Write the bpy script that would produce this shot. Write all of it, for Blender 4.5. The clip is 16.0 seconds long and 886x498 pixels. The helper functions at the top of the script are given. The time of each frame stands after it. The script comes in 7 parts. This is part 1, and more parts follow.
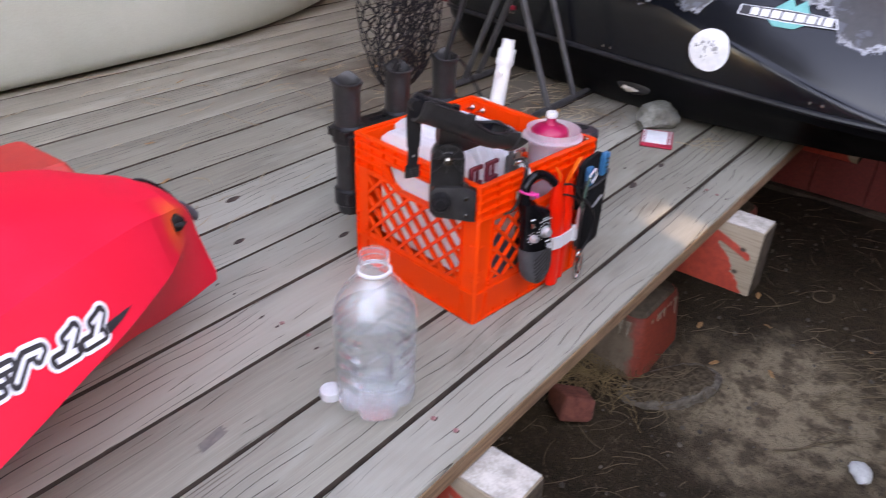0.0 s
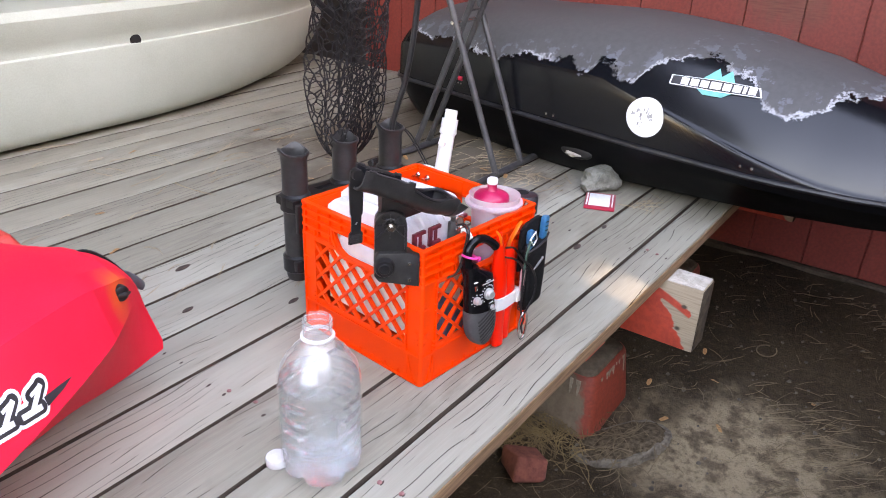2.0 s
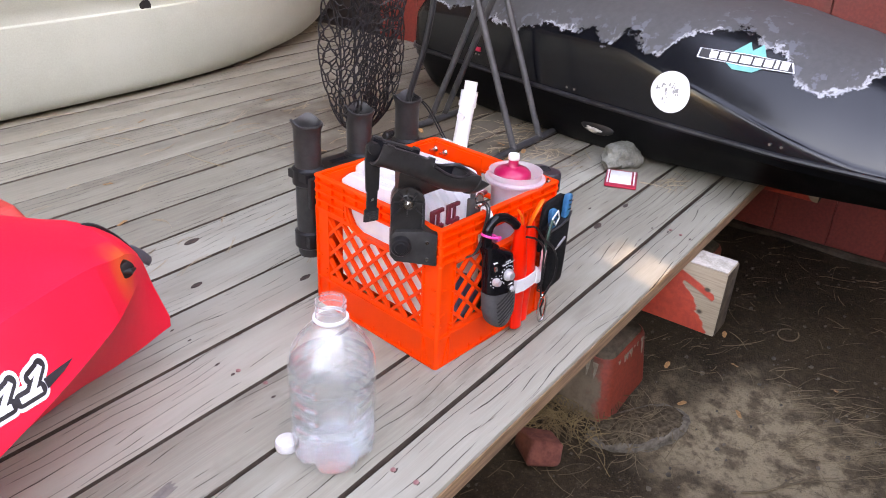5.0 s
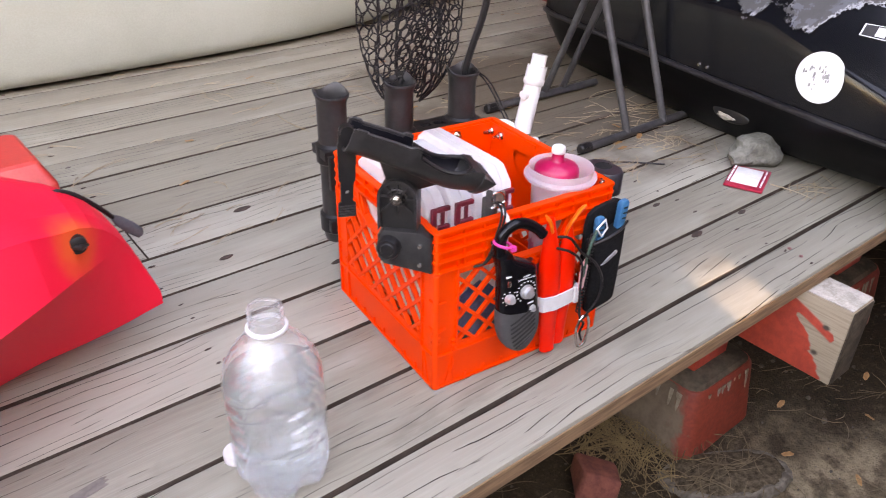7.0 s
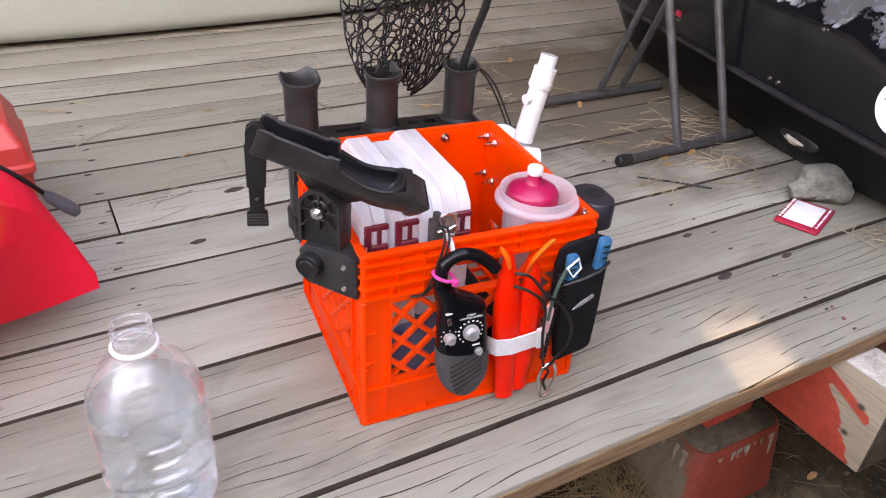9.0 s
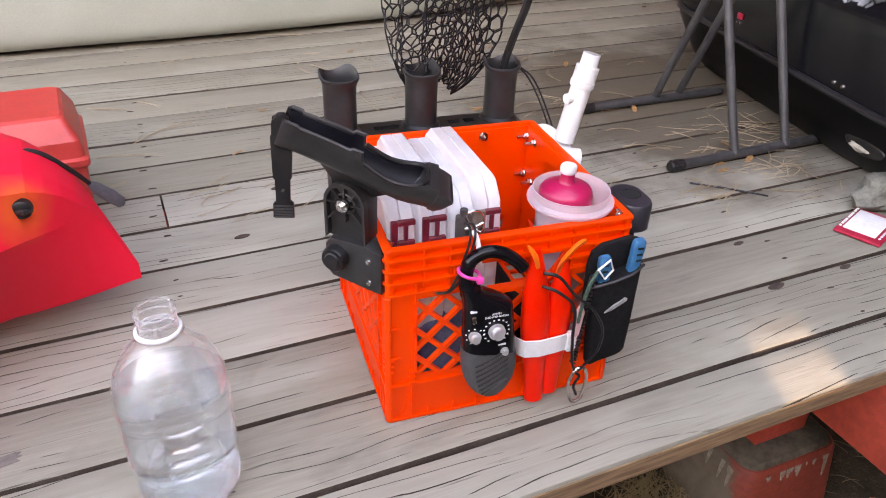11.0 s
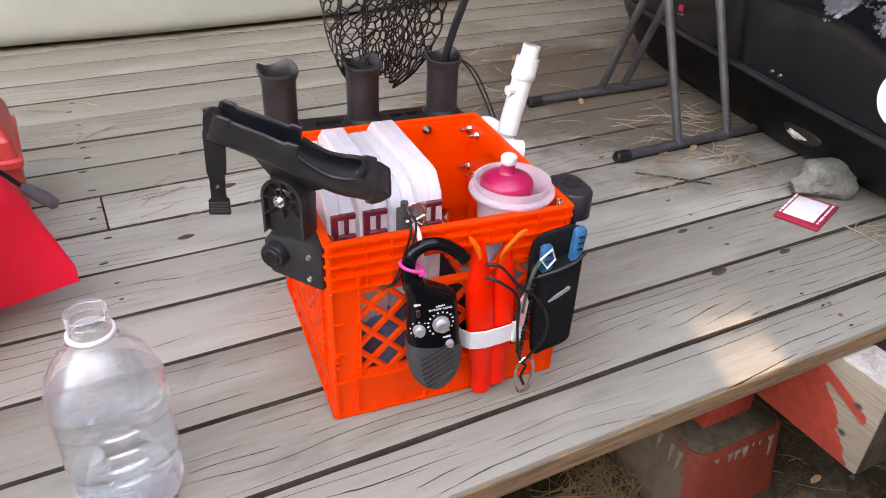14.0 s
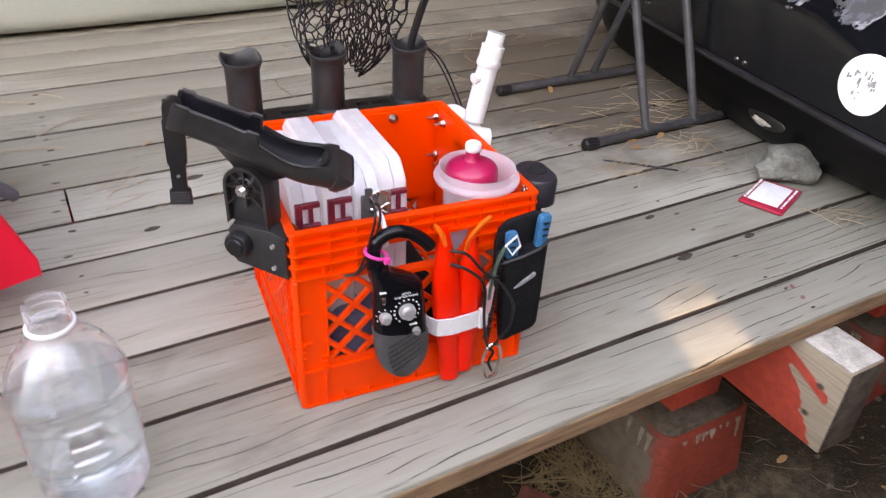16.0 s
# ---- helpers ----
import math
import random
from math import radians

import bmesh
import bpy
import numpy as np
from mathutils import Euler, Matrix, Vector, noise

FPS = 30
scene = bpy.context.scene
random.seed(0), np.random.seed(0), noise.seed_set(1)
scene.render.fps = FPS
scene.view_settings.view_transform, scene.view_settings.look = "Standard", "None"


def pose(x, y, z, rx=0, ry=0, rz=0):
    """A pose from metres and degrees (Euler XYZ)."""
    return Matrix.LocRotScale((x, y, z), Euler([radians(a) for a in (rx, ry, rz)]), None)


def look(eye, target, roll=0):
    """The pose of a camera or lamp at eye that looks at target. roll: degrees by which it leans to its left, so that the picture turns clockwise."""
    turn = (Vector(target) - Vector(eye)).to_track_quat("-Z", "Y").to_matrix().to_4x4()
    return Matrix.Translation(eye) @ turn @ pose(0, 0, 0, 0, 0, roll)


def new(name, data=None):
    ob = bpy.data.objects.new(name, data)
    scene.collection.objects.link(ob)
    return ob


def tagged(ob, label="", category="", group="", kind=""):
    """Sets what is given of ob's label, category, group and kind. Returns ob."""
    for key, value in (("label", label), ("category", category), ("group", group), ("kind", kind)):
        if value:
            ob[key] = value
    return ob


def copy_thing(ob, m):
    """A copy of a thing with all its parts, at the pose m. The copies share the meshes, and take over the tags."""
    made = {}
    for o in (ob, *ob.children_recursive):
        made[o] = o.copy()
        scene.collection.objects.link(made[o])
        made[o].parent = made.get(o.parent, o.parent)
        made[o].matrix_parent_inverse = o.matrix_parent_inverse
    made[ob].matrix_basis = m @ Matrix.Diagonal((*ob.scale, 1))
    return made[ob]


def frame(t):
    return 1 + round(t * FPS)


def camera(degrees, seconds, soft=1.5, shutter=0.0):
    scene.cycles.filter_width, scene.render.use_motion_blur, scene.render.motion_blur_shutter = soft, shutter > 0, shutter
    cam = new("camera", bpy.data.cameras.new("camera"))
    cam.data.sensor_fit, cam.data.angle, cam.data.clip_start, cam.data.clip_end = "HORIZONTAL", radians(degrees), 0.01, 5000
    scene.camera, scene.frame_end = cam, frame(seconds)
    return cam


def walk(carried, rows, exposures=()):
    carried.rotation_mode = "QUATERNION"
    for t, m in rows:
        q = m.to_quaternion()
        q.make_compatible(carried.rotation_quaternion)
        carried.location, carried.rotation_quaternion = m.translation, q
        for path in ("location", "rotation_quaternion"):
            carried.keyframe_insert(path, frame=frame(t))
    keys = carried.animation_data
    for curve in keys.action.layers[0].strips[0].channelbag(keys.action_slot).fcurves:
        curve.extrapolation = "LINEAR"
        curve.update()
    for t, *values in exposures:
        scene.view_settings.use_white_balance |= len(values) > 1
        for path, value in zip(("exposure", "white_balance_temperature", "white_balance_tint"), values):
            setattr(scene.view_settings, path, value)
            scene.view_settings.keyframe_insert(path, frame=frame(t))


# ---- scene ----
cam = camera(61.6, 16.0, 1.0, 0.5)
PATH = [
    (0, (-0.894, -0.62, 0.8), (0.471, 0.437, -0.211), 2.2),
    (0.5, (-0.866, -0.636, 0.801), (0.597, 0.319, -0.174), 2.1),
    (1, (-0.865, -0.653, 0.806), (0.623, 0.276, -0.154), 2.2),
    (1.5, (-0.883, -0.659, 0.822), (0.63, 0.324, -0.042), 2.5),
    (2, (-0.899, -0.661, 0.819), (0.587, 0.366, -0.039), 2.5),
    (2.5, (-0.909, -0.659, 0.817), (0.567, 0.38, -0.044), 3.0),
    (3, (-0.92, -0.647, 0.814), (0.49, 0.476, -0.052), 2.4),
    (3.5, (-0.919, -0.648, 0.815), (0.484, 0.474, -0.064), 2.7),
    (4, (-0.903, -0.646, 0.808), (0.534, 0.414, -0.093), 2.7),
    (4.2, (-0.891, -0.644, 0.808), (0.56, 0.399, -0.09), 2.6),
    (6.3, (-0.691, -0.58, 0.782), (0.683, 0.469, -0.224), 4.1),
    (6.5, (-0.631, -0.624, 0.78), (0.669, 0.526, -0.213), 4.3),
    (7, (-0.534, -0.677, 0.773), (0.549, 0.657, -0.25), 1.4),
    (7.5, (-0.479, -0.665, 0.776), (0.615, 0.654, -0.255), 1.0),
    (8, (-0.453, -0.603, 0.762), (0.697, 0.656, -0.283), 2.2),
    (8.5, (-0.361, -0.622, 0.754), (0.624, 0.73, -0.343), 2.4),
    (8.7, (-0.311, -0.647, 0.76), (0.585, 0.771, -0.33), 4.0),
    (10.8, (-0.225, -0.685, 0.737), (0.541, 0.821, -0.333), 2.6),
    (11, (-0.237, -0.681, 0.743), (0.474, 0.851, -0.327), 2.1),
    (11.5, (-0.232, -0.686, 0.74), (0.512, 0.817, -0.35), 1.9),
    (12, (-0.225, -0.687, 0.737), (0.552, 0.803, -0.348), 2.0),
    (12.5, (-0.218, -0.695, 0.742), (0.6, 0.789, -0.32), 1.9),
    (13, (-0.221, -0.702, 0.739), (0.6, 0.757, -0.355), 2.2),
    (13.5, (-0.218, -0.701, 0.744), (0.609, 0.781, -0.314), 2.8),
    (14, (-0.216, -0.691, 0.737), (0.589, 0.792, -0.335), 2.5),
    (14.5, (-0.214, -0.684, 0.738), (0.599, 0.788, -0.345), 2.6),
    (15, (-0.209, -0.682, 0.737), (0.613, 0.792, -0.337), 1.4),
    (15.5, (-0.207, -0.687, 0.742), (0.625, 0.791, -0.317), 0.9),
    (16, (-0.205, -0.702, 0.735), (0.649, 0.741, -0.355), 2.9),
]
walk(cam, [(t, look(eye, target, roll)) for t, eye, target, roll in PATH], [(0, 4.27, 8900, 37), (1.0, 4.69, 9100, 33), (1.6, 4.74, 9100, 33), (4.2, 4.73, 9200, 35), (8, 4.63, 10000, 38), (16, 4.58, 10000, 34)])

# ---- world, sun, exposure ----
SUN_AZ = (-0.33, -0.944)          # horizontal direction towards the sun
SUN_EL = 12.0
world = bpy.data.worlds.new("World")
scene.world = world
world.use_nodes = True
wn = world.node_tree
sky = wn.nodes.new("ShaderNodeTexSky")
sky.sky_type = "NISHITA"
sky.sun_disc = False
sky.sun_elevation = radians(SUN_EL)
sky.sun_rotation = math.atan2(SUN_AZ[0], SUN_AZ[1])
sky.air_density, sky.dust_density = 1.0, 0.4
wn.links.new(sky.outputs[0], wn.nodes["Background"].inputs[0])
wn.nodes["Background"].inputs[1].default_value = 0.15
sun_data = bpy.data.lights.new("sun", "SUN")
sun_data.energy, sun_data.angle, sun_data.color = 0.55, radians(0.5), (1.0, 0.96, 0.86)
sun = new("sun", sun_data)
ce, se = math.cos(radians(SUN_EL)), math.sin(radians(SUN_EL))
sun.matrix_world = look((SUN_AZ[0] * ce * 20, SUN_AZ[1] * ce * 20, se * 20), (0, 0, 0))


# ---- mesh helpers ----
def part(name, bm, material, parent=None, label="", smooth=True, sharp=38):
    """One mesh object from a bmesh, under a thing or a part."""
    me = bpy.data.meshes.new(name)
    bmesh.ops.recalc_face_normals(bm, faces=bm.faces)
    bm.to_mesh(me)
    bm.free()
    if material:
        me.materials.append(material)
    if smooth:
        me.shade_smooth()
        me.set_sharp_from_angle(angle=radians(sharp))
    ob = new(name, me)
    if parent:
        ob.parent = parent
    if label:
        ob["label"] = label
    return ob


def thing(name, label, category, m=None, group="", kind=""):
    ob = new(name)
    ob.empty_display_size = 0.05
    if m:
        ob.matrix_world = m
    return tagged(ob, label, category, group, kind)


def box(bm, x0, x1, y0, y1, z0, z1, bevel=0.0, seg=2, m=None):
    vs = [bm.verts.new((x, y, z)) for x in (x0, x1) for y in (y0, y1) for z in (z0, z1)]
    fs = [bm.faces.new([vs[i] for i in q]) for q in ((0, 1, 3, 2), (4, 6, 7, 5), (0, 4, 5, 1), (2, 3, 7, 6), (0, 2, 6, 4), (1, 5, 7, 3))]
    if m:
        for v in vs:
            v.co = m @ v.co
    if bevel:
        es = list({e for f in fs for e in f.edges})
        bmesh.ops.bevel(bm, geom=es, offset=bevel, segments=seg, profile=0.5, affect="EDGES", clamp_overlap=True)
    return fs


def ring(bm, pts):
    return [bm.verts.new(p) for p in pts]


def bridge(bm, a, b, closed=True):
    n = len(a)
    for i in range(n if closed else n - 1):
        j = (i + 1) % n
        bm.faces.new((a[i], a[j], b[j], b[i]))


def loft(bm, rings, caps=(True, True), closed=True):
    rs = [ring(bm, r) for r in rings]
    for a, b in zip(rs, rs[1:]):
        bridge(bm, a, b, closed)
    if caps[0]:
        bm.faces.new(rs[0][::-1])
    if caps[1]:
        bm.faces.new(rs[-1])
    return rs


def lathe(bm, profile, n=32, centre=(0, 0), caps=(True, True)):
    """A turned shape from (radius, z) pairs."""
    loft(bm, [[(centre[0] + r * math.cos(2 * math.pi * i / n), centre[1] + r * math.sin(2 * math.pi * i / n), z) for i in range(n)] for r, z in profile], caps)


def tube(bm, pts, r, n=8, caps=True, flat=1.0):
    """A round bar swept along points; r is one radius or one for each point."""
    pts = [Vector(p) for p in pts]
    rad = r if isinstance(r, (list, tuple)) else [r] * len(pts)
    rings, side = [], None
    for i, p in enumerate(pts):
        d = (pts[min(i + 1, len(pts) - 1)] - pts[max(i - 1, 0)]).normalized()
        if side is None:
            side = d.orthogonal().normalized()
        side = (side - d * side.dot(d)).normalized()
        up = d.cross(side)
        rings.append([p + side * (rad[i] * math.cos(2 * math.pi * k / n)) + up * (rad[i] * flat * math.sin(2 * math.pi * k / n)) for k in range(n)])
    loft(bm, rings, (caps, caps))


def curve(pts, steps=6):
    """A smooth line through points."""
    p = [Vector(q) for q in pts]
    p = [2 * p[0] - p[1]] + p + [2 * p[-1] - p[-2]]
    out = []
    for i in range(1, len(p) - 2):
        for k in range(steps):
            t = k / steps
            a, b, c, d = p[i - 1], p[i], p[i + 1], p[i + 2]
            out.append(0.5 * (2 * b + (c - a) * t + (2 * a - 5 * b + 4 * c - d) * t * t + (3 * b - a - 3 * c + d) * t ** 3))
    return out + [p[-2]]


def slab(bm, outline, y0, y1, m=None, bevel=0.0):
    """A plate: an outline of (x, z) pairs drawn from y0 to y1."""
    a = [bm.verts.new((x, y0, z)) for x, z in outline]
    b = [bm.verts.new((x, y1, z)) for x, z in outline]
    bridge(bm, a, b)
    f0, f1 = bm.faces.new(a[::-1]), bm.faces.new(b)
    if m:
        for v in a + b:
            v.co = m @ v.co
    if bevel:
        es = list(set(f0.edges) | set(f1.edges))
        bmesh.ops.bevel(bm, geom=es, offset=bevel, segments=2, profile=0.5, affect="EDGES", clamp_overlap=True)


def rounded(x0, x1, z0, z1, r, n=5):
    out = []
    for cx, cz, a0 in ((x1 - r, z1 - r, 0), (x0 + r, z1 - r, 90), (x0 + r, z0 + r, 180), (x1 - r, z0 + r, 270)):
        for k in range(n + 1):
            a = radians(a0 + 90 * k / n)
            out.append((cx + r * math.cos(a), cz + r * math.sin(a)))
    return out


def lump(bm, centre, size, seed, rough=0.25, level=2):
    """An uneven stone."""
    made = bmesh.ops.create_icosphere(bm, subdivisions=level, radius=1.0)
    for v in made["verts"]:
        p = v.co.copy()
        k = 1 + rough * noise.noise(p * 1.3 + Vector((seed, 0, 0))) + 0.4 * rough * noise.noise(p * 3.1 + Vector((0, seed, 0)))
        v.co = Vector(centre) + Vector((p.x * size[0], p.y * size[1], p.z * size[2])) * k


# ---- materials ----
def shader(name):
    m = bpy.data.materials.new(name)
    m.use_nodes = True
    nt = m.node_tree
    return m, nt, nt.nodes["Principled BSDF"]


def node(nt, kind, **values):
    n = nt.nodes.new(kind)
    for k, v in values.items():
        n.inputs[k.replace("_", " ")].default_value = v
    return n


def mixed(nt, fac, a, b):
    n = nt.nodes.new("ShaderNodeMix")
    n.data_type = "RGBA"
    for i, v in ((0, fac), (6, a), (7, b)):
        if isinstance(v, (int, float, tuple)):
            n.inputs[i].default_value = (*v, 1) if isinstance(v, tuple) else v
        else:
            nt.links.new(v, n.inputs[i])
    return n.outputs[2]


def ramp(nt, fac, lo, hi):
    n = nt.nodes.new("ShaderNodeMapRange")
    n.interpolation_type = "SMOOTHSTEP"
    n.inputs[1].default_value, n.inputs[2].default_value = lo, hi
    nt.links.new(fac, n.inputs[0])
    return n.outputs[0]


def maths(nt, op, a, b=0.0):
    n = nt.nodes.new("ShaderNodeMath")
    n.operation = op
    for i, v in enumerate((a, b)):
        if isinstance(v, (int, float)):
            n.inputs[i].default_value = v
        else:
            nt.links.new(v, n.inputs[i])
    return n.outputs[0]


def place(nt, scale=(1, 1, 1), vary=0.0):
    """Object coordinates, stretched; vary shifts each object by a random amount."""
    co = nt.nodes.new("ShaderNodeTexCoord").outputs["Object"]
    if vary:
        rnd = nt.nodes.new("ShaderNodeObjectInfo").outputs["Random"]
        comb = nt.nodes.new("ShaderNodeCombineXYZ")
        nt.links.new(maths(nt, "MULTIPLY", rnd, vary), comb.inputs[0])
        nt.links.new(maths(nt, "MULTIPLY", rnd, vary * 0.37), comb.inputs[1])
        add = nt.nodes.new("ShaderNodeVectorMath")
        nt.links.new(co, add.inputs[0])
        nt.links.new(comb.outputs[0], add.inputs[1])
        co = add.outputs[0]
    mp = nt.nodes.new("ShaderNodeMapping")
    mp.inputs["Scale"].default_value = scale
    nt.links.new(co, mp.inputs[0])
    return mp.outputs[0]


def noisy(nt, vec, scale, detail=4.0, rough=0.6, distort=0.0):
    n = node(nt, "ShaderNodeTexNoise", Scale=scale, Detail=detail, Roughness=rough, Distortion=distort)
    nt.links.new(vec, n.inputs["Vector"])
    return n.outputs["Fac"]


def relief(nt, bsdf, height, strength, distance=0.002):
    b = node(nt, "ShaderNodeBump", Strength=strength, Distance=distance)
    nt.links.new(height, b.inputs["Height"])
    nt.links.new(b.outputs[0], bsdf.inputs["Normal"])


def surface(name, dark, light, scale=20.0, rough=0.5, vary=0.12, bump=0.15, metal=0.0, coat=0.0, fine=220.0, spec=0.5):
    """A plain material with variation at two scales, uneven gloss and fine relief."""
    m, nt, b = shader(name)
    co = place(nt)
    big, small = noisy(nt, co, scale), noisy(nt, co, fine, 3.0)
    f = maths(nt, "ADD", maths(nt, "MULTIPLY", big, 0.7), maths(nt, "MULTIPLY", small, 0.3))
    nt.links.new(mixed(nt, ramp(nt, f, 0.32, 0.68), dark, light), b.inputs["Base Color"])
    nt.links.new(maths(nt, "ADD", maths(nt, "MULTIPLY", f, vary * 2), rough - vary), b.inputs["Roughness"])
    relief(nt, b, small, bump, 0.001)
    b.inputs["Metallic"].default_value = metal
    b.inputs["Coat Weight"].default_value = coat
    b.inputs["Specular IOR Level"].default_value = spec
    return m


def weathered_wood(name, split=0.0, bleach=0.0):
    """Grey weathered planks; split sets how far drying cracks have opened along the grain, bleach how pale they have gone."""
    m, nt, b = shader(name)
    co = place(nt, vary=37.0)
    stretch = lambda sx, sy: (lambda mp: (nt.links.new(co, mp.inputs[0]), mp.outputs[0])[1])(scaled(nt, (sx, sy, sy)))
    broad = noisy(nt, stretch(1.0, 3.0), 1.6, 3.0)
    streak = noisy(nt, stretch(1.0, 18.0), 2.2, 5.0, 0.6, 0.5)
    fibre = noisy(nt, stretch(4.0, 260.0), 2.0, 3.0)
    vor = nt.nodes.new("ShaderNodeTexVoronoi")
    vor.inputs["Scale"].default_value = 1.0
    nt.links.new(stretch(2.3, 6.5), vor.inputs["Vector"])
    near_knot = maths(nt, "SUBTRACT", 1.0, ramp(nt, vor.outputs["Distance"], 0.03, 0.45))
    # growth rings cut lengthwise, bending round the knots
    sep = nt.nodes.new("ShaderNodeSeparateXYZ")
    nt.links.new(co, sep.inputs[0])
    bend = maths(nt, "ADD", maths(nt, "MULTIPLY", noisy(nt, stretch(0.8, 2.6), 2.0, 2.0), 0.10), maths(nt, "MULTIPLY", near_knot, 0.008))
    across = maths(nt, "ADD", sep.outputs[1], bend)
    rings = maths(nt, "ADD", maths(nt, "MULTIPLY", maths(nt, "SINE", maths(nt, "MULTIPLY", across, 420.0)), 0.5), 0.5)
    tone = maths(nt, "ADD", maths(nt, "MULTIPLY", streak, 0.5), maths(nt, "ADD", maths(nt, "MULTIPLY", rings, 0.10), maths(nt, "MULTIPLY", broad, 0.4)))
    base = mixed(nt, ramp(nt, tone, 0.25, 0.85), (0.226, 0.209, 0.163), (0.308, 0.290, 0.229))
    lot = nt.nodes.new("ShaderNodeObjectInfo").outputs["Random"]
    base = mixed(nt, maths(nt, "MULTIPLY", lot, 0.55), base, (0.210, 0.188, 0.145))
    base = mixed(nt, maths(nt, "MULTIPLY", ramp(nt, fibre, 0.45, 0.7), 0.18), base, (0.405, 0.390, 0.316))
    # bleached grey and brown patches
    patch = noisy(nt, stretch(0.7, 2.2), 3.0, 4.0, 0.6, 0.6)
    base = mixed(nt, maths(nt, "MULTIPLY", ramp(nt, patch, 0.5, 0.75), 0.5), base, (0.380, 0.375, 0.311))
    grime = noisy(nt, stretch(1.4, 5.0), 2.7, 5.0, 0.65, 0.5)
    base = mixed(nt, maths(nt, "MULTIPLY", ramp(nt, grime, 0.54, 0.72), 0.32), base, (0.112, 0.098, 0.080))
    if bleach:
        base = mixed(nt, maths(nt, "MULTIPLY", ramp(nt, broad, 0.25, 0.6), bleach), base, (0.47, 0.455, 0.385))
    # drying cracks that follow the rings, in places
    line = maths(nt, "SINE", maths(nt, "ADD", maths(nt, "MULTIPLY", across, 330.0), maths(nt, "MULTIPLY", noisy(nt, stretch(3.0, 16.0), 2.0, 4.0), 2.2)))
    crack = ramp(nt, line, 0.974, 0.988)
    where = ramp(nt, noisy(nt, stretch(1.3, 30.0), 2.0, 3.0, 0.6), 0.58 - 0.140 * split, 0.62 - 0.140 * split)
    zone = ramp(nt, noisy(nt, stretch(1.1, 3.0), 1.9, 2.0), 0.60 - 0.24 * split, 0.70 - 0.24 * split)
    crack = maths(nt, "MULTIPLY", crack, maths(nt, "MULTIPLY", where, zone))
    base = mixed(nt, maths(nt, "MULTIPLY", crack, 0.95), base, (0.022, 0.017, 0.013))
    # short weather checks along the grain
    check = ramp(nt, noisy(nt, stretch(3.2, 95.0), 2.0, 2.0, 0.5), 0.655, 0.70)
    patchy = ramp(nt, noisy(nt, stretch(1.6, 7.0), 2.0, 3.0), 0.44, 0.60)
    check = maths(nt, "MULTIPLY", check, patchy)
    base = mixed(nt, maths(nt, "MULTIPLY", check, 0.5), base, (0.060, 0.048, 0.038))
    # brown stain beside the stand, with the back corner's shade painted into it
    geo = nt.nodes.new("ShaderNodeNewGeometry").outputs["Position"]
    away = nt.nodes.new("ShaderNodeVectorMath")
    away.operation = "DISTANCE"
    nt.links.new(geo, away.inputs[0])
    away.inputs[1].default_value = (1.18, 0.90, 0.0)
    stain_shade = maths(nt, "ADD", away.outputs["Value"], maths(nt, "MULTIPLY", maths(nt, "SUBTRACT", noisy(nt, geo, 4.0, 5.0), 0.5), 0.9))
    base = mixed(nt, maths(nt, "MULTIPLY", maths(nt, "SUBTRACT", 1.0, ramp(nt, stain_shade, 0.34, 0.74)), 0.80), base, (0.082, 0.057, 0.036))
    # knots
    knot = maths(nt, "SUBTRACT", 1.0, ramp(nt, maths(nt, "ADD", vor.outputs["Distance"], maths(nt, "MULTIPLY", streak, 0.06)), 0.04, 0.085))
    base = mixed(nt, maths(nt, "MULTIPLY", knot, 0.55), base, (0.095, 0.069, 0.049))
    nt.links.new(base, b.inputs["Base Color"])
    b.inputs["Roughness"].default_value = 0.75
    b.inputs["Specular IOR Level"].default_value = 0.20
    h = maths(nt, "SUBTRACT", maths(nt, "ADD", maths(nt, "MULTIPLY", fibre, 0.3), maths(nt, "ADD", maths(nt, "MULTIPLY", streak, 0.4), maths(nt, "MULTIPLY", rings, 0.12))), maths(nt, "ADD", maths(nt, "MULTIPLY", crack, 1.8), maths(nt, "MULTIPLY", check, 0.8)))
    relief(nt, b, h, 0.55, 0.003)
    return m


def scaled(nt, scale):
    mp = nt.nodes.new("ShaderNodeMapping")
    mp.inputs["Scale"].default_value = scale
    return mp


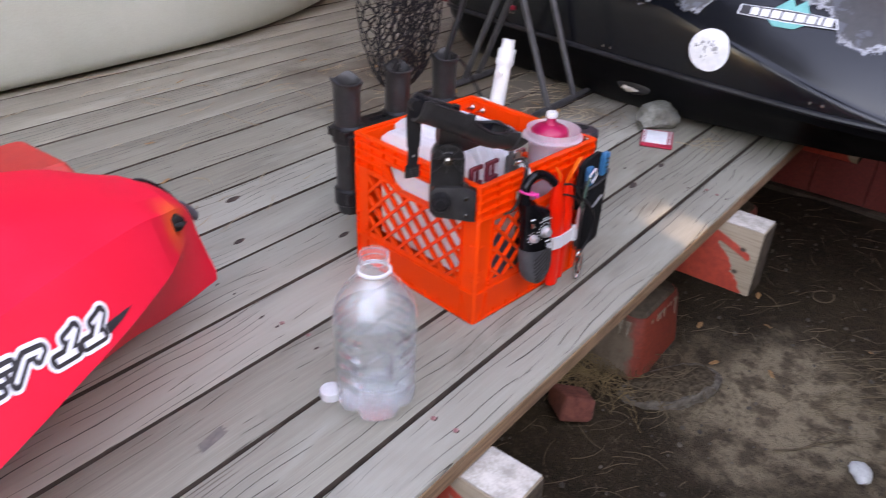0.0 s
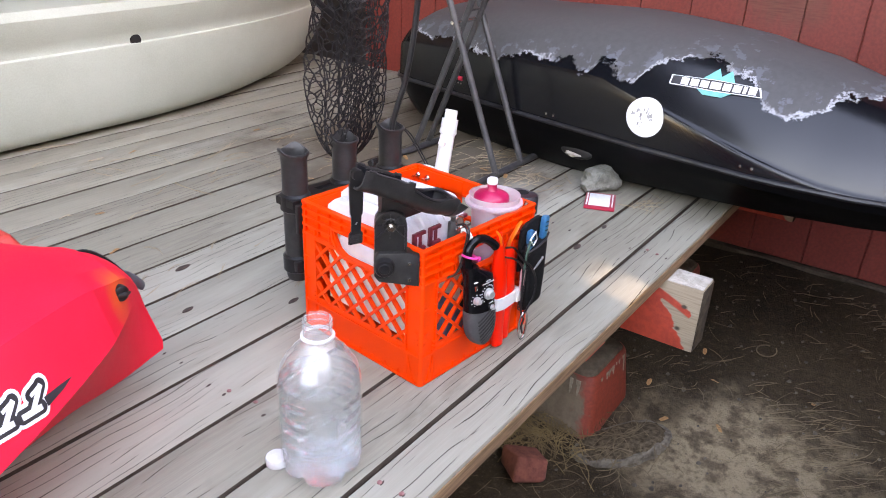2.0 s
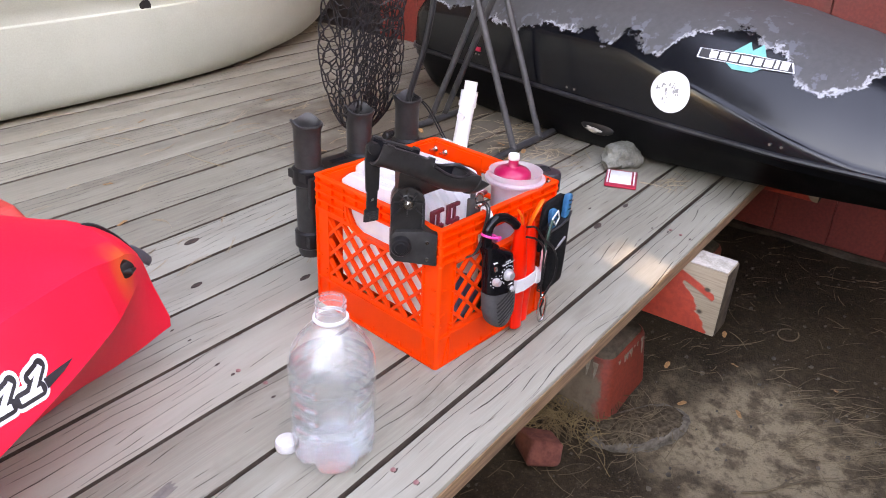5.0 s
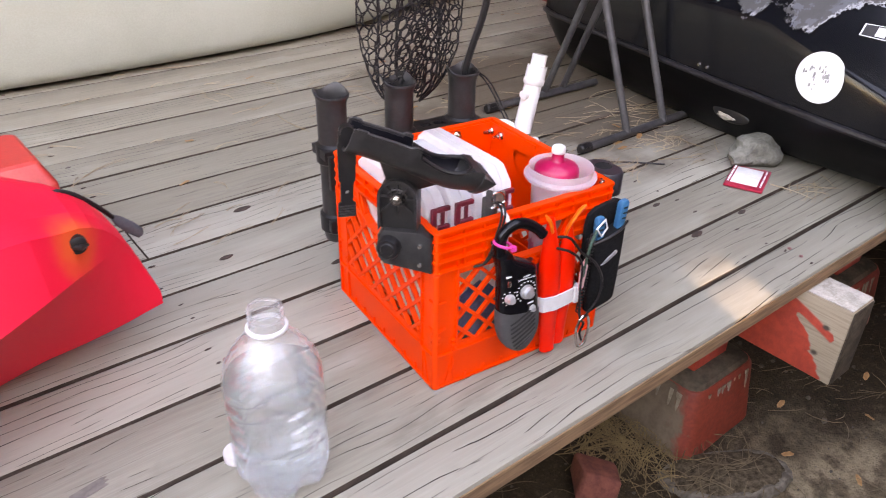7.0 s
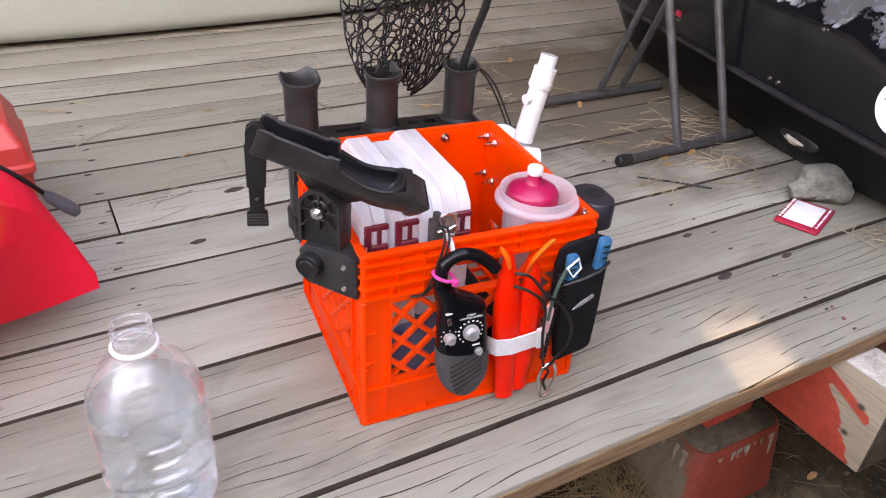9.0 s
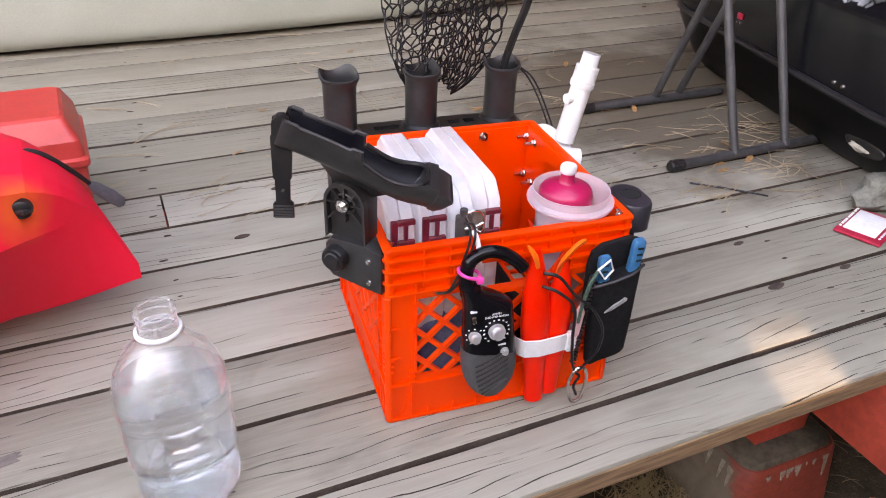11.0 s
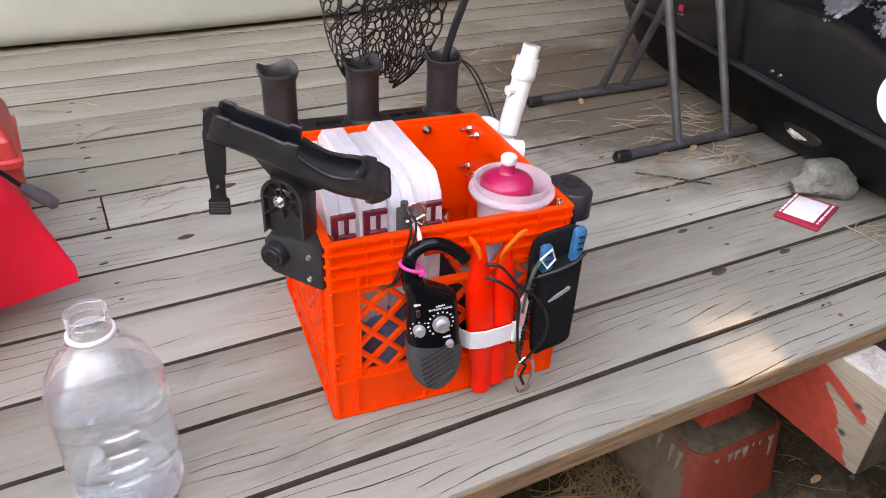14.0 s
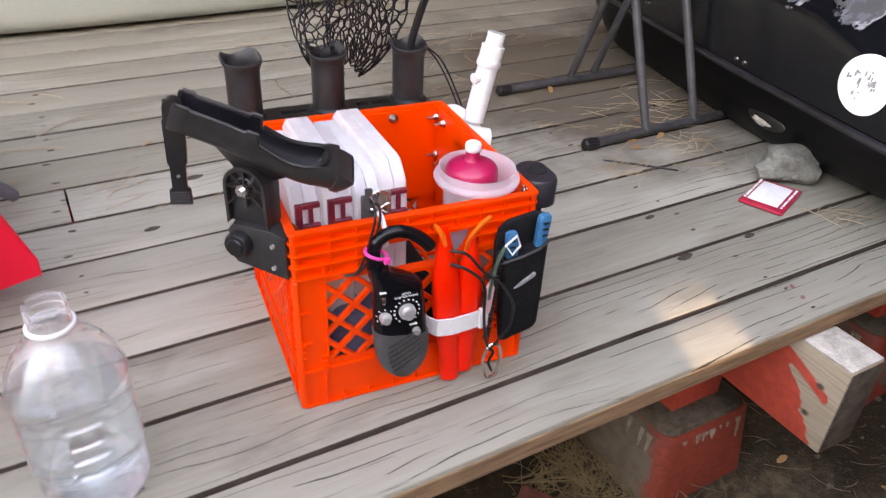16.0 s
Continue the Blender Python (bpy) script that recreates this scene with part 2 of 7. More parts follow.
def peeling(name, wood_dark, wood_light, paint, lo=0.44, hi=0.5, scale=7.0, stretch=(1, 1, 1), worn_side=False):
    """Paint that has flaked off in ragged patches."""
    m, nt, b = shader(name)
    co = place(nt, stretch, vary=11.0)
    plain = place(nt)
    flake = noisy(nt, co, scale, 6.0, 0.65, 0.3)
    grain = noisy(nt, place(nt, (4, 4, 60)), 3.0, 4.0)
    spots = noisy(nt, plain, 90.0, 3.0)
    bare = mixed(nt, ramp(nt, noisy(nt, plain, 11.0, 7.0, 0.7) if worn_side else grain, 0.3, 0.7), wood_dark, wood_light)
    tone = mixed(nt, ramp(nt, spots, 0.3, 0.7), tuple(c * 0.72 for c in paint), paint)
    f = ramp(nt, flake, lo, hi)
    if worn_side:                     # weather has taken the paint off the faces towards -x
        facing = nt.nodes.new("ShaderNodeSeparateXYZ")
        nt.links.new(nt.nodes.new("ShaderNodeNewGeometry").outputs["Normal"], facing.inputs[0])
        along = nt.nodes.new("ShaderNodeSeparateXYZ")
        nt.links.new(plain, along.inputs[0])
        lee = maths(nt, "SUBTRACT", facing.outputs[0], maths(nt, "MULTIPLY", maths(nt, "SUBTRACT", along.outputs[1], 0.02), 4.0))
        lee = maths(nt, "ADD", lee, maths(nt, "MULTIPLY", maths(nt, "SUBTRACT", flake, 0.5), 1.2))
        f = maths(nt, "MULTIPLY", f, ramp(nt, lee, -0.80, -0.62))
    nt.links.new(mixed(nt, f, bare, tone), b.inputs["Base Color"])
    nt.links.new(maths(nt, "SUBTRACT", 0.85, maths(nt, "MULTIPLY", f, 0.3)), b.inputs["Roughness"])
    relief(nt, b, maths(nt, "ADD", maths(nt, "MULTIPLY", f, 0.7), maths(nt, "MULTIPLY", grain, 0.4)), 0.6, 0.002)
    return m


def beam_paint():
    """Red paint weathered away from the beams' exposed ends, leaving grained wood with knots."""
    m, nt, b = shader("peeling red beam paint")
    co = place(nt)
    sep = nt.nodes.new("ShaderNodeSeparateXYZ")
    nt.links.new(co, sep.inputs[0])
    flake = noisy(nt, place(nt, (1, 0.6, 1.4)), 12.0, 4.0, 0.5, 0.3)
    streaks = noisy(nt, place(nt, (1, 0.16, 1.7)), 11.0, 3.0, 0.5, 0.8)
    grain = noisy(nt, place(nt, (5, 3, 70)), 3.0, 5.0)
    rise = maths(nt, "MULTIPLY", maths(nt, "ADD", sep.outputs[2], 0.222), 0.65)
    out = maths(nt, "SUBTRACT", maths(nt, "ADD", sep.outputs[1], 0.252), rise)
    out = maths(nt, "ADD", out, maths(nt, "ADD", maths(nt, "MULTIPLY", maths(nt, "SUBTRACT", flake, 0.5), 0.035), maths(nt, "MULTIPLY", maths(nt, "SUBTRACT", streaks, 0.5), 0.10)))
    # one strip of paint still holds along the grain
    strip = maths(nt, "ABSOLUTE", maths(nt, "SUBTRACT", maths(nt, "ADD", sep.outputs[2], 0.075), maths(nt, "MULTIPLY", maths(nt, "ADD", sep.outputs[1], 0.15), 0.42)))
    strip = maths(nt, "SUBTRACT", maths(nt, "ADD", 0.004, maths(nt, "MULTIPLY", streaks, 0.014)), maths(nt, "ADD", strip, maths(nt, "MULTIPLY", ramp(nt, maths(nt, "MULTIPLY", sep.outputs[1], -1.0), 0.245, 0.262), 0.03)))
    out = maths(nt, "MAXIMUM", out, strip)
    f = ramp(nt, out, -0.003, 0.003)
    bare = mixed(nt, ramp(nt, grain, 0.3, 0.7), (0.27, 0.205, 0.135), (0.37, 0.29, 0.20))
    paint = mixed(nt, ramp(nt, noisy(nt, co, 60.0), 0.3, 0.7), (0.40, 0.042, 0.022), (0.54, 0.062, 0.030))
    c = mixed(nt, f, bare, paint)
    for y, z in ((-0.230, -0.099), (-0.223, -0.165)):
        far = nt.nodes.new("ShaderNodeVectorMath")
        far.operation = "DISTANCE"
        flat = nt.nodes.new("ShaderNodeCombineXYZ")
        nt.links.new(sep.outputs[1], flat.inputs[1])
        nt.links.new(maths(nt, "MULTIPLY", sep.outputs[2], 1.3), flat.inputs[2])
        nt.links.new(flat.outputs[0], far.inputs[0])
        far.inputs[1].default_value = (0, y, z * 1.3)
        d = maths(nt, "ADD", far.outputs["Value"], maths(nt, "MULTIPLY", maths(nt, "SUBTRACT", flake, 0.5), 0.012))
        c = mixed(nt, maths(nt, "SUBTRACT", 1.0, ramp(nt, d, 0.003, 0.011)), c, (0.055, 0.037, 0.024))
    nt.links.new(c, b.inputs["Base Color"])
    b.inputs["Roughness"].default_value = 0.75
    relief(nt, b, maths(nt, "ADD", maths(nt, "MULTIPLY", f, 0.6), maths(nt, "MULTIPLY", grain, 0.5)), 0.6, 0.002)
    return m


def kayak_red():
    """Moulded red plastic with an orange swirl round the bow eyelet."""
    m, nt, b = shader("red moulded plastic")
    co = place(nt)
    far = nt.nodes.new("ShaderNodeVectorMath")
    far.operation = "DISTANCE"
    nt.links.new(co, far.inputs[0])
    far.inputs[1].default_value = (0.118, 0.100, 0.266)
    swirl = maths(nt, "ADD", far.outputs["Value"], maths(nt, "MULTIPLY", maths(nt, "SUBTRACT", noisy(nt, co, 14.0, 3.0), 0.5), 0.06))
    tint = maths(nt, "MULTIPLY", maths(nt, "SUBTRACT", 1.0, ramp(nt, swirl, 0.008, 0.055)), 0.6)
    c = mixed(nt, ramp(nt, noisy(nt, co, 5.0), 0.3, 0.7), (0.90, 0.013, 0.036), (0.95, 0.019, 0.048))
    c = mixed(nt, tint, c, (0.88, 0.16, 0.018))
    nt.links.new(c, b.inputs["Base Color"])
    fine = noisy(nt, co, 300.0, 3.0)
    nt.links.new(maths(nt, "ADD", 0.48, maths(nt, "MULTIPLY", fine, 0.14)), b.inputs["Roughness"])
    b.inputs["Specular IOR Level"].default_value = 0.26
    relief(nt, b, fine, 0.25, 0.001)
    return m


def thin_clear(name, haze_lo=0.010, haze_hi=0.066):
    """A thin clear wall: light goes straight through, the face reflects, and white haze imitates bright refraction."""
    m, nt, b = shader(name)
    nt.nodes.remove(b)
    co = place(nt)
    sep = nt.nodes.new("ShaderNodeSeparateXYZ")
    nt.links.new(co, sep.inputs[0])
    gl = node(nt, "ShaderNodeBsdfGlossy", Roughness=0.035)
    gl.inputs["Color"].default_value = (1, 1, 1, 1)
    upper = ramp(nt, sep.outputs[2], 0.160, 0.180)
    nt.links.new(maths(nt, "ADD", 0.035, maths(nt, "MULTIPLY", upper, 0.24)), gl.inputs["Roughness"])
    tp = nt.nodes.new("ShaderNodeBsdfTransparent")
    tp.inputs[0].default_value = (0.97, 0.975, 0.975, 1)
    bump = node(nt, "ShaderNodeBump", Strength=0.3, Distance=0.003)
    nt.links.new(noisy(nt, co, 38.0, 2.0), bump.inputs["Height"])
    nt.links.new(bump.outputs[0], gl.inputs["Normal"])
    lw = node(nt, "ShaderNodeLayerWeight", Blend=0.5)
    nt.links.new(bump.outputs[0], lw.inputs["Normal"])
    gloss = maths(nt, "ADD", 0.10, maths(nt, "MULTIPLY", maths(nt, "POWER", lw.outputs["Facing"], 4.0), 0.45))
    hz = nt.nodes.new("ShaderNodeBsdfDiffuse")
    hz.inputs[0].default_value = (0.92, 0.92, 0.93, 1)
    cloud = ramp(nt, noisy(nt, place(nt, (1, 1, 0.6)), 22.0, 4.0, 0.6), 0.42, 0.72)
    foot = maths(nt, "SUBTRACT", 1.0, ramp(nt, sep.outputs[2], 0.02, 0.055))
    above = ramp(nt, sep.outputs[2], 0.158, 0.176)
    neck = ramp(nt, sep.outputs[2], 0.228, 0.240)
    streaks = ramp(nt, noisy(nt, place(nt, (1, 1, 0.12)), 60.0, 3.0, 0.6), 0.48, 0.66)
    # white haze and streaks painted as bright refraction on shoulder, neck and foot
    thick = maths(nt, "MULTIPLY", cloud, 0.5)
    thick = maths(nt, "ADD", thick, maths(nt, "MULTIPLY", maths(nt, "SUBTRACT", above, neck), maths(nt, "ADD", 0.5, maths(nt, "MULTIPLY", streaks, 1.6))))
    thick = maths(nt, "ADD", thick, maths(nt, "MULTIPLY", neck, 1.6))
    thick = maths(nt, "MAXIMUM", thick, maths(nt, "MULTIPLY", foot, maths(nt, "ADD", 0.6, maths(nt, "MULTIPLY", cloud, 3.2))))
    amount = maths(nt, "ADD", haze_lo, maths(nt, "MULTIPLY", thick, haze_hi))
    mh = nt.nodes.new("ShaderNodeMixShader")
    nt.links.new(amount, mh.inputs[0])
    nt.links.new(tp.outputs[0], mh.inputs[1])
    nt.links.new(hz.outputs[0], mh.inputs[2])
    mx = nt.nodes.new("ShaderNodeMixShader")
    nt.links.new(gloss, mx.inputs[0])
    nt.links.new(mh.outputs[0], mx.inputs[1])
    nt.links.new(gl.outputs[0], mx.inputs[2])
    nt.links.new(mx.outputs[0], nt.nodes["Material Output"].inputs[0])
    return m


def clear_water():
    """Water seen through a thin wall: mostly straight through, partly bent."""
    m, nt, b = shader("water")
    b.inputs["Base Color"].default_value = (0.93, 0.975, 0.985, 1)
    b.inputs["Roughness"].default_value = 0.02
    b.inputs["IOR"].default_value = 1.33
    b.inputs["Transmission Weight"].default_value = 1.0
    relief(nt, b, noisy(nt, place(nt, (1, 1, 2.5)), 30.0, 2.0), 0.06, 0.003)
    tp = nt.nodes.new("ShaderNodeBsdfTransparent")
    tp.inputs[0].default_value = (0.93, 0.965, 0.975, 1)
    mx = nt.nodes.new("ShaderNodeMixShader")
    mx.inputs[0].default_value = 0.45
    nt.links.new(b.outputs[0], mx.inputs[1])
    nt.links.new(tp.outputs[0], mx.inputs[2])
    nt.links.new(mx.outputs[0], nt.nodes["Material Output"].inputs[0])
    return m


def milky(name, colour, clear=0.35, rough=0.35):
    """Thin frosted plastic: part diffuse, part letting light through."""
    m, nt, b = shader(name)
    co = place(nt)
    tone = mixed(nt, ramp(nt, noisy(nt, co, 25.0), 0.3, 0.7), tuple(c * 0.9 for c in colour), colour)
    nt.links.new(tone, b.inputs["Base Color"])
    b.inputs["Roughness"].default_value = rough
    tl = nt.nodes.new("ShaderNodeBsdfTranslucent")
    tp = nt.nodes.new("ShaderNodeBsdfTransparent")
    nt.links.new(tone, tl.inputs[0])
    m1, m2 = nt.nodes.new("ShaderNodeMixShader"), nt.nodes.new("ShaderNodeMixShader")
    m1.inputs[0].default_value, m2.inputs[0].default_value = 0.4, clear
    nt.links.new(b.outputs[0], m1.inputs[1])
    nt.links.new(tl.outputs[0], m1.inputs[2])
    nt.links.new(m1.outputs[0], m2.inputs[1])
    nt.links.new(tp.outputs[0], m2.inputs[2])
    nt.links.new(m2.outputs[0], nt.nodes["Material Output"].inputs[0])
    return m


def dirt():
    """Dark brown soil with one paler patch round a point beside the deck."""
    m, nt, b = shader("dry dirt")
    co = place(nt)
    big, mid, fine = noisy(nt, co, 1.7, 5.0), noisy(nt, co, 14.0, 5.0), noisy(nt, co, 160.0, 4.0)
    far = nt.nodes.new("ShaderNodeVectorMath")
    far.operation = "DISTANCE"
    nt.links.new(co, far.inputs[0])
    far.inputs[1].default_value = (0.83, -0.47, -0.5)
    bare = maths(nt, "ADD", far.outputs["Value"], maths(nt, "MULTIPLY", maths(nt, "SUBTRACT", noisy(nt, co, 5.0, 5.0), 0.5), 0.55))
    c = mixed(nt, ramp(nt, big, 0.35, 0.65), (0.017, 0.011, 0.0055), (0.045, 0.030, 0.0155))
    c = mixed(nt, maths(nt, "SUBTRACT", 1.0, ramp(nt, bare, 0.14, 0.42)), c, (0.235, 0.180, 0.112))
    c = mixed(nt, maths(nt, "MULTIPLY", ramp(nt, mid, 0.45, 0.62), 0.72), c, (0.034, 0.0215, 0.012))
    c = mixed(nt, maths(nt, "MULTIPLY", ramp(nt, fine, 0.54, 0.7), 0.18), c, (0.24, 0.185, 0.12))
    clod = noisy(nt, co, 48.0, 6.0, 0.7)
    c = mixed(nt, maths(nt, "MULTIPLY", ramp(nt, clod, 0.48, 0.66), 0.42), c, (0.014, 0.010, 0.006))
    c = mixed(nt, maths(nt, "MULTIPLY", maths(nt, "SUBTRACT", 1.0, ramp(nt, clod, 0.36, 0.45)), 0.16), c, (0.17, 0.125, 0.075))
    nt.links.new(c, b.inputs["Base Color"])
    b.inputs["Roughness"].default_value = 0.95
    b.inputs["Specular IOR Level"].default_value = 0.2
    relief(nt, b, maths(nt, "ADD", mid, maths(nt, "ADD", maths(nt, "MULTIPLY", clod, -0.6), maths(nt, "MULTIPLY", fine, 0.5))), 0.9, 0.012)
    return m


def worn_lid():
    """Glossy black plastic whose upper side has weathered to chalky grey behind a ragged, flaking edge."""
    m, nt, b = shader("weathered black plastic")
    co = place(nt)
    sep = nt.nodes.new("ShaderNodeSeparateXYZ")
    nt.links.new(co, sep.inputs[0])
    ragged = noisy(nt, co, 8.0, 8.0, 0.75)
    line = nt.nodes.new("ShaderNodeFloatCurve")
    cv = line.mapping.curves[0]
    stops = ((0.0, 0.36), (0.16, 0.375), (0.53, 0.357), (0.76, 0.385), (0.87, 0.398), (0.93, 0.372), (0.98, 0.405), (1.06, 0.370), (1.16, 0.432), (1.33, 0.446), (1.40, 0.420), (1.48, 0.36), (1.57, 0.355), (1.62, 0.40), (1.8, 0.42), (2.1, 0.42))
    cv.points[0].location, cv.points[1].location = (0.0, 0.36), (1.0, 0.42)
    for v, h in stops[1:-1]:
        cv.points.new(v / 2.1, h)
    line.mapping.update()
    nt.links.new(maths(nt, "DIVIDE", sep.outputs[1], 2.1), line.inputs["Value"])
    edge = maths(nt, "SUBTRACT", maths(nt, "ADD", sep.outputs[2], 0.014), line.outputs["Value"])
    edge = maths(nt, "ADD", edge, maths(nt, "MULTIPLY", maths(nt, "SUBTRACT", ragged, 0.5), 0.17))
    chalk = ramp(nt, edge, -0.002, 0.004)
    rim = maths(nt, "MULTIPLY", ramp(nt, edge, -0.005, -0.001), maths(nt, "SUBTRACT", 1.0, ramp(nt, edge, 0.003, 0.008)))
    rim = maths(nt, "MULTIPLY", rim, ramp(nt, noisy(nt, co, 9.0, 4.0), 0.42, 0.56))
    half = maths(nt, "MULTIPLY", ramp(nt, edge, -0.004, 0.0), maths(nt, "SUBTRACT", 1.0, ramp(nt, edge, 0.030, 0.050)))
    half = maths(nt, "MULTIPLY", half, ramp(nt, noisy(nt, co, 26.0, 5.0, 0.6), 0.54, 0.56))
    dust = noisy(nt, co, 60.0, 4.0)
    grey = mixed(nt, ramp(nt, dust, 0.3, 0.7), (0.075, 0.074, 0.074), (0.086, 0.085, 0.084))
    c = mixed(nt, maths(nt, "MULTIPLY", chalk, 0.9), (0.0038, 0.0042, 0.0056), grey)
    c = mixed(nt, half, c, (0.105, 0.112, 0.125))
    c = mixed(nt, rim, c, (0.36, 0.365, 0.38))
    nt.links.new(maths(nt, "SUBTRACT", 0.45, maths(nt, "MULTIPLY", chalk, 0.22)), b.inputs["Specular IOR Level"])
    nt.links.new(c, b.inputs["Base Color"])
    nt.links.new(maths(nt, "ADD", maths(nt, "MULTIPLY", chalk, 0.32), maths(nt, "ADD", 0.18, maths(nt, "MULTIPLY", dust, 0.08))), b.inputs["Roughness"])
    relief(nt, b, maths(nt, "ADD", noisy(nt, co, 3.0, 2.0), maths(nt, "MULTIPLY", dust, 0.03)), 0.08, 0.01)
    return m


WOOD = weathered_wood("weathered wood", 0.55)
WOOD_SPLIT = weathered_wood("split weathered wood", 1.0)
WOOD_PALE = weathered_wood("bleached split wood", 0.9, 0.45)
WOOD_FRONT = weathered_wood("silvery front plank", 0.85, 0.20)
NAIL_HOLE = surface("dark nail hole", (0.030, 0.020, 0.015), (0.075, 0.045, 0.035), 90, 0.8, 0.08, 0.3)
# plank sides darkened so that the gaps' shade is in the colour
WOOD_GAP_SHADE = surface("plank sides with gap shade", (0.035, 0.026, 0.020), (0.085, 0.062, 0.047), 12, 0.9, 0.05, 0.4, spec=0.2)
WOOD_EDGE = peeling("deck edge paint", (0.15, 0.082, 0.042), (0.29, 0.172, 0.090), (0.30, 0.09, 0.05), 0.66, 0.72, 4.0, (1, 3, 3))
RED_BEAM = beam_paint()
# beam ends: the dim light on these faces is put into the colour
END_GRAIN_SHADE = surface("end grain with face shade", (0.045, 0.034, 0.024), (0.10, 0.078, 0.056), 30, 0.9, 0.06, 0.8, fine=160, spec=0.15)
PIER_TOP = surface("dark brown concrete top", (0.045, 0.036, 0.024), (0.115, 0.094, 0.066), 16, 0.9, 0.06, 0.9, fine=110, spec=0.15)
BARE_WHITE = surface("bare bleached wood", (0.31, 0.275, 0.225), (0.60, 0.552, 0.475), 30, 0.8, 0.08, 0.6)
RED_PIER = peeling("worn red concrete paint", (0.075, 0.054, 0.034), (0.165, 0.125, 0.085), (0.250, 0.036, 0.018), 0.36, 0.41, 6.0, (1, 1, 1), True)
SATIN = surface("satin black plastic", (0.015, 0.015, 0.019), (0.025, 0.025, 0.031), 30, 0.34, 0.08, 0.15, spec=0.5)
RED_WALL = peeling("red siding paint", (0.12, 0.036, 0.026), (0.18, 0.060, 0.042), (0.22, 0.030, 0.020), 0.30, 0.42, 2.2, (1, 1, 0.3))
HEDGE_WALL = surface("dark stained fence boards", (0.055, 0.040, 0.028), (0.095, 0.072, 0.052), 3, 0.85, 0.06, 0.3)
DARK_WALL = surface("dark brown boards", (0.018, 0.013, 0.010), (0.035, 0.026, 0.020), 6, 0.85, 0.06, 0.4)
PLAIN_WALL = surface("plain fence boards", (0.20, 0.15, 0.11), (0.30, 0.24, 0.18), 3, 0.85, 0.06, 0.3)
DIRT = dirt()
STONE = surface("grey stone", (0.085, 0.083, 0.066), (0.21, 0.207, 0.170), 25, 0.85, 0.06, 0.9, fine=140)
BRICK = surface("red brick fragment", (0.12, 0.030, 0.020), (0.23, 0.068, 0.043), 30, 0.9, 0.05, 0.8, fine=150)
NEEDLE = surface("dry pine needles", (0.22, 0.150, 0.082), (0.42, 0.335, 0.22), 8, 0.75, 0.08, 0.2)
NEEDLE_GROUND = surface("grey-brown pine needles", (0.060, 0.041, 0.020), (0.165, 0.116, 0.060), 8, 0.8, 0.08, 0.2)
LEAF = surface("dry brown leaf", (0.24, 0.105, 0.035), (0.40, 0.21, 0.08), 60, 0.7, 0.1, 0.3)
ORANGE = surface("orange crate plastic", (0.88, 0.047, 0.003), (0.93, 0.059, 0.004), 5, 0.46, 0.03, 0.03, spec=0.22)
BLACK = surface("matt black plastic", (0.007, 0.007, 0.008), (0.014, 0.0135, 0.0135), 30, 0.40, 0.08, 0.2, spec=0.35)
BLACK_WORN = surface("scuffed black plastic", (0.013, 0.0128, 0.0128), (0.026, 0.0255, 0.025), 45, 0.40, 0.1, 0.25, spec=0.45)
GLOSS = surface("glossy black plastic", (0.003, 0.003, 0.004), (0.006, 0.006, 0.007), 20, 0.16, 0.06, 0.05, spec=0.22)
BASE_BLACK = surface("dull black plastic base", (0.0020, 0.0020, 0.0024), (0.0042, 0.0042, 0.0048), 20, 0.30, 0.06, 0.05, spec=0.08)
RUBBER = surface("grey rubber grille", (0.035, 0.035, 0.036), (0.062, 0.061, 0.06), 40, 0.65, 0.08, 0.3)
NYLON = surface("black woven nylon", (0.005, 0.005, 0.005), (0.013, 0.013, 0.014), 160, 0.8, 0.08, 0.8, fine=700, spec=0.12)
NET = surface("black coated net", (0.005, 0.005, 0.006), (0.016, 0.016, 0.019), 14, 0.35, 0.1, 0.1, spec=0.35)
STEEL = surface("bright steel", (0.48, 0.46, 0.43), (0.72, 0.70, 0.67), 60, 0.22, 0.08, 0.1, metal=1.0)
CHROME = surface("satin chrome plastic", (0.66, 0.66, 0.65), (0.80, 0.80, 0.79), 60, 0.30, 0.08, 0.1, metal=0.75)
DARK_STEEL = surface("dark grey powder-coated tube", (0.028, 0.028, 0.030), (0.060, 0.059, 0.058), 30, 0.45, 0.1, 0.2)
PVC = surface("white pipe plastic", (0.60, 0.60, 0.57), (0.70, 0.70, 0.67), 18, 0.35, 0.08, 0.06)
WHITE = surface("white plastic", (0.58, 0.575, 0.56), (0.68, 0.675, 0.66), 40, 0.45, 0.08, 0.1)
FROST = milky("frosted clear plastic", (0.93, 0.93, 0.935), 0.16, 0.3)
CUP = milky("translucent cup plastic", (0.88, 0.80, 0.83), 0.42, 0.3)
MAROON = surface("maroon latch plastic", (0.13, 0.008, 0.018), (0.20, 0.014, 0.028), 40, 0.4, 0.08, 0.1)
PINK = surface("magenta plastic", (0.36, 0.006, 0.045), (0.46, 0.012, 0.070), 25, 0.3, 0.08, 0.08)
HOT_PINK = surface("pink cable tie", (0.78, 0.04, 0.25), (0.86, 0.07, 0.32), 60, 0.4, 0.05, 0.05)
BLUE = surface("blue tool handle", (0.004, 0.105, 0.22), (0.010, 0.16, 0.30), 60, 0.4, 0.1, 0.2, spec=0.3)
NAVY = surface("blue-grey cloth", (0.035, 0.050, 0.11), (0.10, 0.125, 0.21), 40, 0.7, 0.1, 0.4)
NEON = surface("bright orange-red plastic", (0.90, 0.012, 0.002), (0.95, 0.022, 0.004), 25, 0.36, 0.08, 0.08, spec=0.3)
AMBER = surface("amber orange plastic", (0.88, 0.115, 0.006), (0.93, 0.155, 0.010), 30, 0.36, 0.08, 0.08)
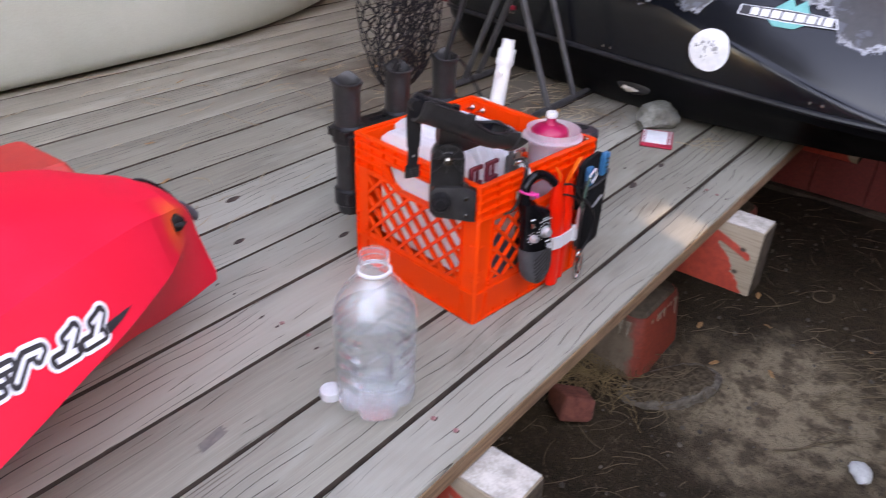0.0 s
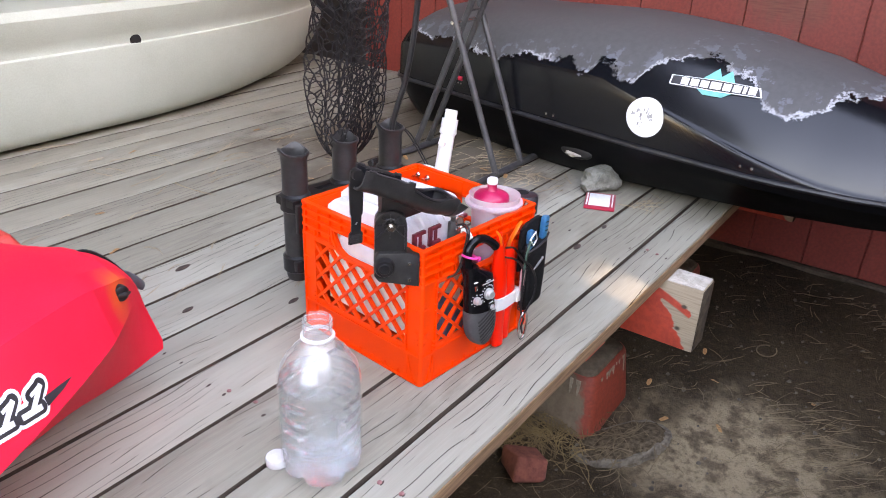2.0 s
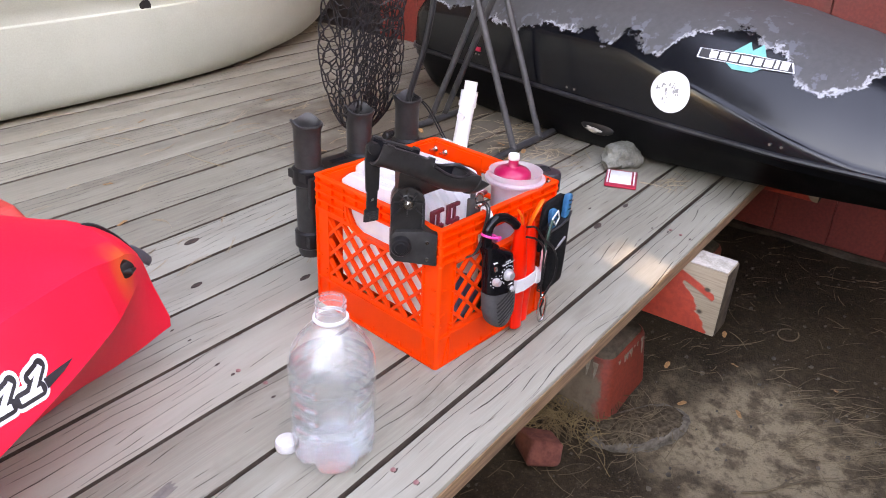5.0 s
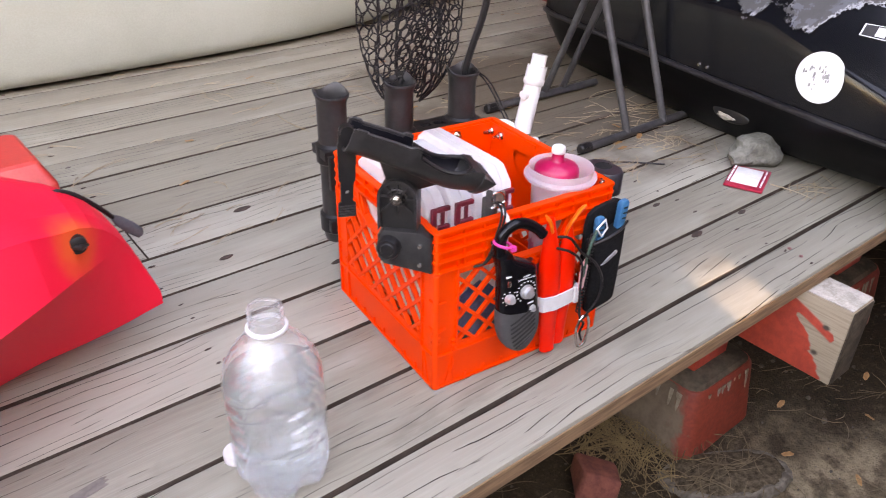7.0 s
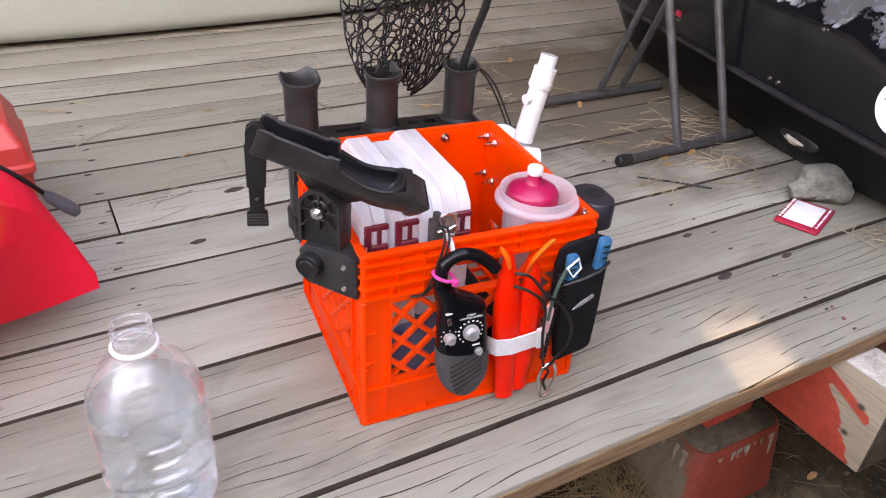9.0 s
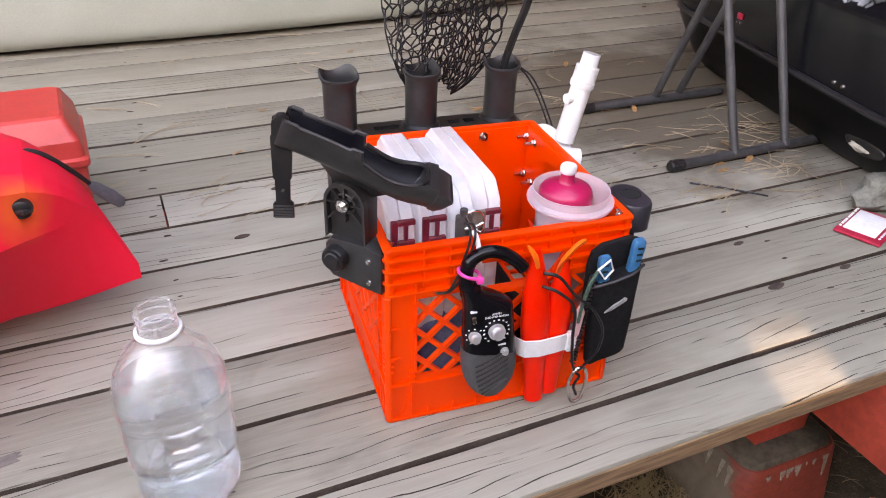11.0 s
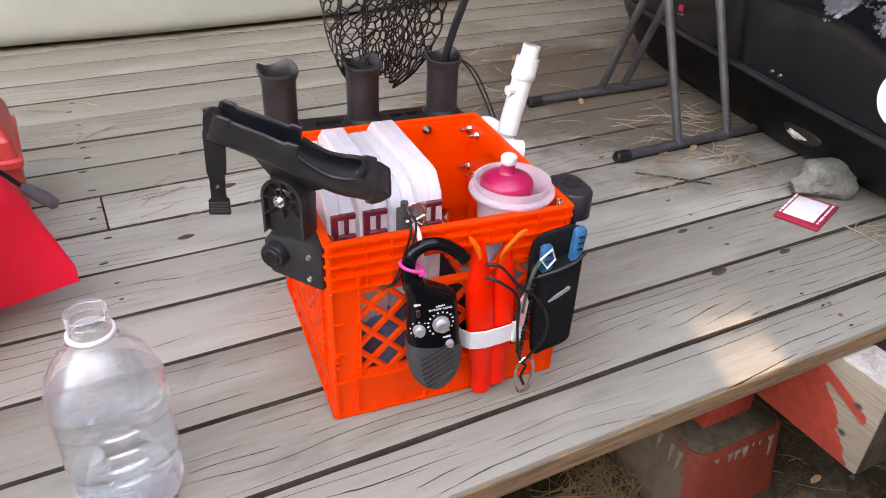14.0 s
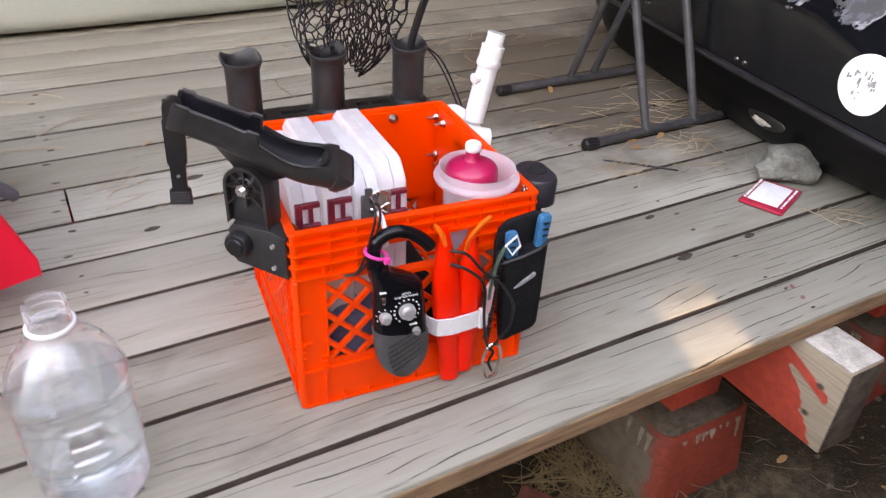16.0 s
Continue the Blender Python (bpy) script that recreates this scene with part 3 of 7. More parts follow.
KAYAK_RED = kayak_red()
CREAM = surface("cream moulded plastic", (0.350, 0.378, 0.312), (0.430, 0.465, 0.395), 2.2, 0.42, 0.06, 0.15, fine=200)
CHEST_RED = surface("red tool box plastic", (0.50, 0.035, 0.030), (0.62, 0.06, 0.045), 14, 0.42, 0.08, 0.25)
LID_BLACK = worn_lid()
PET = thin_clear("clear bottle plastic")
WATER = clear_water()
DECAL_WHITE = surface("white sticker vinyl", (0.70, 0.70, 0.69), (0.82, 0.82, 0.81), 50, 0.45, 0.08, 0.1)
DECAL_GREY = surface("worn grey print", (0.16, 0.16, 0.16), (0.36, 0.36, 0.35), 90, 0.6, 0.08, 0.1)
DECAL_TEAL = surface("teal sticker print", (0.06, 0.36, 0.33), (0.10, 0.46, 0.42), 50, 0.45, 0.08, 0.1)
DECAL_BLACK = surface("black sticker print", (0.012, 0.011, 0.012), (0.03, 0.028, 0.03), 50, 0.45, 0.08, 0.1)
CARD_RED = surface("red printed card", (0.36, 0.012, 0.03), (0.50, 0.02, 0.05), 60, 0.4, 0.08, 0.15)
GRASS_GREEN = surface("dark green cord", (0.015, 0.05, 0.03), (0.05, 0.11, 0.08), 300, 0.7, 0.08, 0.3)


# ---- the place: ground, deck, walls ----
GROUND_Z = -0.50


def ground_height(x, y):
    d = max(0.0, math.hypot(x - 0.6, y + 0.2) - 3.0)
    h = 0.022 * noise.noise(Vector((x * 2.1, y * 2.1, 0.3))) + 0.010 * noise.noise(Vector((x * 7.0, y * 7.0, 1.7)))
    return GROUND_Z + h / (1 + d) + 0.05 * max(0.0, min(1.0, (x - 1.3) / 0.8))


def axis_steps(lo, hi, fine_lo, fine_hi, step):
    fine = [fine_lo + step * i for i in range(int((fine_hi - fine_lo) / step) + 1)]
    out, d = [], step
    x = fine[0]
    while x > lo:
        d *= 1.5
        x -= d
        out.append(max(x, lo))
    out = out[::-1] + fine
    d, x = step, fine[-1]
    while x < hi:
        d *= 1.5
        x += d
        out.append(min(x, hi))
    return out


bm = bmesh.new()
gx, gy = axis_steps(-400, 400, -1.2, 2.6, 0.03), axis_steps(-400, 400, -1.2, 0.9, 0.03)
grid = [[bm.verts.new((x, y, ground_height(x, y))) for x in gx] for y in gy]
for a, b in zip(grid, grid[1:]):
    bridge(bm, a, b, False)
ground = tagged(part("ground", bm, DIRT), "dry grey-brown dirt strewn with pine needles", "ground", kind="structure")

DECK_X0, DECK_X1, EDGE_Y = -3.2, 2.08, -0.172
PITCH, GAP = 0.1430, 0.0080


def board_mesh(x0, x1, width, seed, thick=0.038):
    """A deck board with softened, slightly wavering edges and a shallow cup."""
    b = bmesh.new()
    n = max(3, int((x1 - x0) / 0.06))
    rings = []
    for i in range(n + 1):
        x = x0 + (x1 - x0) * i / n
        w0 = 0.0012 * noise.noise(Vector((x * 5, seed * 3.1, 0)))
        w1 = 0.0012 * noise.noise(Vector((x * 5, seed * 3.1, 9)))
        z = 0.0012 * noise.noise(Vector((x * 1.1, seed * 1.7, 4)))
        r = 0.003
        y0, y1 = w0, width + w1
        rings.append([(x, y0, -thick), (x, y0, z - r), (x, y0 + 0.3 * r, z - 0.3 * r), (x, y0 + r, z), (x, width * 0.5, z - 0.0008), (x, y1 - r, z), (x, y1 - 0.3 * r, z - 0.3 * r), (x, y1, z - r), (x, y1, -thick)])
    loft(b, rings)
    return b


deck = thing("deck", "weathered grey-brown plank deck with dark gaps", "deck", kind="structure")
rng = random.Random(4)
rows = [(EDGE_Y, -0.0770 - EDGE_Y)]
y = -0.0690
while y < 2.95:
    rows.append((y, PITCH - GAP + (rng.uniform(0.0, 0.0045) if y > 0.1 else 0.001)))
    y += PITCH
for i, (y, w) in enumerate(rows):
    cuts = [DECK_X0, DECK_X1] if i not in (6, 15) else [DECK_X0, -0.206, -0.202, DECK_X1]
    for a, b in zip(cuts[::2], cuts[1::2]):
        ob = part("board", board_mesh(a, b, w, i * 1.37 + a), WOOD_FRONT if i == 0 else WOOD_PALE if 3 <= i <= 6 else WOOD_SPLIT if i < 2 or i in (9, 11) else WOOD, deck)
        ob.data.materials.append(WOOD_GAP_SHADE)
        # faces inside the gaps take the colour that holds their shade
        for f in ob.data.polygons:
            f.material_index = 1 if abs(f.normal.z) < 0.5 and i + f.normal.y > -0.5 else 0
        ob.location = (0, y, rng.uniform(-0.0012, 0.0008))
# the worn paint on the outer edge
bm = bmesh.new()
box(bm, DECK_X0, DECK_X1, EDGE_Y - 0.0035, EDGE_Y - 0.001, -0.037, -0.007)
part("edge_paint", bm, WOOD_EDGE, deck, "flaking red paint and bare wood on the deck's edge")
nail = bmesh.new()
loft(nail, [[(0.0105 * s * math.copysign(abs(math.cos(a)) ** 1.5, math.cos(a)), 0.0032 * s * math.sin(a), z) for a in [2 * math.pi * k / 16 for k in range(16)]] for s, z in ((1.0, -0.001), (1.0, 0.0005), (0.5, 0.0006))])
nail_mesh = part("nail_hole", nail, NAIL_HOLE, deck, "sunken nail in a dark split")
first = True
for i, (y, w) in enumerate(rows):
    for x in (-0.218, 0.853, 1.98, -1.37):
        for k in (0.24, 0.76):
            ob = nail_mesh if first else nail_mesh.copy()
            if not first:
                scene.collection.objects.link(ob)
            first = False
            ob.location = (x + rng.uniform(-0.009, 0.009), y + w * (k + rng.uniform(-0.14, 0.14)), 0.0)
            ob.scale = (rng.uniform(0.35, 0.8), rng.uniform(0.4, 0.85), 1.0)
            ob.rotation_euler = (0, 0, rng.uniform(-0.2, 0.2))

# rust-pink nail heads
head = bmesh.new()
lathe(head, [(0.0042, -0.001), (0.0042, 0.0010), (0.0030, 0.0016)], 14)
head_ob = part("nail_head", head, surface("rusty pink nail head", (0.20, 0.075, 0.070), (0.34, 0.16, 0.15), 120, 0.7, 0.08, 0.3), deck, "rusty pink nail head")
for k, (x, y) in enumerate(((-0.224, -0.095), (-0.222, -0.137), (0.865, -0.094), (0.855, -0.125), (-0.214, 0.266), (-0.207, 0.204))):
    ob = head_ob if k == 0 else head_ob.copy()
    if k:
        scene.collection.objects.link(ob)
    ob.location = (x, y, 0.0006)

# knot holes and splits
for x, y, s in ((0.760, 0.058, 2.4), (0.034, 0.73, 2.6), (0.089, 0.416, 2.0), (0.93, 0.0585, 1.8), (0.80, 0.196, 1.6), (0.60, 0.40, 1.5), (-0.08, 0.56, 1.8)):
    ob = nail_mesh.copy()
    scene.collection.objects.link(ob)
    ob.name = "knot_hole"
    ob.location, ob.scale, ob.rotation_euler = (x, y, 0.0001), (s * 0.8, s * 1.1, 1.0), (0, 0, 0.12)

# beams across under the boards, their ends standing out past the edge
for x0, label in ((0.812, "timber beam end with peeling red paint under the deck"), (-0.260, "timber beam end with bleached top under the deck"), (-1.38, "timber beam under the deck"), (1.93, "timber beam under the deck")):
    beam = thing("beam", label, "beam", kind="structure")
    bm = bmesh.new()
    box(bm, x0, x0 + 0.085, -0.269, 2.9, -0.222, -0.0425, 0.003)
    part("timber", bm, RED_BEAM, beam)
    bm = bmesh.new()
    box(bm, x0 + 0.002, x0 + 0.083, -0.2712, -0.2688, -0.220, -0.0445, 0.001)
    part("end_grain", bm, END_GRAIN_SHADE, beam, "end grain with its shade in the colour")
    bm = bmesh.new()
    box(bm, x0 + 0.002, x0 + 0.083, -0.267, EDGE_Y - 0.004, -0.0423, -0.0395, 0.001)
    part("top_face", bm, BARE_WHITE, beam, "bleached bare wood")


DRIP = surface("pale paint drip", (0.17, 0.14, 0.10), (0.32, 0.275, 0.21), 60, 0.8, 0.08, 0.3)


def pier(x, y, top, half):
    """A tapered concrete pier block with a wooden post stub on it."""
    p = thing("pier", "tapered concrete pier block with worn red paint", "pier", kind="structure", group="piers under the deck")
    b = bmesh.new()
    q = lambda h, z, r: [(x + px, y + py, z) for px, py in rounded(-h, h, -h, h, r, 4)]
    loft(b, [q(half * 1.22, GROUND_Z - 0.08, 0.035), q(half * 1.02, top - 0.012, 0.035), q(half * 0.97, top, 0.033), q(half * 0.6, top + 0.004, 0.02)])
    part("block", b, RED_PIER, p)
    b = bmesh.new()
    loft(b, [q(half * 0.95, top + 0.001, 0.033), q(half * 0.88, top + 0.009, 0.03), q(half * 0.4, top + 0.012, 0.02)])
    part("top_face", b, PIER_TOP, p, "bare dark brown concrete with paint drips")
    rd = random.Random(int(x * 100))
    for k in range(26):
        u, ln, wd = rd.uniform(-0.68, 0.68) * half, 0.008 + 0.045 * rd.random() ** 2, rd.uniform(0.0015, 0.0055)
        b = bmesh.new()
        pts = []
        for t, ww in ((0.0, 1.0), (0.3, 0.9), (0.7, 0.6), (1.0, 0.2)):
            z = top - 0.012 - ln * t
            hh = half * (1.02 + 0.20 * (top - 0.012 - z) / (top - 0.012 - GROUND_Z + 0.08)) + 0.0006
            pts.append([(u - wd * ww, -hh - 0.0012, z), (u + wd * ww, -hh - 0.0012, z), (u + wd * ww, -hh + 0.002, z), (u - wd * ww, -hh + 0.002, z)])
        if k % 2:
            pts = [[(py, -px, pz) for px, py, pz in r] for r in pts]
        loft(b, [[(x + px, y + py, pz) for px, py, pz in r] for r in pts])
        part("paint_drip", b, DRIP, p)
    b = bmesh.new()
    box(b, x - 0.06, x + 0.07, y - 0.065, y + 0.06, top + 0.005, -0.222, 0.004)
    part("post", b, RED_BEAM, p)
    return p


pier(0.806, 0.048, -0.332, 0.119)
pier(1.42, 0.035, -0.30, 0.115)
pier(-0.225, 0.035, -0.325, 0.115)

# the house wall beside the deck, on its footing
WALL_X = 2.10
bm = bmesh.new()
box(bm, WALL_X, WALL_X + 0.15, -6.0, 1.95, -0.44, 3.2)
yy = -6.0
while yy < 1.93:
    box(bm, WALL_X - 0.012, WALL_X, yy + 0.002, min(yy + 0.201, 1.95), -0.435, 3.19, 0.002, 1)
    yy += 0.203
tagged(part("wall_east", bm, RED_WALL, smooth=False), "red painted vertical board siding", "wall", kind="structure")
# footing coloured dark to hold the shade low on the wall
bm = bmesh.new()
box(bm, WALL_X - 0.03, WALL_X + 0.15, -6.0, 3.2, -0.75, -0.443, 0.004)
tagged(part("footing", bm, surface("dark brown concrete", (0.028, 0.020, 0.013), (0.075, 0.056, 0.040), 7, 0.9, 0.06, 0.8, fine=90, spec=0.2)), "rough concrete footing under the wall, its shade in the colour", "footing", kind="structure")
bm = bmesh.new()
box(bm, WALL_X + 0.02, WALL_X + 0.15, 1.953, 3.2, -0.30, 3.2)
box(bm, -3.4, WALL_X + 0.02, 3.05, 3.2, -0.60, 3.2)
# unseen roof slab, added to darken the back of the deck
box(bm, -3.4, WALL_X + 0.02, 0.68, 3.3, 2.30, 2.37)
tagged(part("wall_north", bm, DARK_WALL, smooth=False), "dark brown plain boards behind the boats, with an added unseen roof", "wall", kind="structure")
# unseen overhang, added to block overhead sky along the house wall
bm = bmesh.new()
box(bm, 1.15, WALL_X - 0.014, -6.0, 0.60, 2.30, 2.37)
tagged(part("eave", bm, DARK_WALL, smooth=False), "unseen dark eave, added to shade the house side", "eave", kind="structure")
# unseen wall, added to keep southern sky off the ground at the right
bm = bmesh.new()
box(bm, 1.20, WALL_X - 0.016, -1.36, -1.22, -0.62, 2.29)
tagged(part("wall_wing", bm, RED_WALL, smooth=False), "unseen plain red wall, added to shade the right side", "wall", kind="structure")
# an added, unseen fence behind, which keeps the low sun off all but one spot
SPOT = Vector((0.636, -0.098, 0.0))
run = (3.2 + SPOT.y) / -SUN_AZ[1]
hx, hz = SPOT.x + SUN_AZ[0] * run, run * math.tan(radians(SUN_EL))
bm = bmesh.new()
FY, FENCE_TOP = -3.2, 2.6
hw, hh = 0.066, 0.0180
box(bm, -5.0, hx - hw, FY - 0.03, FY, -0.6, FENCE_TOP)
box(bm, hx + hw, 2.2, FY - 0.03, FY, -0.6, FENCE_TOP)
box(bm, hx - hw, hx + hw, FY - 0.03, FY, -0.6, hz - hh)
box(bm, hx - hw, hx + hw, FY - 0.03, FY, hz + hh, FENCE_TOP)
tagged(part("sun_block_fence", bm, PLAIN_WALL, smooth=False), "unseen plain fence with a small gap, added to shape the sun", "fence", kind="structure")
# unseen fence, added to block low western sky and its reflections
bm = bmesh.new()
box(bm, -5.03, -5.0, -3.2, 3.2, -0.6, 1.75)
tagged(part("sky_block_fence", bm, HEDGE_WALL, smooth=False), "unseen plain dark fence, added to cut the low western sky", "fence", kind="structure")


# ---- the crate ----
CRATE = pose(0.006, 0.003, 0.0005, 0, 0, -6.1)
W, H = 0.330, 0.276


def lattice(bm, inside, u0, u1, v0, v1, step, width, y0, y1, slope):
    """Crossing diagonal bars kept to where inside(u, v) holds."""
    for sgn in (1, -1):
        c = -2.0
        while c < 2.0:
            c += step
            run = []
            n = 160
            for i in range(n + 1):
                u = u0 + (u1 - u0) * i / n
                v = v0 + (u - (u0 if sgn > 0 else u1)) * slope * sgn + c
                ok = v0 - 1e-6 <= v <= v1 + 1e-6 and inside(u, v)
                if ok:
                    run.append((u, v))
                if (not ok or i == n) and run:
                    if len(run) > 2:
                        (ua, va), (ub, vb) = run[0], run[-1]
                        d = Vector((ub - ua, vb - va)).normalized()
                        nx, nz = -d.y * width / 2, d.x * width / 2
                        e = d * 0.002
                        slab(bm, [(ua - e.x + nx, va - e.y + nz), (ua - e.x - nx, va - e.y - nz), (ub + e.x - nx, vb + e.y - nz), (ub + e.x + nx, vb + e.y + nz)], y0 + (0.0004 if sgn > 0 else 0.0), y1 - (0.0004 if sgn > 0 else 0.0))
                    run = []


def hole(u, v, grow=0.0):
    """The hand hole: a wide slot, narrower below, in the middle of a side."""
    if not (0.197 - grow <= v <= 0.240 + grow):
        return False
    half = 0.052 + 0.022 * max(0.0, min(1.0, (v - 0.197) / 0.043)) + grow
    return abs(u - W / 2) <= half


CORNER_R = 0.0065


def crate_corner():
    """A rounded corner post, with the upper band's ribs running round it."""
    b = bmesh.new()
    levels = [(0.0, 0.0015), (0.0015, 0.0), (0.207, 0.0)]
    for v in (0.209, 0.226, 0.243, 0.259):
        levels += [(v - 0.0004, 0.0016), (v, 0.0), (v + 0.0030, 0.0), (v + 0.0034, 0.0016)]
    levels += [(H - 0.0044, 0.0016), (H - 0.004, 0.0), (H - 0.0008, 0.0), (H, 0.0010)]
    c, rings = CORNER_R, []
    for z, ins in levels:
        turn = [math.pi * (1 + 0.5 * k / 6) for k in range(7)]
        rings.append([(c + (c - ins) * math.cos(a), c + (c - ins) * math.sin(a), z) for a in turn] + [(c, c + 0.002, z), (c + 0.002, c, z)][::-1])
    loft(b, rings)
    return b


def crate_side():
    b = bmesh.new()
    t = 0.004                                  # wall thickness; ribs stand out to the face
    post, base, band = 0.040, 0.064, 0.207
    # base band, with its little upright ribs
    box(b, 0.0, W, 0.0045, 0.0045 + t, 0.0006, base - 0.0006)
    box(b, 0.0, W, 0.0, 0.012, base - 0.005, base)
    box(b, 0.0, W, 0.001, 0.010, 0.0, 0.004)
    for k in range(7):
        u = 0.060 + k * 0.035
        box(b, u - 0.0012, u + 0.0012, 0.0015, 0.006, 0.004, 0.014)
    for u in (0.008, 0.036, W - 0.008, W - 0.036):
        box(b, u - 0.0014, u + 0.0014, 0.0002, 0.007, 0.004, base - 0.004)
    for s, u in ((1, 0.036), (-1, W - 0.036)):
        slab(b, [(u, 0.004), (u - s * 0.014, 0.004), (u, base - 0.006)], 0.0025, 0.0046)
    # proud corner columns with small wedges
    for a, s in ((0.0, 1), (W, -1)):
        box(b, min(a, a + s * 0.0065), max(a, a + s * 0.0065), 0.0, 0.006, base, band)
        for v in (0.108, 0.156):
            slab(b, [(a + s * 0.005, v), (a + s * 0.020, v + 0.0035), (a + s * 0.005, v + 0.0035)], 0.0004, 0.004)
        for v in (0.088, 0.098, 0.108):
            box(b, min(a + s * 0.001, a + s * 0.011), max(a + s * 0.001, a + s * 0.011), -0.0012, 0.003, v, v + 0.002)
    # corner posts with short notched ribs
    for a, c in ((0.0, post), (W - post, W)):
        box(b, a, c, 0.0045, 0.0045 + t, base, band)
        box(b, a, c, 0.0075, 0.0075 + t, band - 0.004, H - 0.002)
        e = c if a < 0.1 else a
        box(b, a, c, 0.0034, 0.0120, band - 0.0035, band - 0.0005)
        k0, k1 = (0.0, 0.011) if a < 0.1 else (W - 0.011, W)
        box(b, k0, k1, 0.0022, 0.0074, band, H - 0.002)
        for k in range(3):
            v = 0.066 + 0.009 * k
            box(b, e - 0.008, e + 0.001, -0.001, 0.006, v, v + 0.0022)
        box(b, e - 0.0012, e + 0.0012, 0.0, 0.009, base, band + 0.02)
    # upper band, left and right of the hand hole and above it
    lip = 0.243
    box(b, post, W / 2 - 0.080, 0.0075, 0.0075 + t, band, H)
    box(b, W / 2 + 0.080, W - post, 0.0075, 0.0075 + t, band, H)
    box(b, W / 2 - 0.080, W / 2 + 0.080, 0.0075, 0.0075 + t, lip, H)
    # slanting cheeks of the hole
    for s in (-1, 1):
        c = W / 2
        slab(b, [(c + s * 0.080, band), (c + s * 0.080, lip), (c + s * 0.074, lip), (c + s * 0.058, band)], 0.004, 0.004 + t)
    # rim round the hole
    c = W / 2
    loop = [(c - 0.076, 0.243), (c - 0.073, 0.222), (c - 0.060, 0.202), (c - 0.040, 0.193), (c + 0.040, 0.193), (c + 0.060, 0.202), (c + 0.073, 0.222), (c + 0.076, 0.243)]
    for (ua, va), (ub, vb) in zip(loop, loop[1:] + loop[:1]):
        d = Vector((ub - ua, vb - va)).normalized()
        nx, nz = -d.y * 0.0025, d.x * 0.0025
        slab(b, [(ua + nx, va + nz), (ua - nx, va - nz), (ub - nx, vb - nz), (ub + nx, vb + nz)], 0.0, 0.014)
    # long horizontal ribs of the upper band, crossed by upright ones
    for v in (0.209, 0.226, 0.243, 0.259):
        for a, e in ((0.0, c - 0.076), (c + 0.076, W)) if v < 0.243 else ((0.0, W),):
            box(b, a, e, -0.0008, 0.009, v, v + 0.0032)
    for k in range(8):
        u = 0.050 + k * (W - 0.1) / 7
        if abs(u - c) > 0.078:
            box(b, u - 0.001, u + 0.001, 0.001, 0.007, 0.209, H - 0.003)
        else:
            box(b, u - 0.001, u + 0.001, 0.001, 0.007, 0.245, H - 0.003)
    # top rim
    box(b, 0.0, W, 0.0, 0.010, H - 0.004, H)
    box(b, post, W - post, 0.0035, 0.0035 + t, base, base + 0.011)
    # lattice
    free = lambda u, v: post <= u <= W - post and base <= v <= band and not hole(u, v, 0.006)
    lattice(b, free, post, W - post, base + 0.010, band, 0.0435, 0.0055, 0.0015, 0.009, 1.0)
    for v in b.verts:                          # mitred ends, so that the sides meet at the corners
        e = max(v.co.y, CORNER_R)
        v.co.x = min(max(v.co.x, e), W - e)
    box(b, post, c - 0.058, 0.0015, 0.009, band - 0.006, band)
    box(b, c + 0.058, W - post, 0.0015, 0.009, band - 0.006, band)
    return b


crate = thing("milk_crate", "bright orange plastic milk crate with lattice sides", "crate", CRATE)
side_m = [pose(0, 0, 0), pose(W, 0, 0, 0, 0, 90), pose(W, W, 0, 0, 0, 180), pose(0, W, 0, 0, 0, 270)]
side = part("side_panel", crate_side(), ORANGE, crate, smooth=False)
for m in side_m[1:]:
    ob = side.copy()
    scene.collection.objects.link(ob)
    ob.matrix_local = m
corner = part("corner_post", crate_corner(), ORANGE, crate)
for m in side_m[1:]:
    ob = corner.copy()
    scene.collection.objects.link(ob)
    ob.matrix_local = m
bm = bmesh.new()
for i in range(12):
    u = 0.01 + i * (W - 0.02) / 11
    box(bm, u - 0.003, u + 0.003, 0.005, W - 0.005, 0.003, 0.009)
    box(bm, 0.005, W - 0.005, u - 0.003, u + 0.003, 0.003, 0.0085)
part("base_grid", bm, ORANGE, crate, smooth=False)
# the rear side is closed by a flat inner skin, as is the upper half of the right one
bm = bmesh.new()
box(bm, 0.012, W - 0.012, W - 0.014, W - 0.0105, 0.11, H - 0.004)
box(bm, W - 0.014, W - 0.0105, 0.185, W - 0.016, 0.12, H - 0.004)
part("inner_skin", bm, ORANGE, crate, smooth=False)


def bolt(parent, p, axis, length=0.012):
    """A steel bolt end with its nut and washer, pointing along axis."""
    b = bmesh.new()
    d = Vector(axis).normalized()
    p = Vector(p)
    tube(b, [p, p + d * 0.0016], 0.0075, 14)
    tube(b, [p + d * 0.0016, p + d * 0.007], 0.0052, 6)
    tube(b, [p + d * 0.007, p + d * length], 0.0026, 8)
    return part("bolt", b, STEEL, parent, "steel bolt with nut and washer")


for p, a in (((0.240, W - 0.0145, 0.262), (0, -1, 0)), ((W - 0.0145, 0.313, 0.256), (-1, 0, 0)), ((W - 0.0145, 0.284, 0.256), (-1, 0, 0)), ((W - 0.0145, 0.312, 0.190), (-1, 0, 0)), ((W - 0.0145, 0.283, 0.187), (-1, 0, 0)), ((0.012, 0.022, 0.263), (0.3, 0.3, 1)), ((0.318, 0.016, 0.268), (-0.3, 0.3, 1))):
    bolt(crate, p, a, 0.018 if a[0] == -1 else 0.012)

# a dark oily stain soaked into a board
bm = bmesh.new()
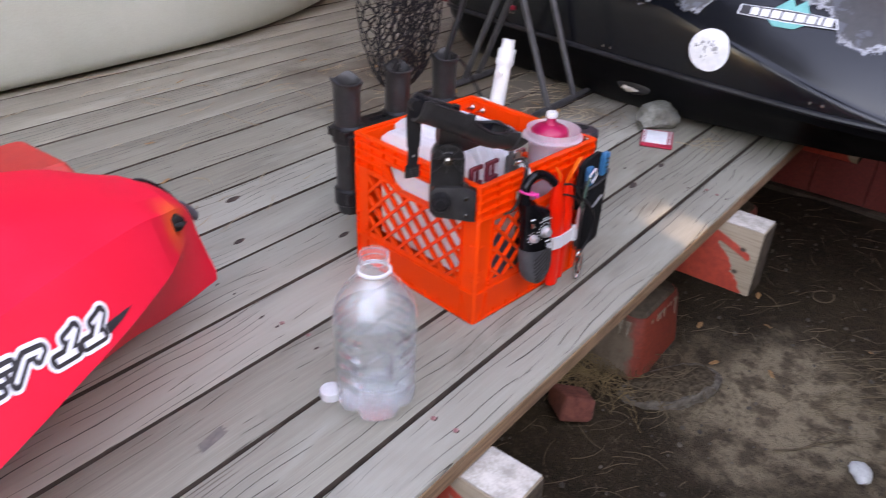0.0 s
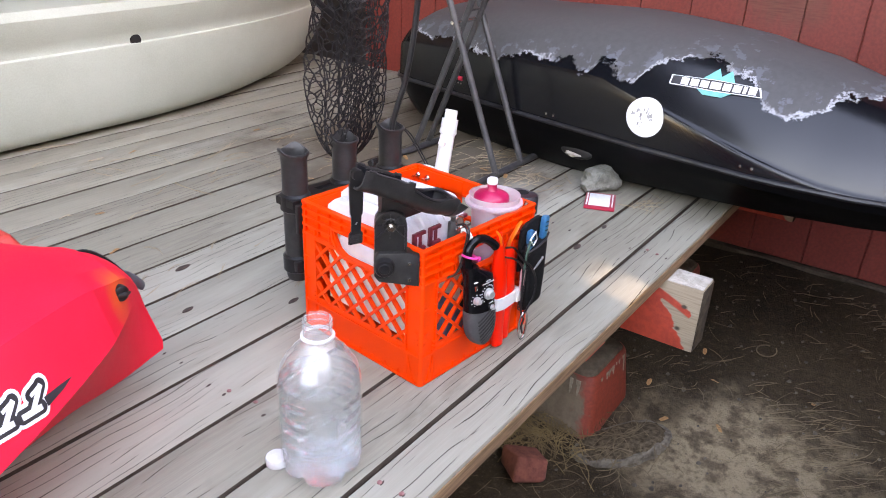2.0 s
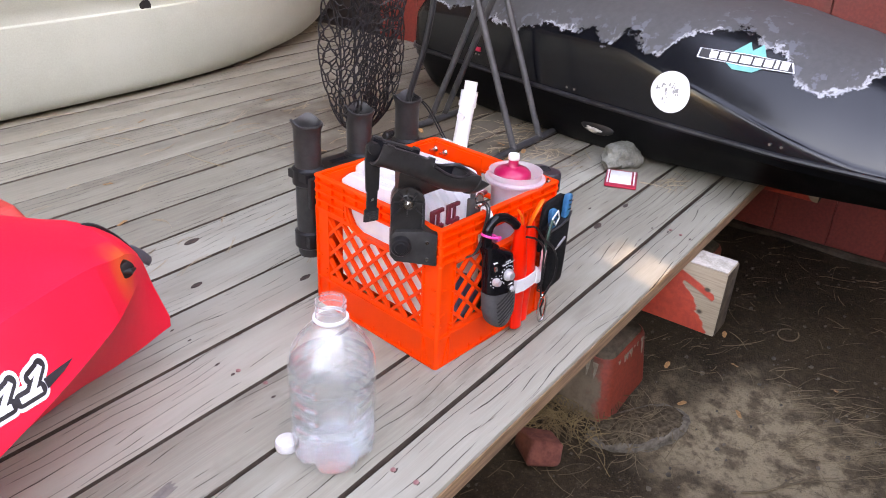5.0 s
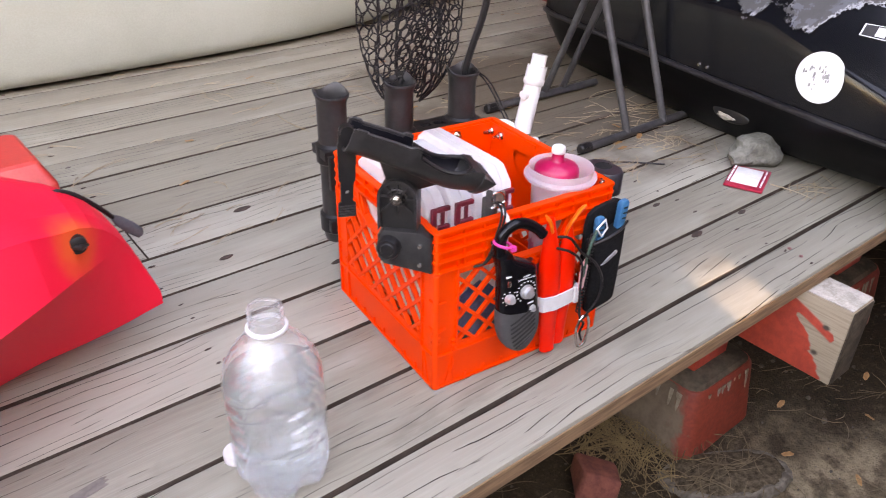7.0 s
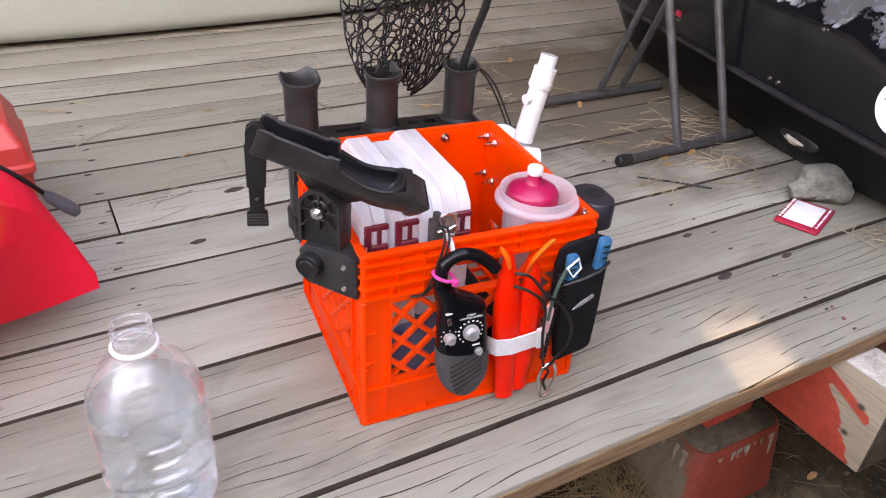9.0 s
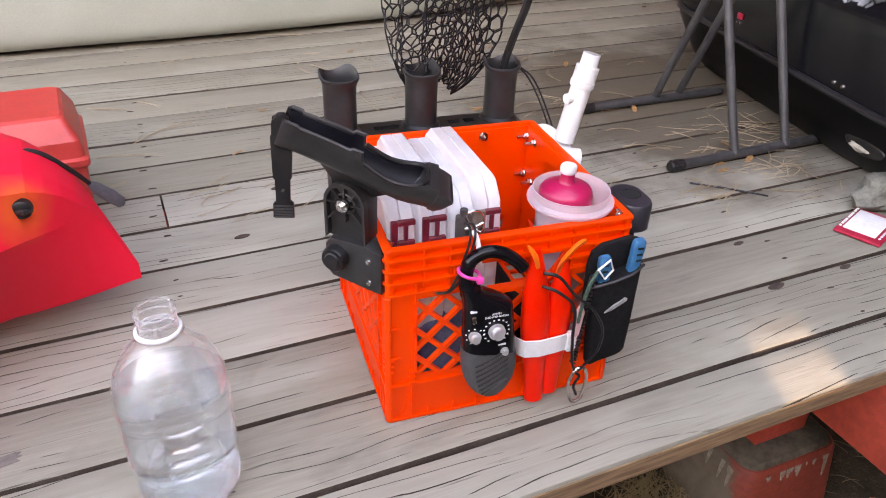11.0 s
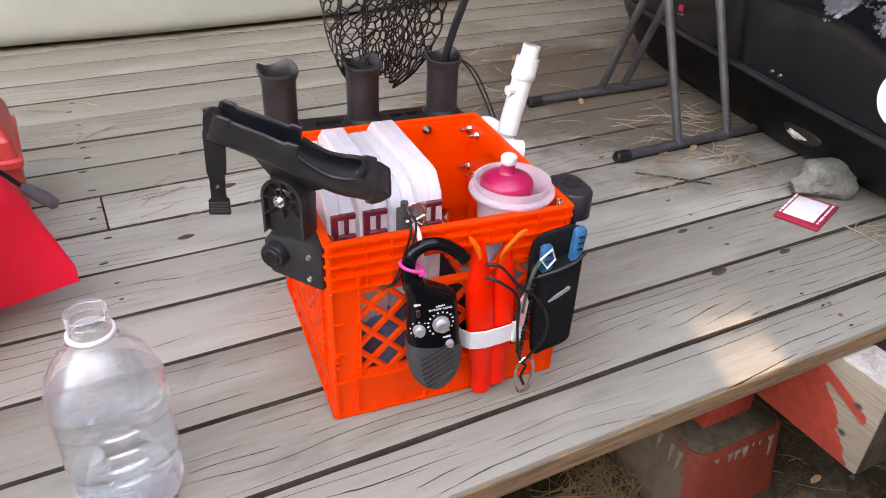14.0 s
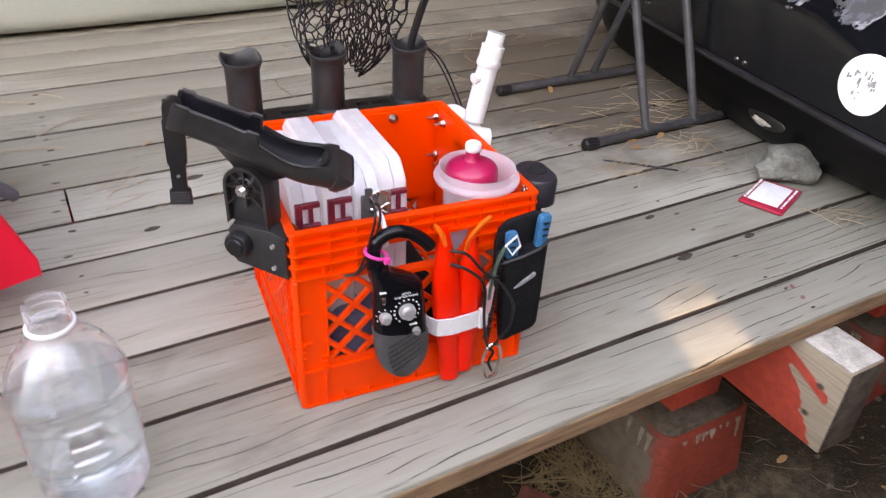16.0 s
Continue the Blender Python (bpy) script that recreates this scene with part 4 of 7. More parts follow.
pts = [(-0.022, 0.006), (0.020, 0.014), (0.026, 0.012), (0.021, 0.008), (0.027, 0.005), (0.020, 0.002), (0.025, -0.003), (0.017, -0.005), (-0.027, -0.012)]
loft(bm, [[(x, y, -0.001) for x, y in pts], [(x, y, 0.0010) for x, y in pts], [(x * 0.8, y * 0.8, 0.0012) for x, y in pts]])
stain = part("stain", bm, surface("dark soaked stain", (0.115, 0.098, 0.083), (0.175, 0.152, 0.130), 70, 0.75, 0.08, 0.3), deck, "dark stain on a board")
stain.location = (-0.468, 0.121, 0.0)


# ---- things fixed to the crate ----
def trough(bm, stations):
    """A U-shaped channel: stations of centre, half width, depth, wall height, how far it is filled in, and side and up directions."""
    rings = []
    for c, w, dep, h, fill, side_d, up in stations:
        c, s, u = Vector(c), Vector(side_d).normalized(), Vector(up).normalized()
        t = 0.0034
        din = (dep - t) * (1 - fill) - h * fill
        outer, inner = [], []
        for k in range(13):
            a = math.pi * k / 12
            outer.append(c - s * (w * math.cos(a)) - u * (dep * math.sin(a)))
            inner.append(c - s * ((w - t) * math.cos(a)) - u * (din * math.sin(a) - h * fill * (1 - math.sin(a)) * 0))
        lift = [inner[0] + u * h, inner[-1] + u * h]
        if fill > 0.99:
            inner = [c - s * ((w - t) * math.cos(math.pi * k / 12)) + u * (h - 0.0004 * math.sin(math.pi * k / 12)) for k in range(13)]
        rings.append([outer[0] + u * h] + outer + [outer[-1] + u * h, lift[1]] + inner[::-1] + [lift[0]])
    loft(bm, rings)


rod_holder = thing("rod_holder", "black plastic fishing rod holder clamped to the crate", "rod holder", CRATE @ pose(0.004, 0, 0.001))
face = pose(-0.027, 0.054, 0.004, 0, 0, -42)          # its base faces outwards over the corner
bm = bmesh.new()
slab(bm, [(-0.030, 0.226), (-0.022, 0.215), (0.047, 0.205), (0.047, 0.262), (0.030, 0.270), (-0.022, 0.270), (-0.030, 0.260)], -0.022, 0.014, face, 0.004)
part("mount_block", bm, BLACK_WORN, rod_holder)
bm = bmesh.new()
tube(bm, [face @ Vector((-0.013, -0.034, 0.246)), face @ Vector((-0.013, -0.031, 0.246)), face @ Vector((-0.013, -0.012, 0.246))], [0.0145, 0.0165, 0.0175], 20)
tube(bm, [face @ Vector((-0.013, -0.036, 0.246)), face @ Vector((-0.013, -0.033, 0.246))], [0.009, 0.011], 16)
part("knob", bm, BLACK, rod_holder)
for z in (0.220, 0.250):
    bm = bmesh.new()
    tube(bm, [face @ Vector((0.030, -0.0245, z)), face @ Vector((0.030, -0.021, z))], [0.003, 0.0042], 10)
    part("screw", bm, STEEL, rod_holder, "small steel screw")
bm = bmesh.new()
arch = [(-0.027, 0.268)] + [(-0.027 * math.cos(math.pi * k / 10), 0.318 + 0.027 * math.sin(math.pi * k / 10)) for k in range(11)] + [(0.027, 0.268)]
inner = pose(-0.002, 0, 0)
slab(bm, arch, -0.012, 0.012, face @ inner, 0.002)
part("bracket", bm, BLACK_WORN, rod_holder)
bm = bmesh.new()
for (xa, za), (xb, zb) in zip(arch, arch[1:]):
    k0 = 0.86
    zc = 0.312
    slab(bm, [(xa * k0, zc + (za - zc) * k0), (xa, za), (xb, zb), (xb * k0, zc + (zb - zc) * k0)], -0.0205, -0.011, face @ inner)
for k in range(8):
    a = math.pi * k / 4
    d = Vector((math.cos(a), math.sin(a)))
    n2 = Vector((-d.y, d.x)) * 0.0012
    r1 = 0.024 if k not in (5, 7) else 0.033
    q = [d * 0.009 + n2, d * 0.009 - n2, d * r1 - n2, d * r1 + n2]
    slab(bm, [(v.x, 0.318 + v.y) for v in q], -0.0195, -0.011, face @ inner)
ringc = [Vector((0.0125 * math.cos(2 * math.pi * k / 20), -0.0165, 0.318 + 0.0125 * math.sin(2 * math.pi * k / 20))) for k in range(21)]
tube(bm, [face @ inner @ q for q in ringc], 0.0018, 6, False)
part("rib_plate", bm, BLACK_WORN, rod_holder)
bm = bmesh.new()
p0, p1 = face @ Vector((-0.002, -0.013, 0.318)), face @ Vector((-0.002, -0.025, 0.318))
tube(bm, [p0, p1], [0.0085, 0.0075], 16)
tube(bm, [p1, p1 + (p1 - p0) * 0.4], 0.004, 8)
part("pivot_bolt", bm, STEEL, rod_holder, "bright steel pivot bolt")
# the long cradle, from its raised rear end to the open front lip
REAR, FRONT = Vector((-0.104, 0.052, 0.420)), Vector((0.056, 0.004, 0.352))
axis = (FRONT - REAR).normalized()
sd = axis.cross(Vector((0, 0, 1))).normalized()
upd = sd.cross(axis).normalized()
stations = []
for k, w, dep, h, fill, drop in ((0.0, 0.0205, 0.019, 0.017, 0, 0), (0.02, 0.0225, 0.020, 0.018, 0, 0), (0.09, 0.0225, 0.020, 0.018, 0, 0), (0.10, 0.0215, 0.019, 0.016, 0, 0), (0.30, 0.0235, 0.0205, 0.016, 0, 0), (0.42, 0.0245, 0.021, 0.016, 0, 0.001), (0.435, 0.0255, 0.0215, 0.019, 0, 0.001), (0.49, 0.0255, 0.0215, 0.019, 0, 0.001), (0.505, 0.0245, 0.022, 0.009, 0, 0.002), (0.58, 0.0258, 0.023, 0.004, 0, 0.002), (0.70, 0.0275, 0.026, 0.001, 0, 0.002), (0.80, 0.029, 0.029, 0.002, 0, 0.0), (0.875, 0.030, 0.031, 0.004, 0.0, -0.003), (0.915, 0.0305, 0.0315, 0.005, 0.25, -0.005), (0.940, 0.031, 0.0315, 0.006, 1, -0.006), (1.000, 0.0315, 0.031, 0.006, 1, -0.007), (1.004, 0.0345, 0.033, 0.001, 1, -0.007), (1.040, 0.0350, 0.0325, 0.0005, 1, -0.007), (1.080, 0.0348, 0.024, 0.0, 1, -0.006), (1.108, 0.0335, 0.010, -0.001, 1, -0.005), (1.112, 0.028, 0.006, -0.002, 1, -0.005)):
    stations.append((REAR.lerp(FRONT, k) - upd * drop, w, dep, h, fill, sd, upd))
bm = bmesh.new()
trough(bm, stations)
cradle = part("cradle", bm, BLACK_WORN, rod_holder)
# added sheet over the inner face, coloured as the bowl's shade
bm = bmesh.new()
rings = []
for c, w, dep, h, fill, side_d, up in stations[1:14]:
    outer = [c - side_d * ((w - 0.0039) * math.cos(math.pi * k / 12)) - up * ((dep - 0.0039) * math.sin(math.pi * k / 12)) for k in range(13)]
    thin = [c - side_d * ((w - 0.0052) * math.cos(math.pi * k / 12)) - up * ((dep - 0.0052) * math.sin(math.pi * k / 12)) for k in range(13)]
    rings.append([outer[0] + up * (h - 0.002)] + outer + [outer[-1] + up * (h - 0.002), thin[-1] + up * (h - 0.002)] + thin[::-1] + [thin[0] + up * (h - 0.002)])
loft(bm, rings)
part("inner_shade", bm, surface("inner face shade", (0.003, 0.003, 0.005), (0.007, 0.007, 0.010), 30, 0.5, 0.08, 0.1, spec=0.2), rod_holder, "inside of the cradle, a sheet coloured as its shade")
for sgn in (-1, 1):
    bm = bmesh.new()
    tube(bm, [c + side_d * (sgn * (w - 0.0012)) + up * h for c, w, dep, h, fill, side_d, up in stations[1:9]], 0.0022, 8)
    part("edge_rim", bm, BLACK_WORN, rod_holder)
# raised rim round the bowl, and the web under the cradle
bm = bmesh.new()
rimp = [(0.52, -0.0235, 0.008), (0.60, -0.0250, 0.004), (0.70, -0.0265, 0.001), (0.80, -0.0280, 0.003), (0.87, -0.0260, 0.0075), (0.918, -0.018, 0.0115), (0.934, 0.0, 0.0125), (0.918, 0.018, 0.0115), (0.87, 0.0260, 0.0075), (0.80, 0.0280, 0.003), (0.70, 0.0265, 0.001), (0.60, 0.0250, 0.004), (0.52, 0.0235, 0.008)]
tube(bm, curve([REAR.lerp(FRONT, k) + sd * o + upd * (hh - 0.001) for k, o, hh in rimp], 4), 0.0030, 8)
part("front_lip", bm, BLACK, rod_holder)
bm = bmesh.new()
web0 = face @ Vector((-0.020, 0.004, 0.325))
web1 = face @ Vector((0.022, 0.004, 0.325))
for off in (-0.008, 0.008):
    o = sd * off
    a = REAR.lerp(FRONT, 0.27) - upd * 0.017 + o
    c = REAR.lerp(FRONT, 0.80) - upd * 0.020 + o
    vs = [bm.verts.new(p) for p in (a, c, web1 + o * 0.5, web0 + o * 0.5)]
    if off < 0:
        keep = vs
bm.faces.new(keep)
bm.faces.new(vs[::-1])
bridge(bm, keep, vs)
part("web", bm, BLACK_WORN, rod_holder)
# retaining strap hanging from the rear
bm = bmesh.new()
near = Vector((-0.1015, 0.0600, 0.424))
strap_pts = [(0.0, 0.009), (0.010, 0.0105), (0.020, 0.0105), (0.022, 0.0120), (0.070, 0.0105), (0.073, 0.0085), (0.100, 0.0080), (0.103, 0.0115), (0.121, 0.0120)]
rings = []
acr = axis.copy()
acr.z = 0
acr.normalize()
for d, w in strap_pts:
    c = near + sd * (0.002 + 0.006 * min(1.0, d / 0.06)) - Vector((0, 0, d - 0.006)) - acr * 0.006 * (d / 0.14)
    rings.append([c - acr * w - sd * 0.002, c + acr * w - sd * 0.002, c + acr * w + sd * 0.002, c - acr * w + sd * 0.002])
loft(bm, rings)
strap = part("strap", bm, BLACK, rod_holder, "hanging black rubber strap")
for k in range(5):
    bm = bmesh.new()
    c = near + sd * 0.0105 - Vector((0, 0, 0.100 + 0.0036 * k)) - acr * 0.006 * 0.8
    tube(bm, [c - acr * 0.0105, c + acr * 0.0105], 0.0009, 5)
    part("grip_ridge", bm, BLACK, strap)
bm = bmesh.new()
c = near + sd * 0.0088 - Vector((0, 0, 0.080)) - acr * 0.0038
tube(bm, [c, c + sd * 0.0012], 0.0026, 12, True, 0.7)
part("hole", bm, WHITE, strap, "pale slot in the strap")
bm = bmesh.new()
tube(bm, [near - sd * 0.003, near + sd * 0.012], 0.009, 14)
part("strap_pin", bm, BLACK, strap)

# triple rod rack at the back
rack = thing("rod_rack", "black plastic rack of three rod tubes behind the crate", "rod rack", CRATE)
RACK_Y, TUBE_R = 0.372, 0.0255
for x in (0.022, 0.152, 0.286):
    bm = bmesh.new()
    n = 48

    def rim(r, z, notch, flare=0.0):
        out = []
        for k in range(n):
            a = 2 * math.pi * k / n + math.pi / 2
            dip = 1 - min(1.0, max(0.0, math.cos(a - 2.85)) ** 6 + max(0.0, math.cos(a - 0.80)) ** 6)
            out.append((x + r * math.cos(a), RACK_Y + r * math.sin(a), z - notch * dip))
        return out

    loft(bm, [rim(TUBE_R * 0.9, 0.085, 0), rim(TUBE_R, 0.095, 0), rim(TUBE_R, 0.335, 0.004), rim(TUBE_R * 1.03, 0.352, 0.008), rim(TUBE_R * 1.16, 0.362, 0.010), rim(TUBE_R * 1.22, 0.365, 0.0105), rim(TUBE_R * 1.21, 0.3685, 0.0105), rim(TUBE_R * 1.12, 0.3695, 0.0105), rim(TUBE_R * 0.98, 0.361, 0.009), rim(TUBE_R * 0.88, 0.345, 0.008), rim(TUBE_R * 0.86, 0.20, 0), rim(TUBE_R * 0.5, 0.12, 0)])
    part("tube", bm, BLACK_WORN, rack)
    for z in (0.258, 0.125):
        bm = bmesh.new()
        lathe(bm, [(TUBE_R * 1.02, z - 0.022), (TUBE_R * 1.22, z - 0.018), (TUBE_R * 1.22, z + 0.012), (TUBE_R * 1.02, z + 0.016)], 24, (x, RACK_Y))
        part("collar", bm, BLACK, rack)
bm = bmesh.new()
slots = [(0.075, 0.118), (0.198, 0.218), (0.225, 0.245)]
cuts = [-0.008] + [v for sl in slots for v in sl] + [0.318]
z0, z1 = 0.252, 0.268
for a, c in zip(cuts[::2], cuts[1::2]):
    box(bm, a, c, RACK_Y - 0.030, RACK_Y + 0.024, z0, z1)
for a, c in slots:
    box(bm, a, c, RACK_Y - 0.030, RACK_Y - 0.008, z0, z1)
    box(bm, a, c, RACK_Y + 0.006, RACK_Y + 0.024, z0, z1)
    box(bm, a, c, RACK_Y - 0.008, RACK_Y + 0.006, z0, z0 + 0.004)
part("top_plate", bm, BLACK, rack, smooth=False)
bm = bmesh.new()
box(bm, -0.004, 0.312, RACK_Y - 0.030, RACK_Y - 0.018, 0.112, 0.135, 0.002)
box(bm, -0.004, 0.312, RACK_Y - 0.040, RACK_Y - 0.030, 0.200, 0.262, 0.002)
part("back_plate", bm, BLACK, rack)

# landing net standing in the third tube
net = thing("landing_net", "black landing net with a coated mesh bag, in the rod rack", "landing net", CRATE)
hoop = curve([(0.286, 0.372, 0.20), (0.288, 0.371, 0.34), (0.298, 0.364, 0.40), (0.316, 0.354, 0.47), (0.336, 0.348, 0.60), (0.345, 0.35, 0.78), (0.29, 0.365, 0.96), (0.20, 0.375, 1.02), (0.11, 0.385, 0.96), (0.075, 0.395, 0.80), (0.09, 0.398, 0.66), (0.15, 0.395, 0.60)], 5)
bm = bmesh.new()
tube(bm, hoop, 0.0065, 8)
part("hoop", bm, BLACK, net, "black metal hoop and handle")


def bag(theta, v):
    """The net's bag, hanging slack from the hoop: v runs from its mouth (0) to its foot (1)."""
    z = 0.98 - 0.664 * v + 0.014 * math.sin(theta * 2 + v * 5)
    fat = 1.0 if v < 0.60 else max(0.0, 1 - ((v - 0.60) / 0.405) ** 3.4) ** 0.50
    sway = 0.014 * math.sin(3 * theta + 9 * v) * fat + 0.012 * math.sin(5 * theta - 6 * v) * fat
    wx = (0.106 + 0.012 * math.sin(7 * v)) * fat + sway
    wy = (0.052 + 0.015 * math.sin(4 * v + 1)) * fat + sway
    return Vector((0.214 - 0.028 * max(0.0, (v - 0.62) / 0.38) + wx * math.cos(theta) * (1 if math.cos(theta) < 0 else 0.86), 0.402 + wy * math.sin(theta), z))


bm = bmesh.new()
COLS, ROWS = 24, 36
rngn = random.Random(9)
jit = {}


def knot(i, j, up):
    i %= COLS
    key = (i, j, up)
    if key not in jit:
        u = (i + (0.5 if j % 2 else 0.0)) / COLS * 2 * math.pi + rngn.uniform(-0.035, 0.035)
        v = (j + (0.60 if up else 0.0)) / (ROWS - 0.95) + rngn.uniform(-0.004, 0.004)
        jit[key] = bag(u, min(v, 0.998))
    return jit[key]


def fold(p):
    """A second, slack layer inside the bag."""
    return Vector((0.222 + (p.x - 0.216) * 0.62, 0.404 + (p.y - 0.402) * 0.45, p.z * 0.985 + 0.006))


for j in range(11, ROWS):
    for i in range(COLS):
        legs = [(knot(i, j, False), knot(i, j, True))] if j < ROWS - 1 else []
        if j < ROWS - 1:
            legs += [(knot(i, j, True), knot(k, j + 1, False)) for k in ((i, i - 1) if j % 2 == 0 else (i, i + 1))]
        for p, q in legs:
            tube(bm, [p, q], 0.0015, 4, False)
            if j > 15 and i % 12 < 7:
                tube(bm, [fold(p), fold(q)], 0.0014, 4, False)
part("bag", bm, NET, net, "dark mesh bag with hexagonal holes")
bm = bmesh.new()
for o in (0.0, 0.007):
    tube(bm, curve([(0.305, 0.372, 0.36), (0.330 + o, 0.36, 0.335), (0.352 + o, 0.34, 0.285), (0.362 + o, 0.315, 0.235), (0.355 + o, 0.30, 0.18)], 6), 0.0016, 6)
part("cord", bm, BLACK, net, "thin black cord")

# white pipe rod holder on the rear right corner
pvc = thing("pipe_holder", "white plastic pipe fitting bolted to the crate's corner", "pipe", CRATE @ pose(0.005, 0.009, -0.002))
B0, B1 = Vector((0.367, 0.285, 0.252)), Vector((0.400, 0.290, 0.392))
d = (B1 - B0).normalized()
bm = bmesh.new()
L = (B1 - B0).length
tube(bm, [B0, B0 + d * (L * 0.70)], 0.0165, 20)
part("pipe", bm, PVC, pvc)
bm = bmesh.new()
tube(bm, [B0 + d * (L * 0.62), B0 + d * (L * 0.64), B0 + d * (L * 0.70), B0 + d * (L * 0.705)], [0.0175, 0.0195, 0.0195, 0.018], 20)
tube(bm, [B0 + d * (L * 0.70), B0 + d * (L * 0.86)], 0.0185, 20)
part("collar", bm, PVC, pvc)
bm = bmesh.new()
tube(bm, [B0 + d * (L * 0.86), B0 + d * L, B0 + d * L, B0 + d * (L * 0.9)], [0.0140, 0.0140, 0.0115, 0.0115], 20)
part("mouth", bm, PVC, pvc)
bm = bmesh.new()
q = B0 + d * (L * 0.52)
tube(bm, [q - Vector((0.014, 0.004, 0)), q - Vector((0.024, 0.006, 0))], [0.008, 0.0085], 12)
part("side_knob", bm, PVC, pvc)
bm = bmesh.new()
tube(bm, curve([(0.334, 0.318, 0.255), (0.345, 0.312, 0.258), (0.356, 0.300, 0.252), (0.366, 0.287, 0.240), (0.372, 0.27, 0.226)], 4), [0.013] * 17, 14)
tube(bm, [(0.332, 0.272, 0.235), (0.385, 0.262, 0.228)], 0.0165, 18)
part("elbow", bm, PVC, pvc)
bolt(pvc, (0.352, 0.2455, 0.238), (0, -1, 0.2))

# right-hand mount without its holder
socket = thing("mount_socket", "black rod holder mount with a toothed hole on the crate", "mount", CRATE)
bm = bmesh.new()
pts = rounded(W, W + 0.047, 0.020, 0.090, 0.022, 6)
loft(bm, [[(px, py, z) for px, py in pts] for z in (0.238, 0.272)] + [[(W + 0.0235 + (px - W - 0.0235) * 0.93, 0.055 + (py - 0.055) * 0.93, 0.276) for px, py in pts]])
part("head", bm, SATIN, socket)
bm = bmesh.new()
box(bm, W + 0.001, W + 0.022, 0.025, 0.085, 0.15, 0.240, 0.004)
part("plate", bm, BLACK, socket)
bm = bmesh.new()
lathe(bm, [(0.014, 0.2763), (0.0125, 0.2770), (0.0125, 0.2764)], 20, (W + 0.026, 0.058))
# flat star, painted black as the shade inside the hole
star = []
for k in range(24):
    r = 0.0115 if k % 2 else 0.0092
    star.append((W + 0.026 + r * math.cos(math.pi * k / 12), 0.058 + r * math.sin(math.pi * k / 12)))
a = [bm.verts.new((px, py, 0.2768)) for px, py in star]
bm.faces.new(a)
part("toothed_hole", bm, surface("hole shade black", (0.002, 0.002, 0.002), (0.004, 0.004, 0.004), 30, 0.9, 0.02, 0.0), socket)

# ---- what the crate holds ----
for k, (x0, top, y1) in enumerate(((0.016, 0.300, 0.268), (0.056, 0.312, 0.276), (0.095, 0.304, 0.272), (0.128, 0.318, 0.270))):
    tb = thing("tackle_box", "frosted clear tackle box with a maroon latch, standing in the crate", "tackle box", CRATE, "tackle boxes in the crate")
    w = 0.036
    bm = bmesh.new()
    prof = [(0.052, 0.075), (0.048, 0.080), (0.047, top - 0.055), (0.052, top - 0.020), (0.072, top), (0.085, top + 0.002), (y1 - 0.02, top - 0.004), (y1, top - 0.02), (y1, 0.08)]
    rings = []
    for xx, ins in ((x0, 0.004), (x0 + 0.003, 0.0), (x0 + w * 0.5 - 0.001, 0.0), (x0 + w * 0.5, 0.003), (x0 + w * 0.5 + 0.001, 0.0), (x0 + w - 0.003, 0.0), (x0 + w, 0.004)):
        cy, cz = 0.16, 0.19
        rings.append([(xx, cy + (yy - cy) * (1 - ins * 6), cz + (zz - cz) * (1 - ins * 6)) for yy, zz in prof])
    loft(bm, rings)
    part("shell", bm, FROST, tb)
    if k != 2:
        bm = bmesh.new()
        zc = 0.272
        xc = x0 + w * 0.5
        box(bm, xc - 0.0155, xc - 0.0070, 0.0405, 0.0465, zc - 0.018, zc + 0.018, 0.001, 1)
        box(bm, xc + 0.0010, xc + 0.0065, 0.0415, 0.0465, zc - 0.011, zc + 0.012, 0.001, 1)
        box(bm, xc - 0.0072, xc + 0.0150, 0.0400, 0.0465, zc + 0.0115, zc + 0.0185, 0.001, 1)
        box(bm, xc - 0.0072, xc + 0.0150, 0.0400, 0.0465, zc - 0.0185, zc - 0.0105, 0.001, 1)
        part("latch", bm, MAROON, tb, "maroon plastic latch")

tool = thing("multitool", "folded grey multitool hung on a clip inside the crate's rim", "multitool", CRATE)
bm = bmesh.new()
box(bm, 0.0965, 0.1165, 0.024, 0.034, 0.215, 0.296, 0.003)
part("body", bm, DARK_STEEL, tool)
bm = bmesh.new()
box(bm, 0.117, 0.135, 0.027, 0.034, 0.255, 0.298, 0.002)
part("scale", bm, surface("brown-grey handle scale", (0.10, 0.07, 0.055), (0.17, 0.125, 0.10), 60, 0.5, 0.08, 0.2), tool, "brown-grey handle scale")
bm = bmesh.new()
tube(bm, [(0.106, 0.028, 0.295), (0.106, 0.028, 0.304)], 0.005, 10)
part("clip", bm, DARK_STEEL, tool)
bm = bmesh.new()
ringpts = [(0.118 + 0.014 * math.cos(a), 0.026, 0.287 + 0.014 * math.sin(a)) for a in [2 * math.pi * k / 20 for k in range(20)]]
tube(bm, ringpts + ringpts[:1], 0.0012, 6)
tube(bm, curve([(0.106, 0.024, 0.297), (0.113, 0.021, 0.283), (0.126, 0.020, 0.273), (0.129, 0.021, 0.285), (0.12, 0.022, 0.281), (0.106, 0.023, 0.279)], 5), 0.002, 6)
part("snap_ring", bm, STEEL, tool, "wire snap ring")
bm = bmesh.new()
for o in (0.0, 0.006):
    tube(bm, curve([(0.104, 0.018, 0.290), (0.104 + o, 0.006, 0.295), (0.103 + o, -0.006, 0.290), (0.100 + o, -0.010, 0.276), (0.094 + o, -0.010, 0.255), (0.087 + o, -0.010, 0.232), (0.078 + o * 0.5, -0.006, 0.211), (0.066, 0.002, 0.205), (0.050, 0.012, 0.203)], 6), 0.0017, 6)
part("cord", bm, BLACK, tool, "thin black elastic cord")

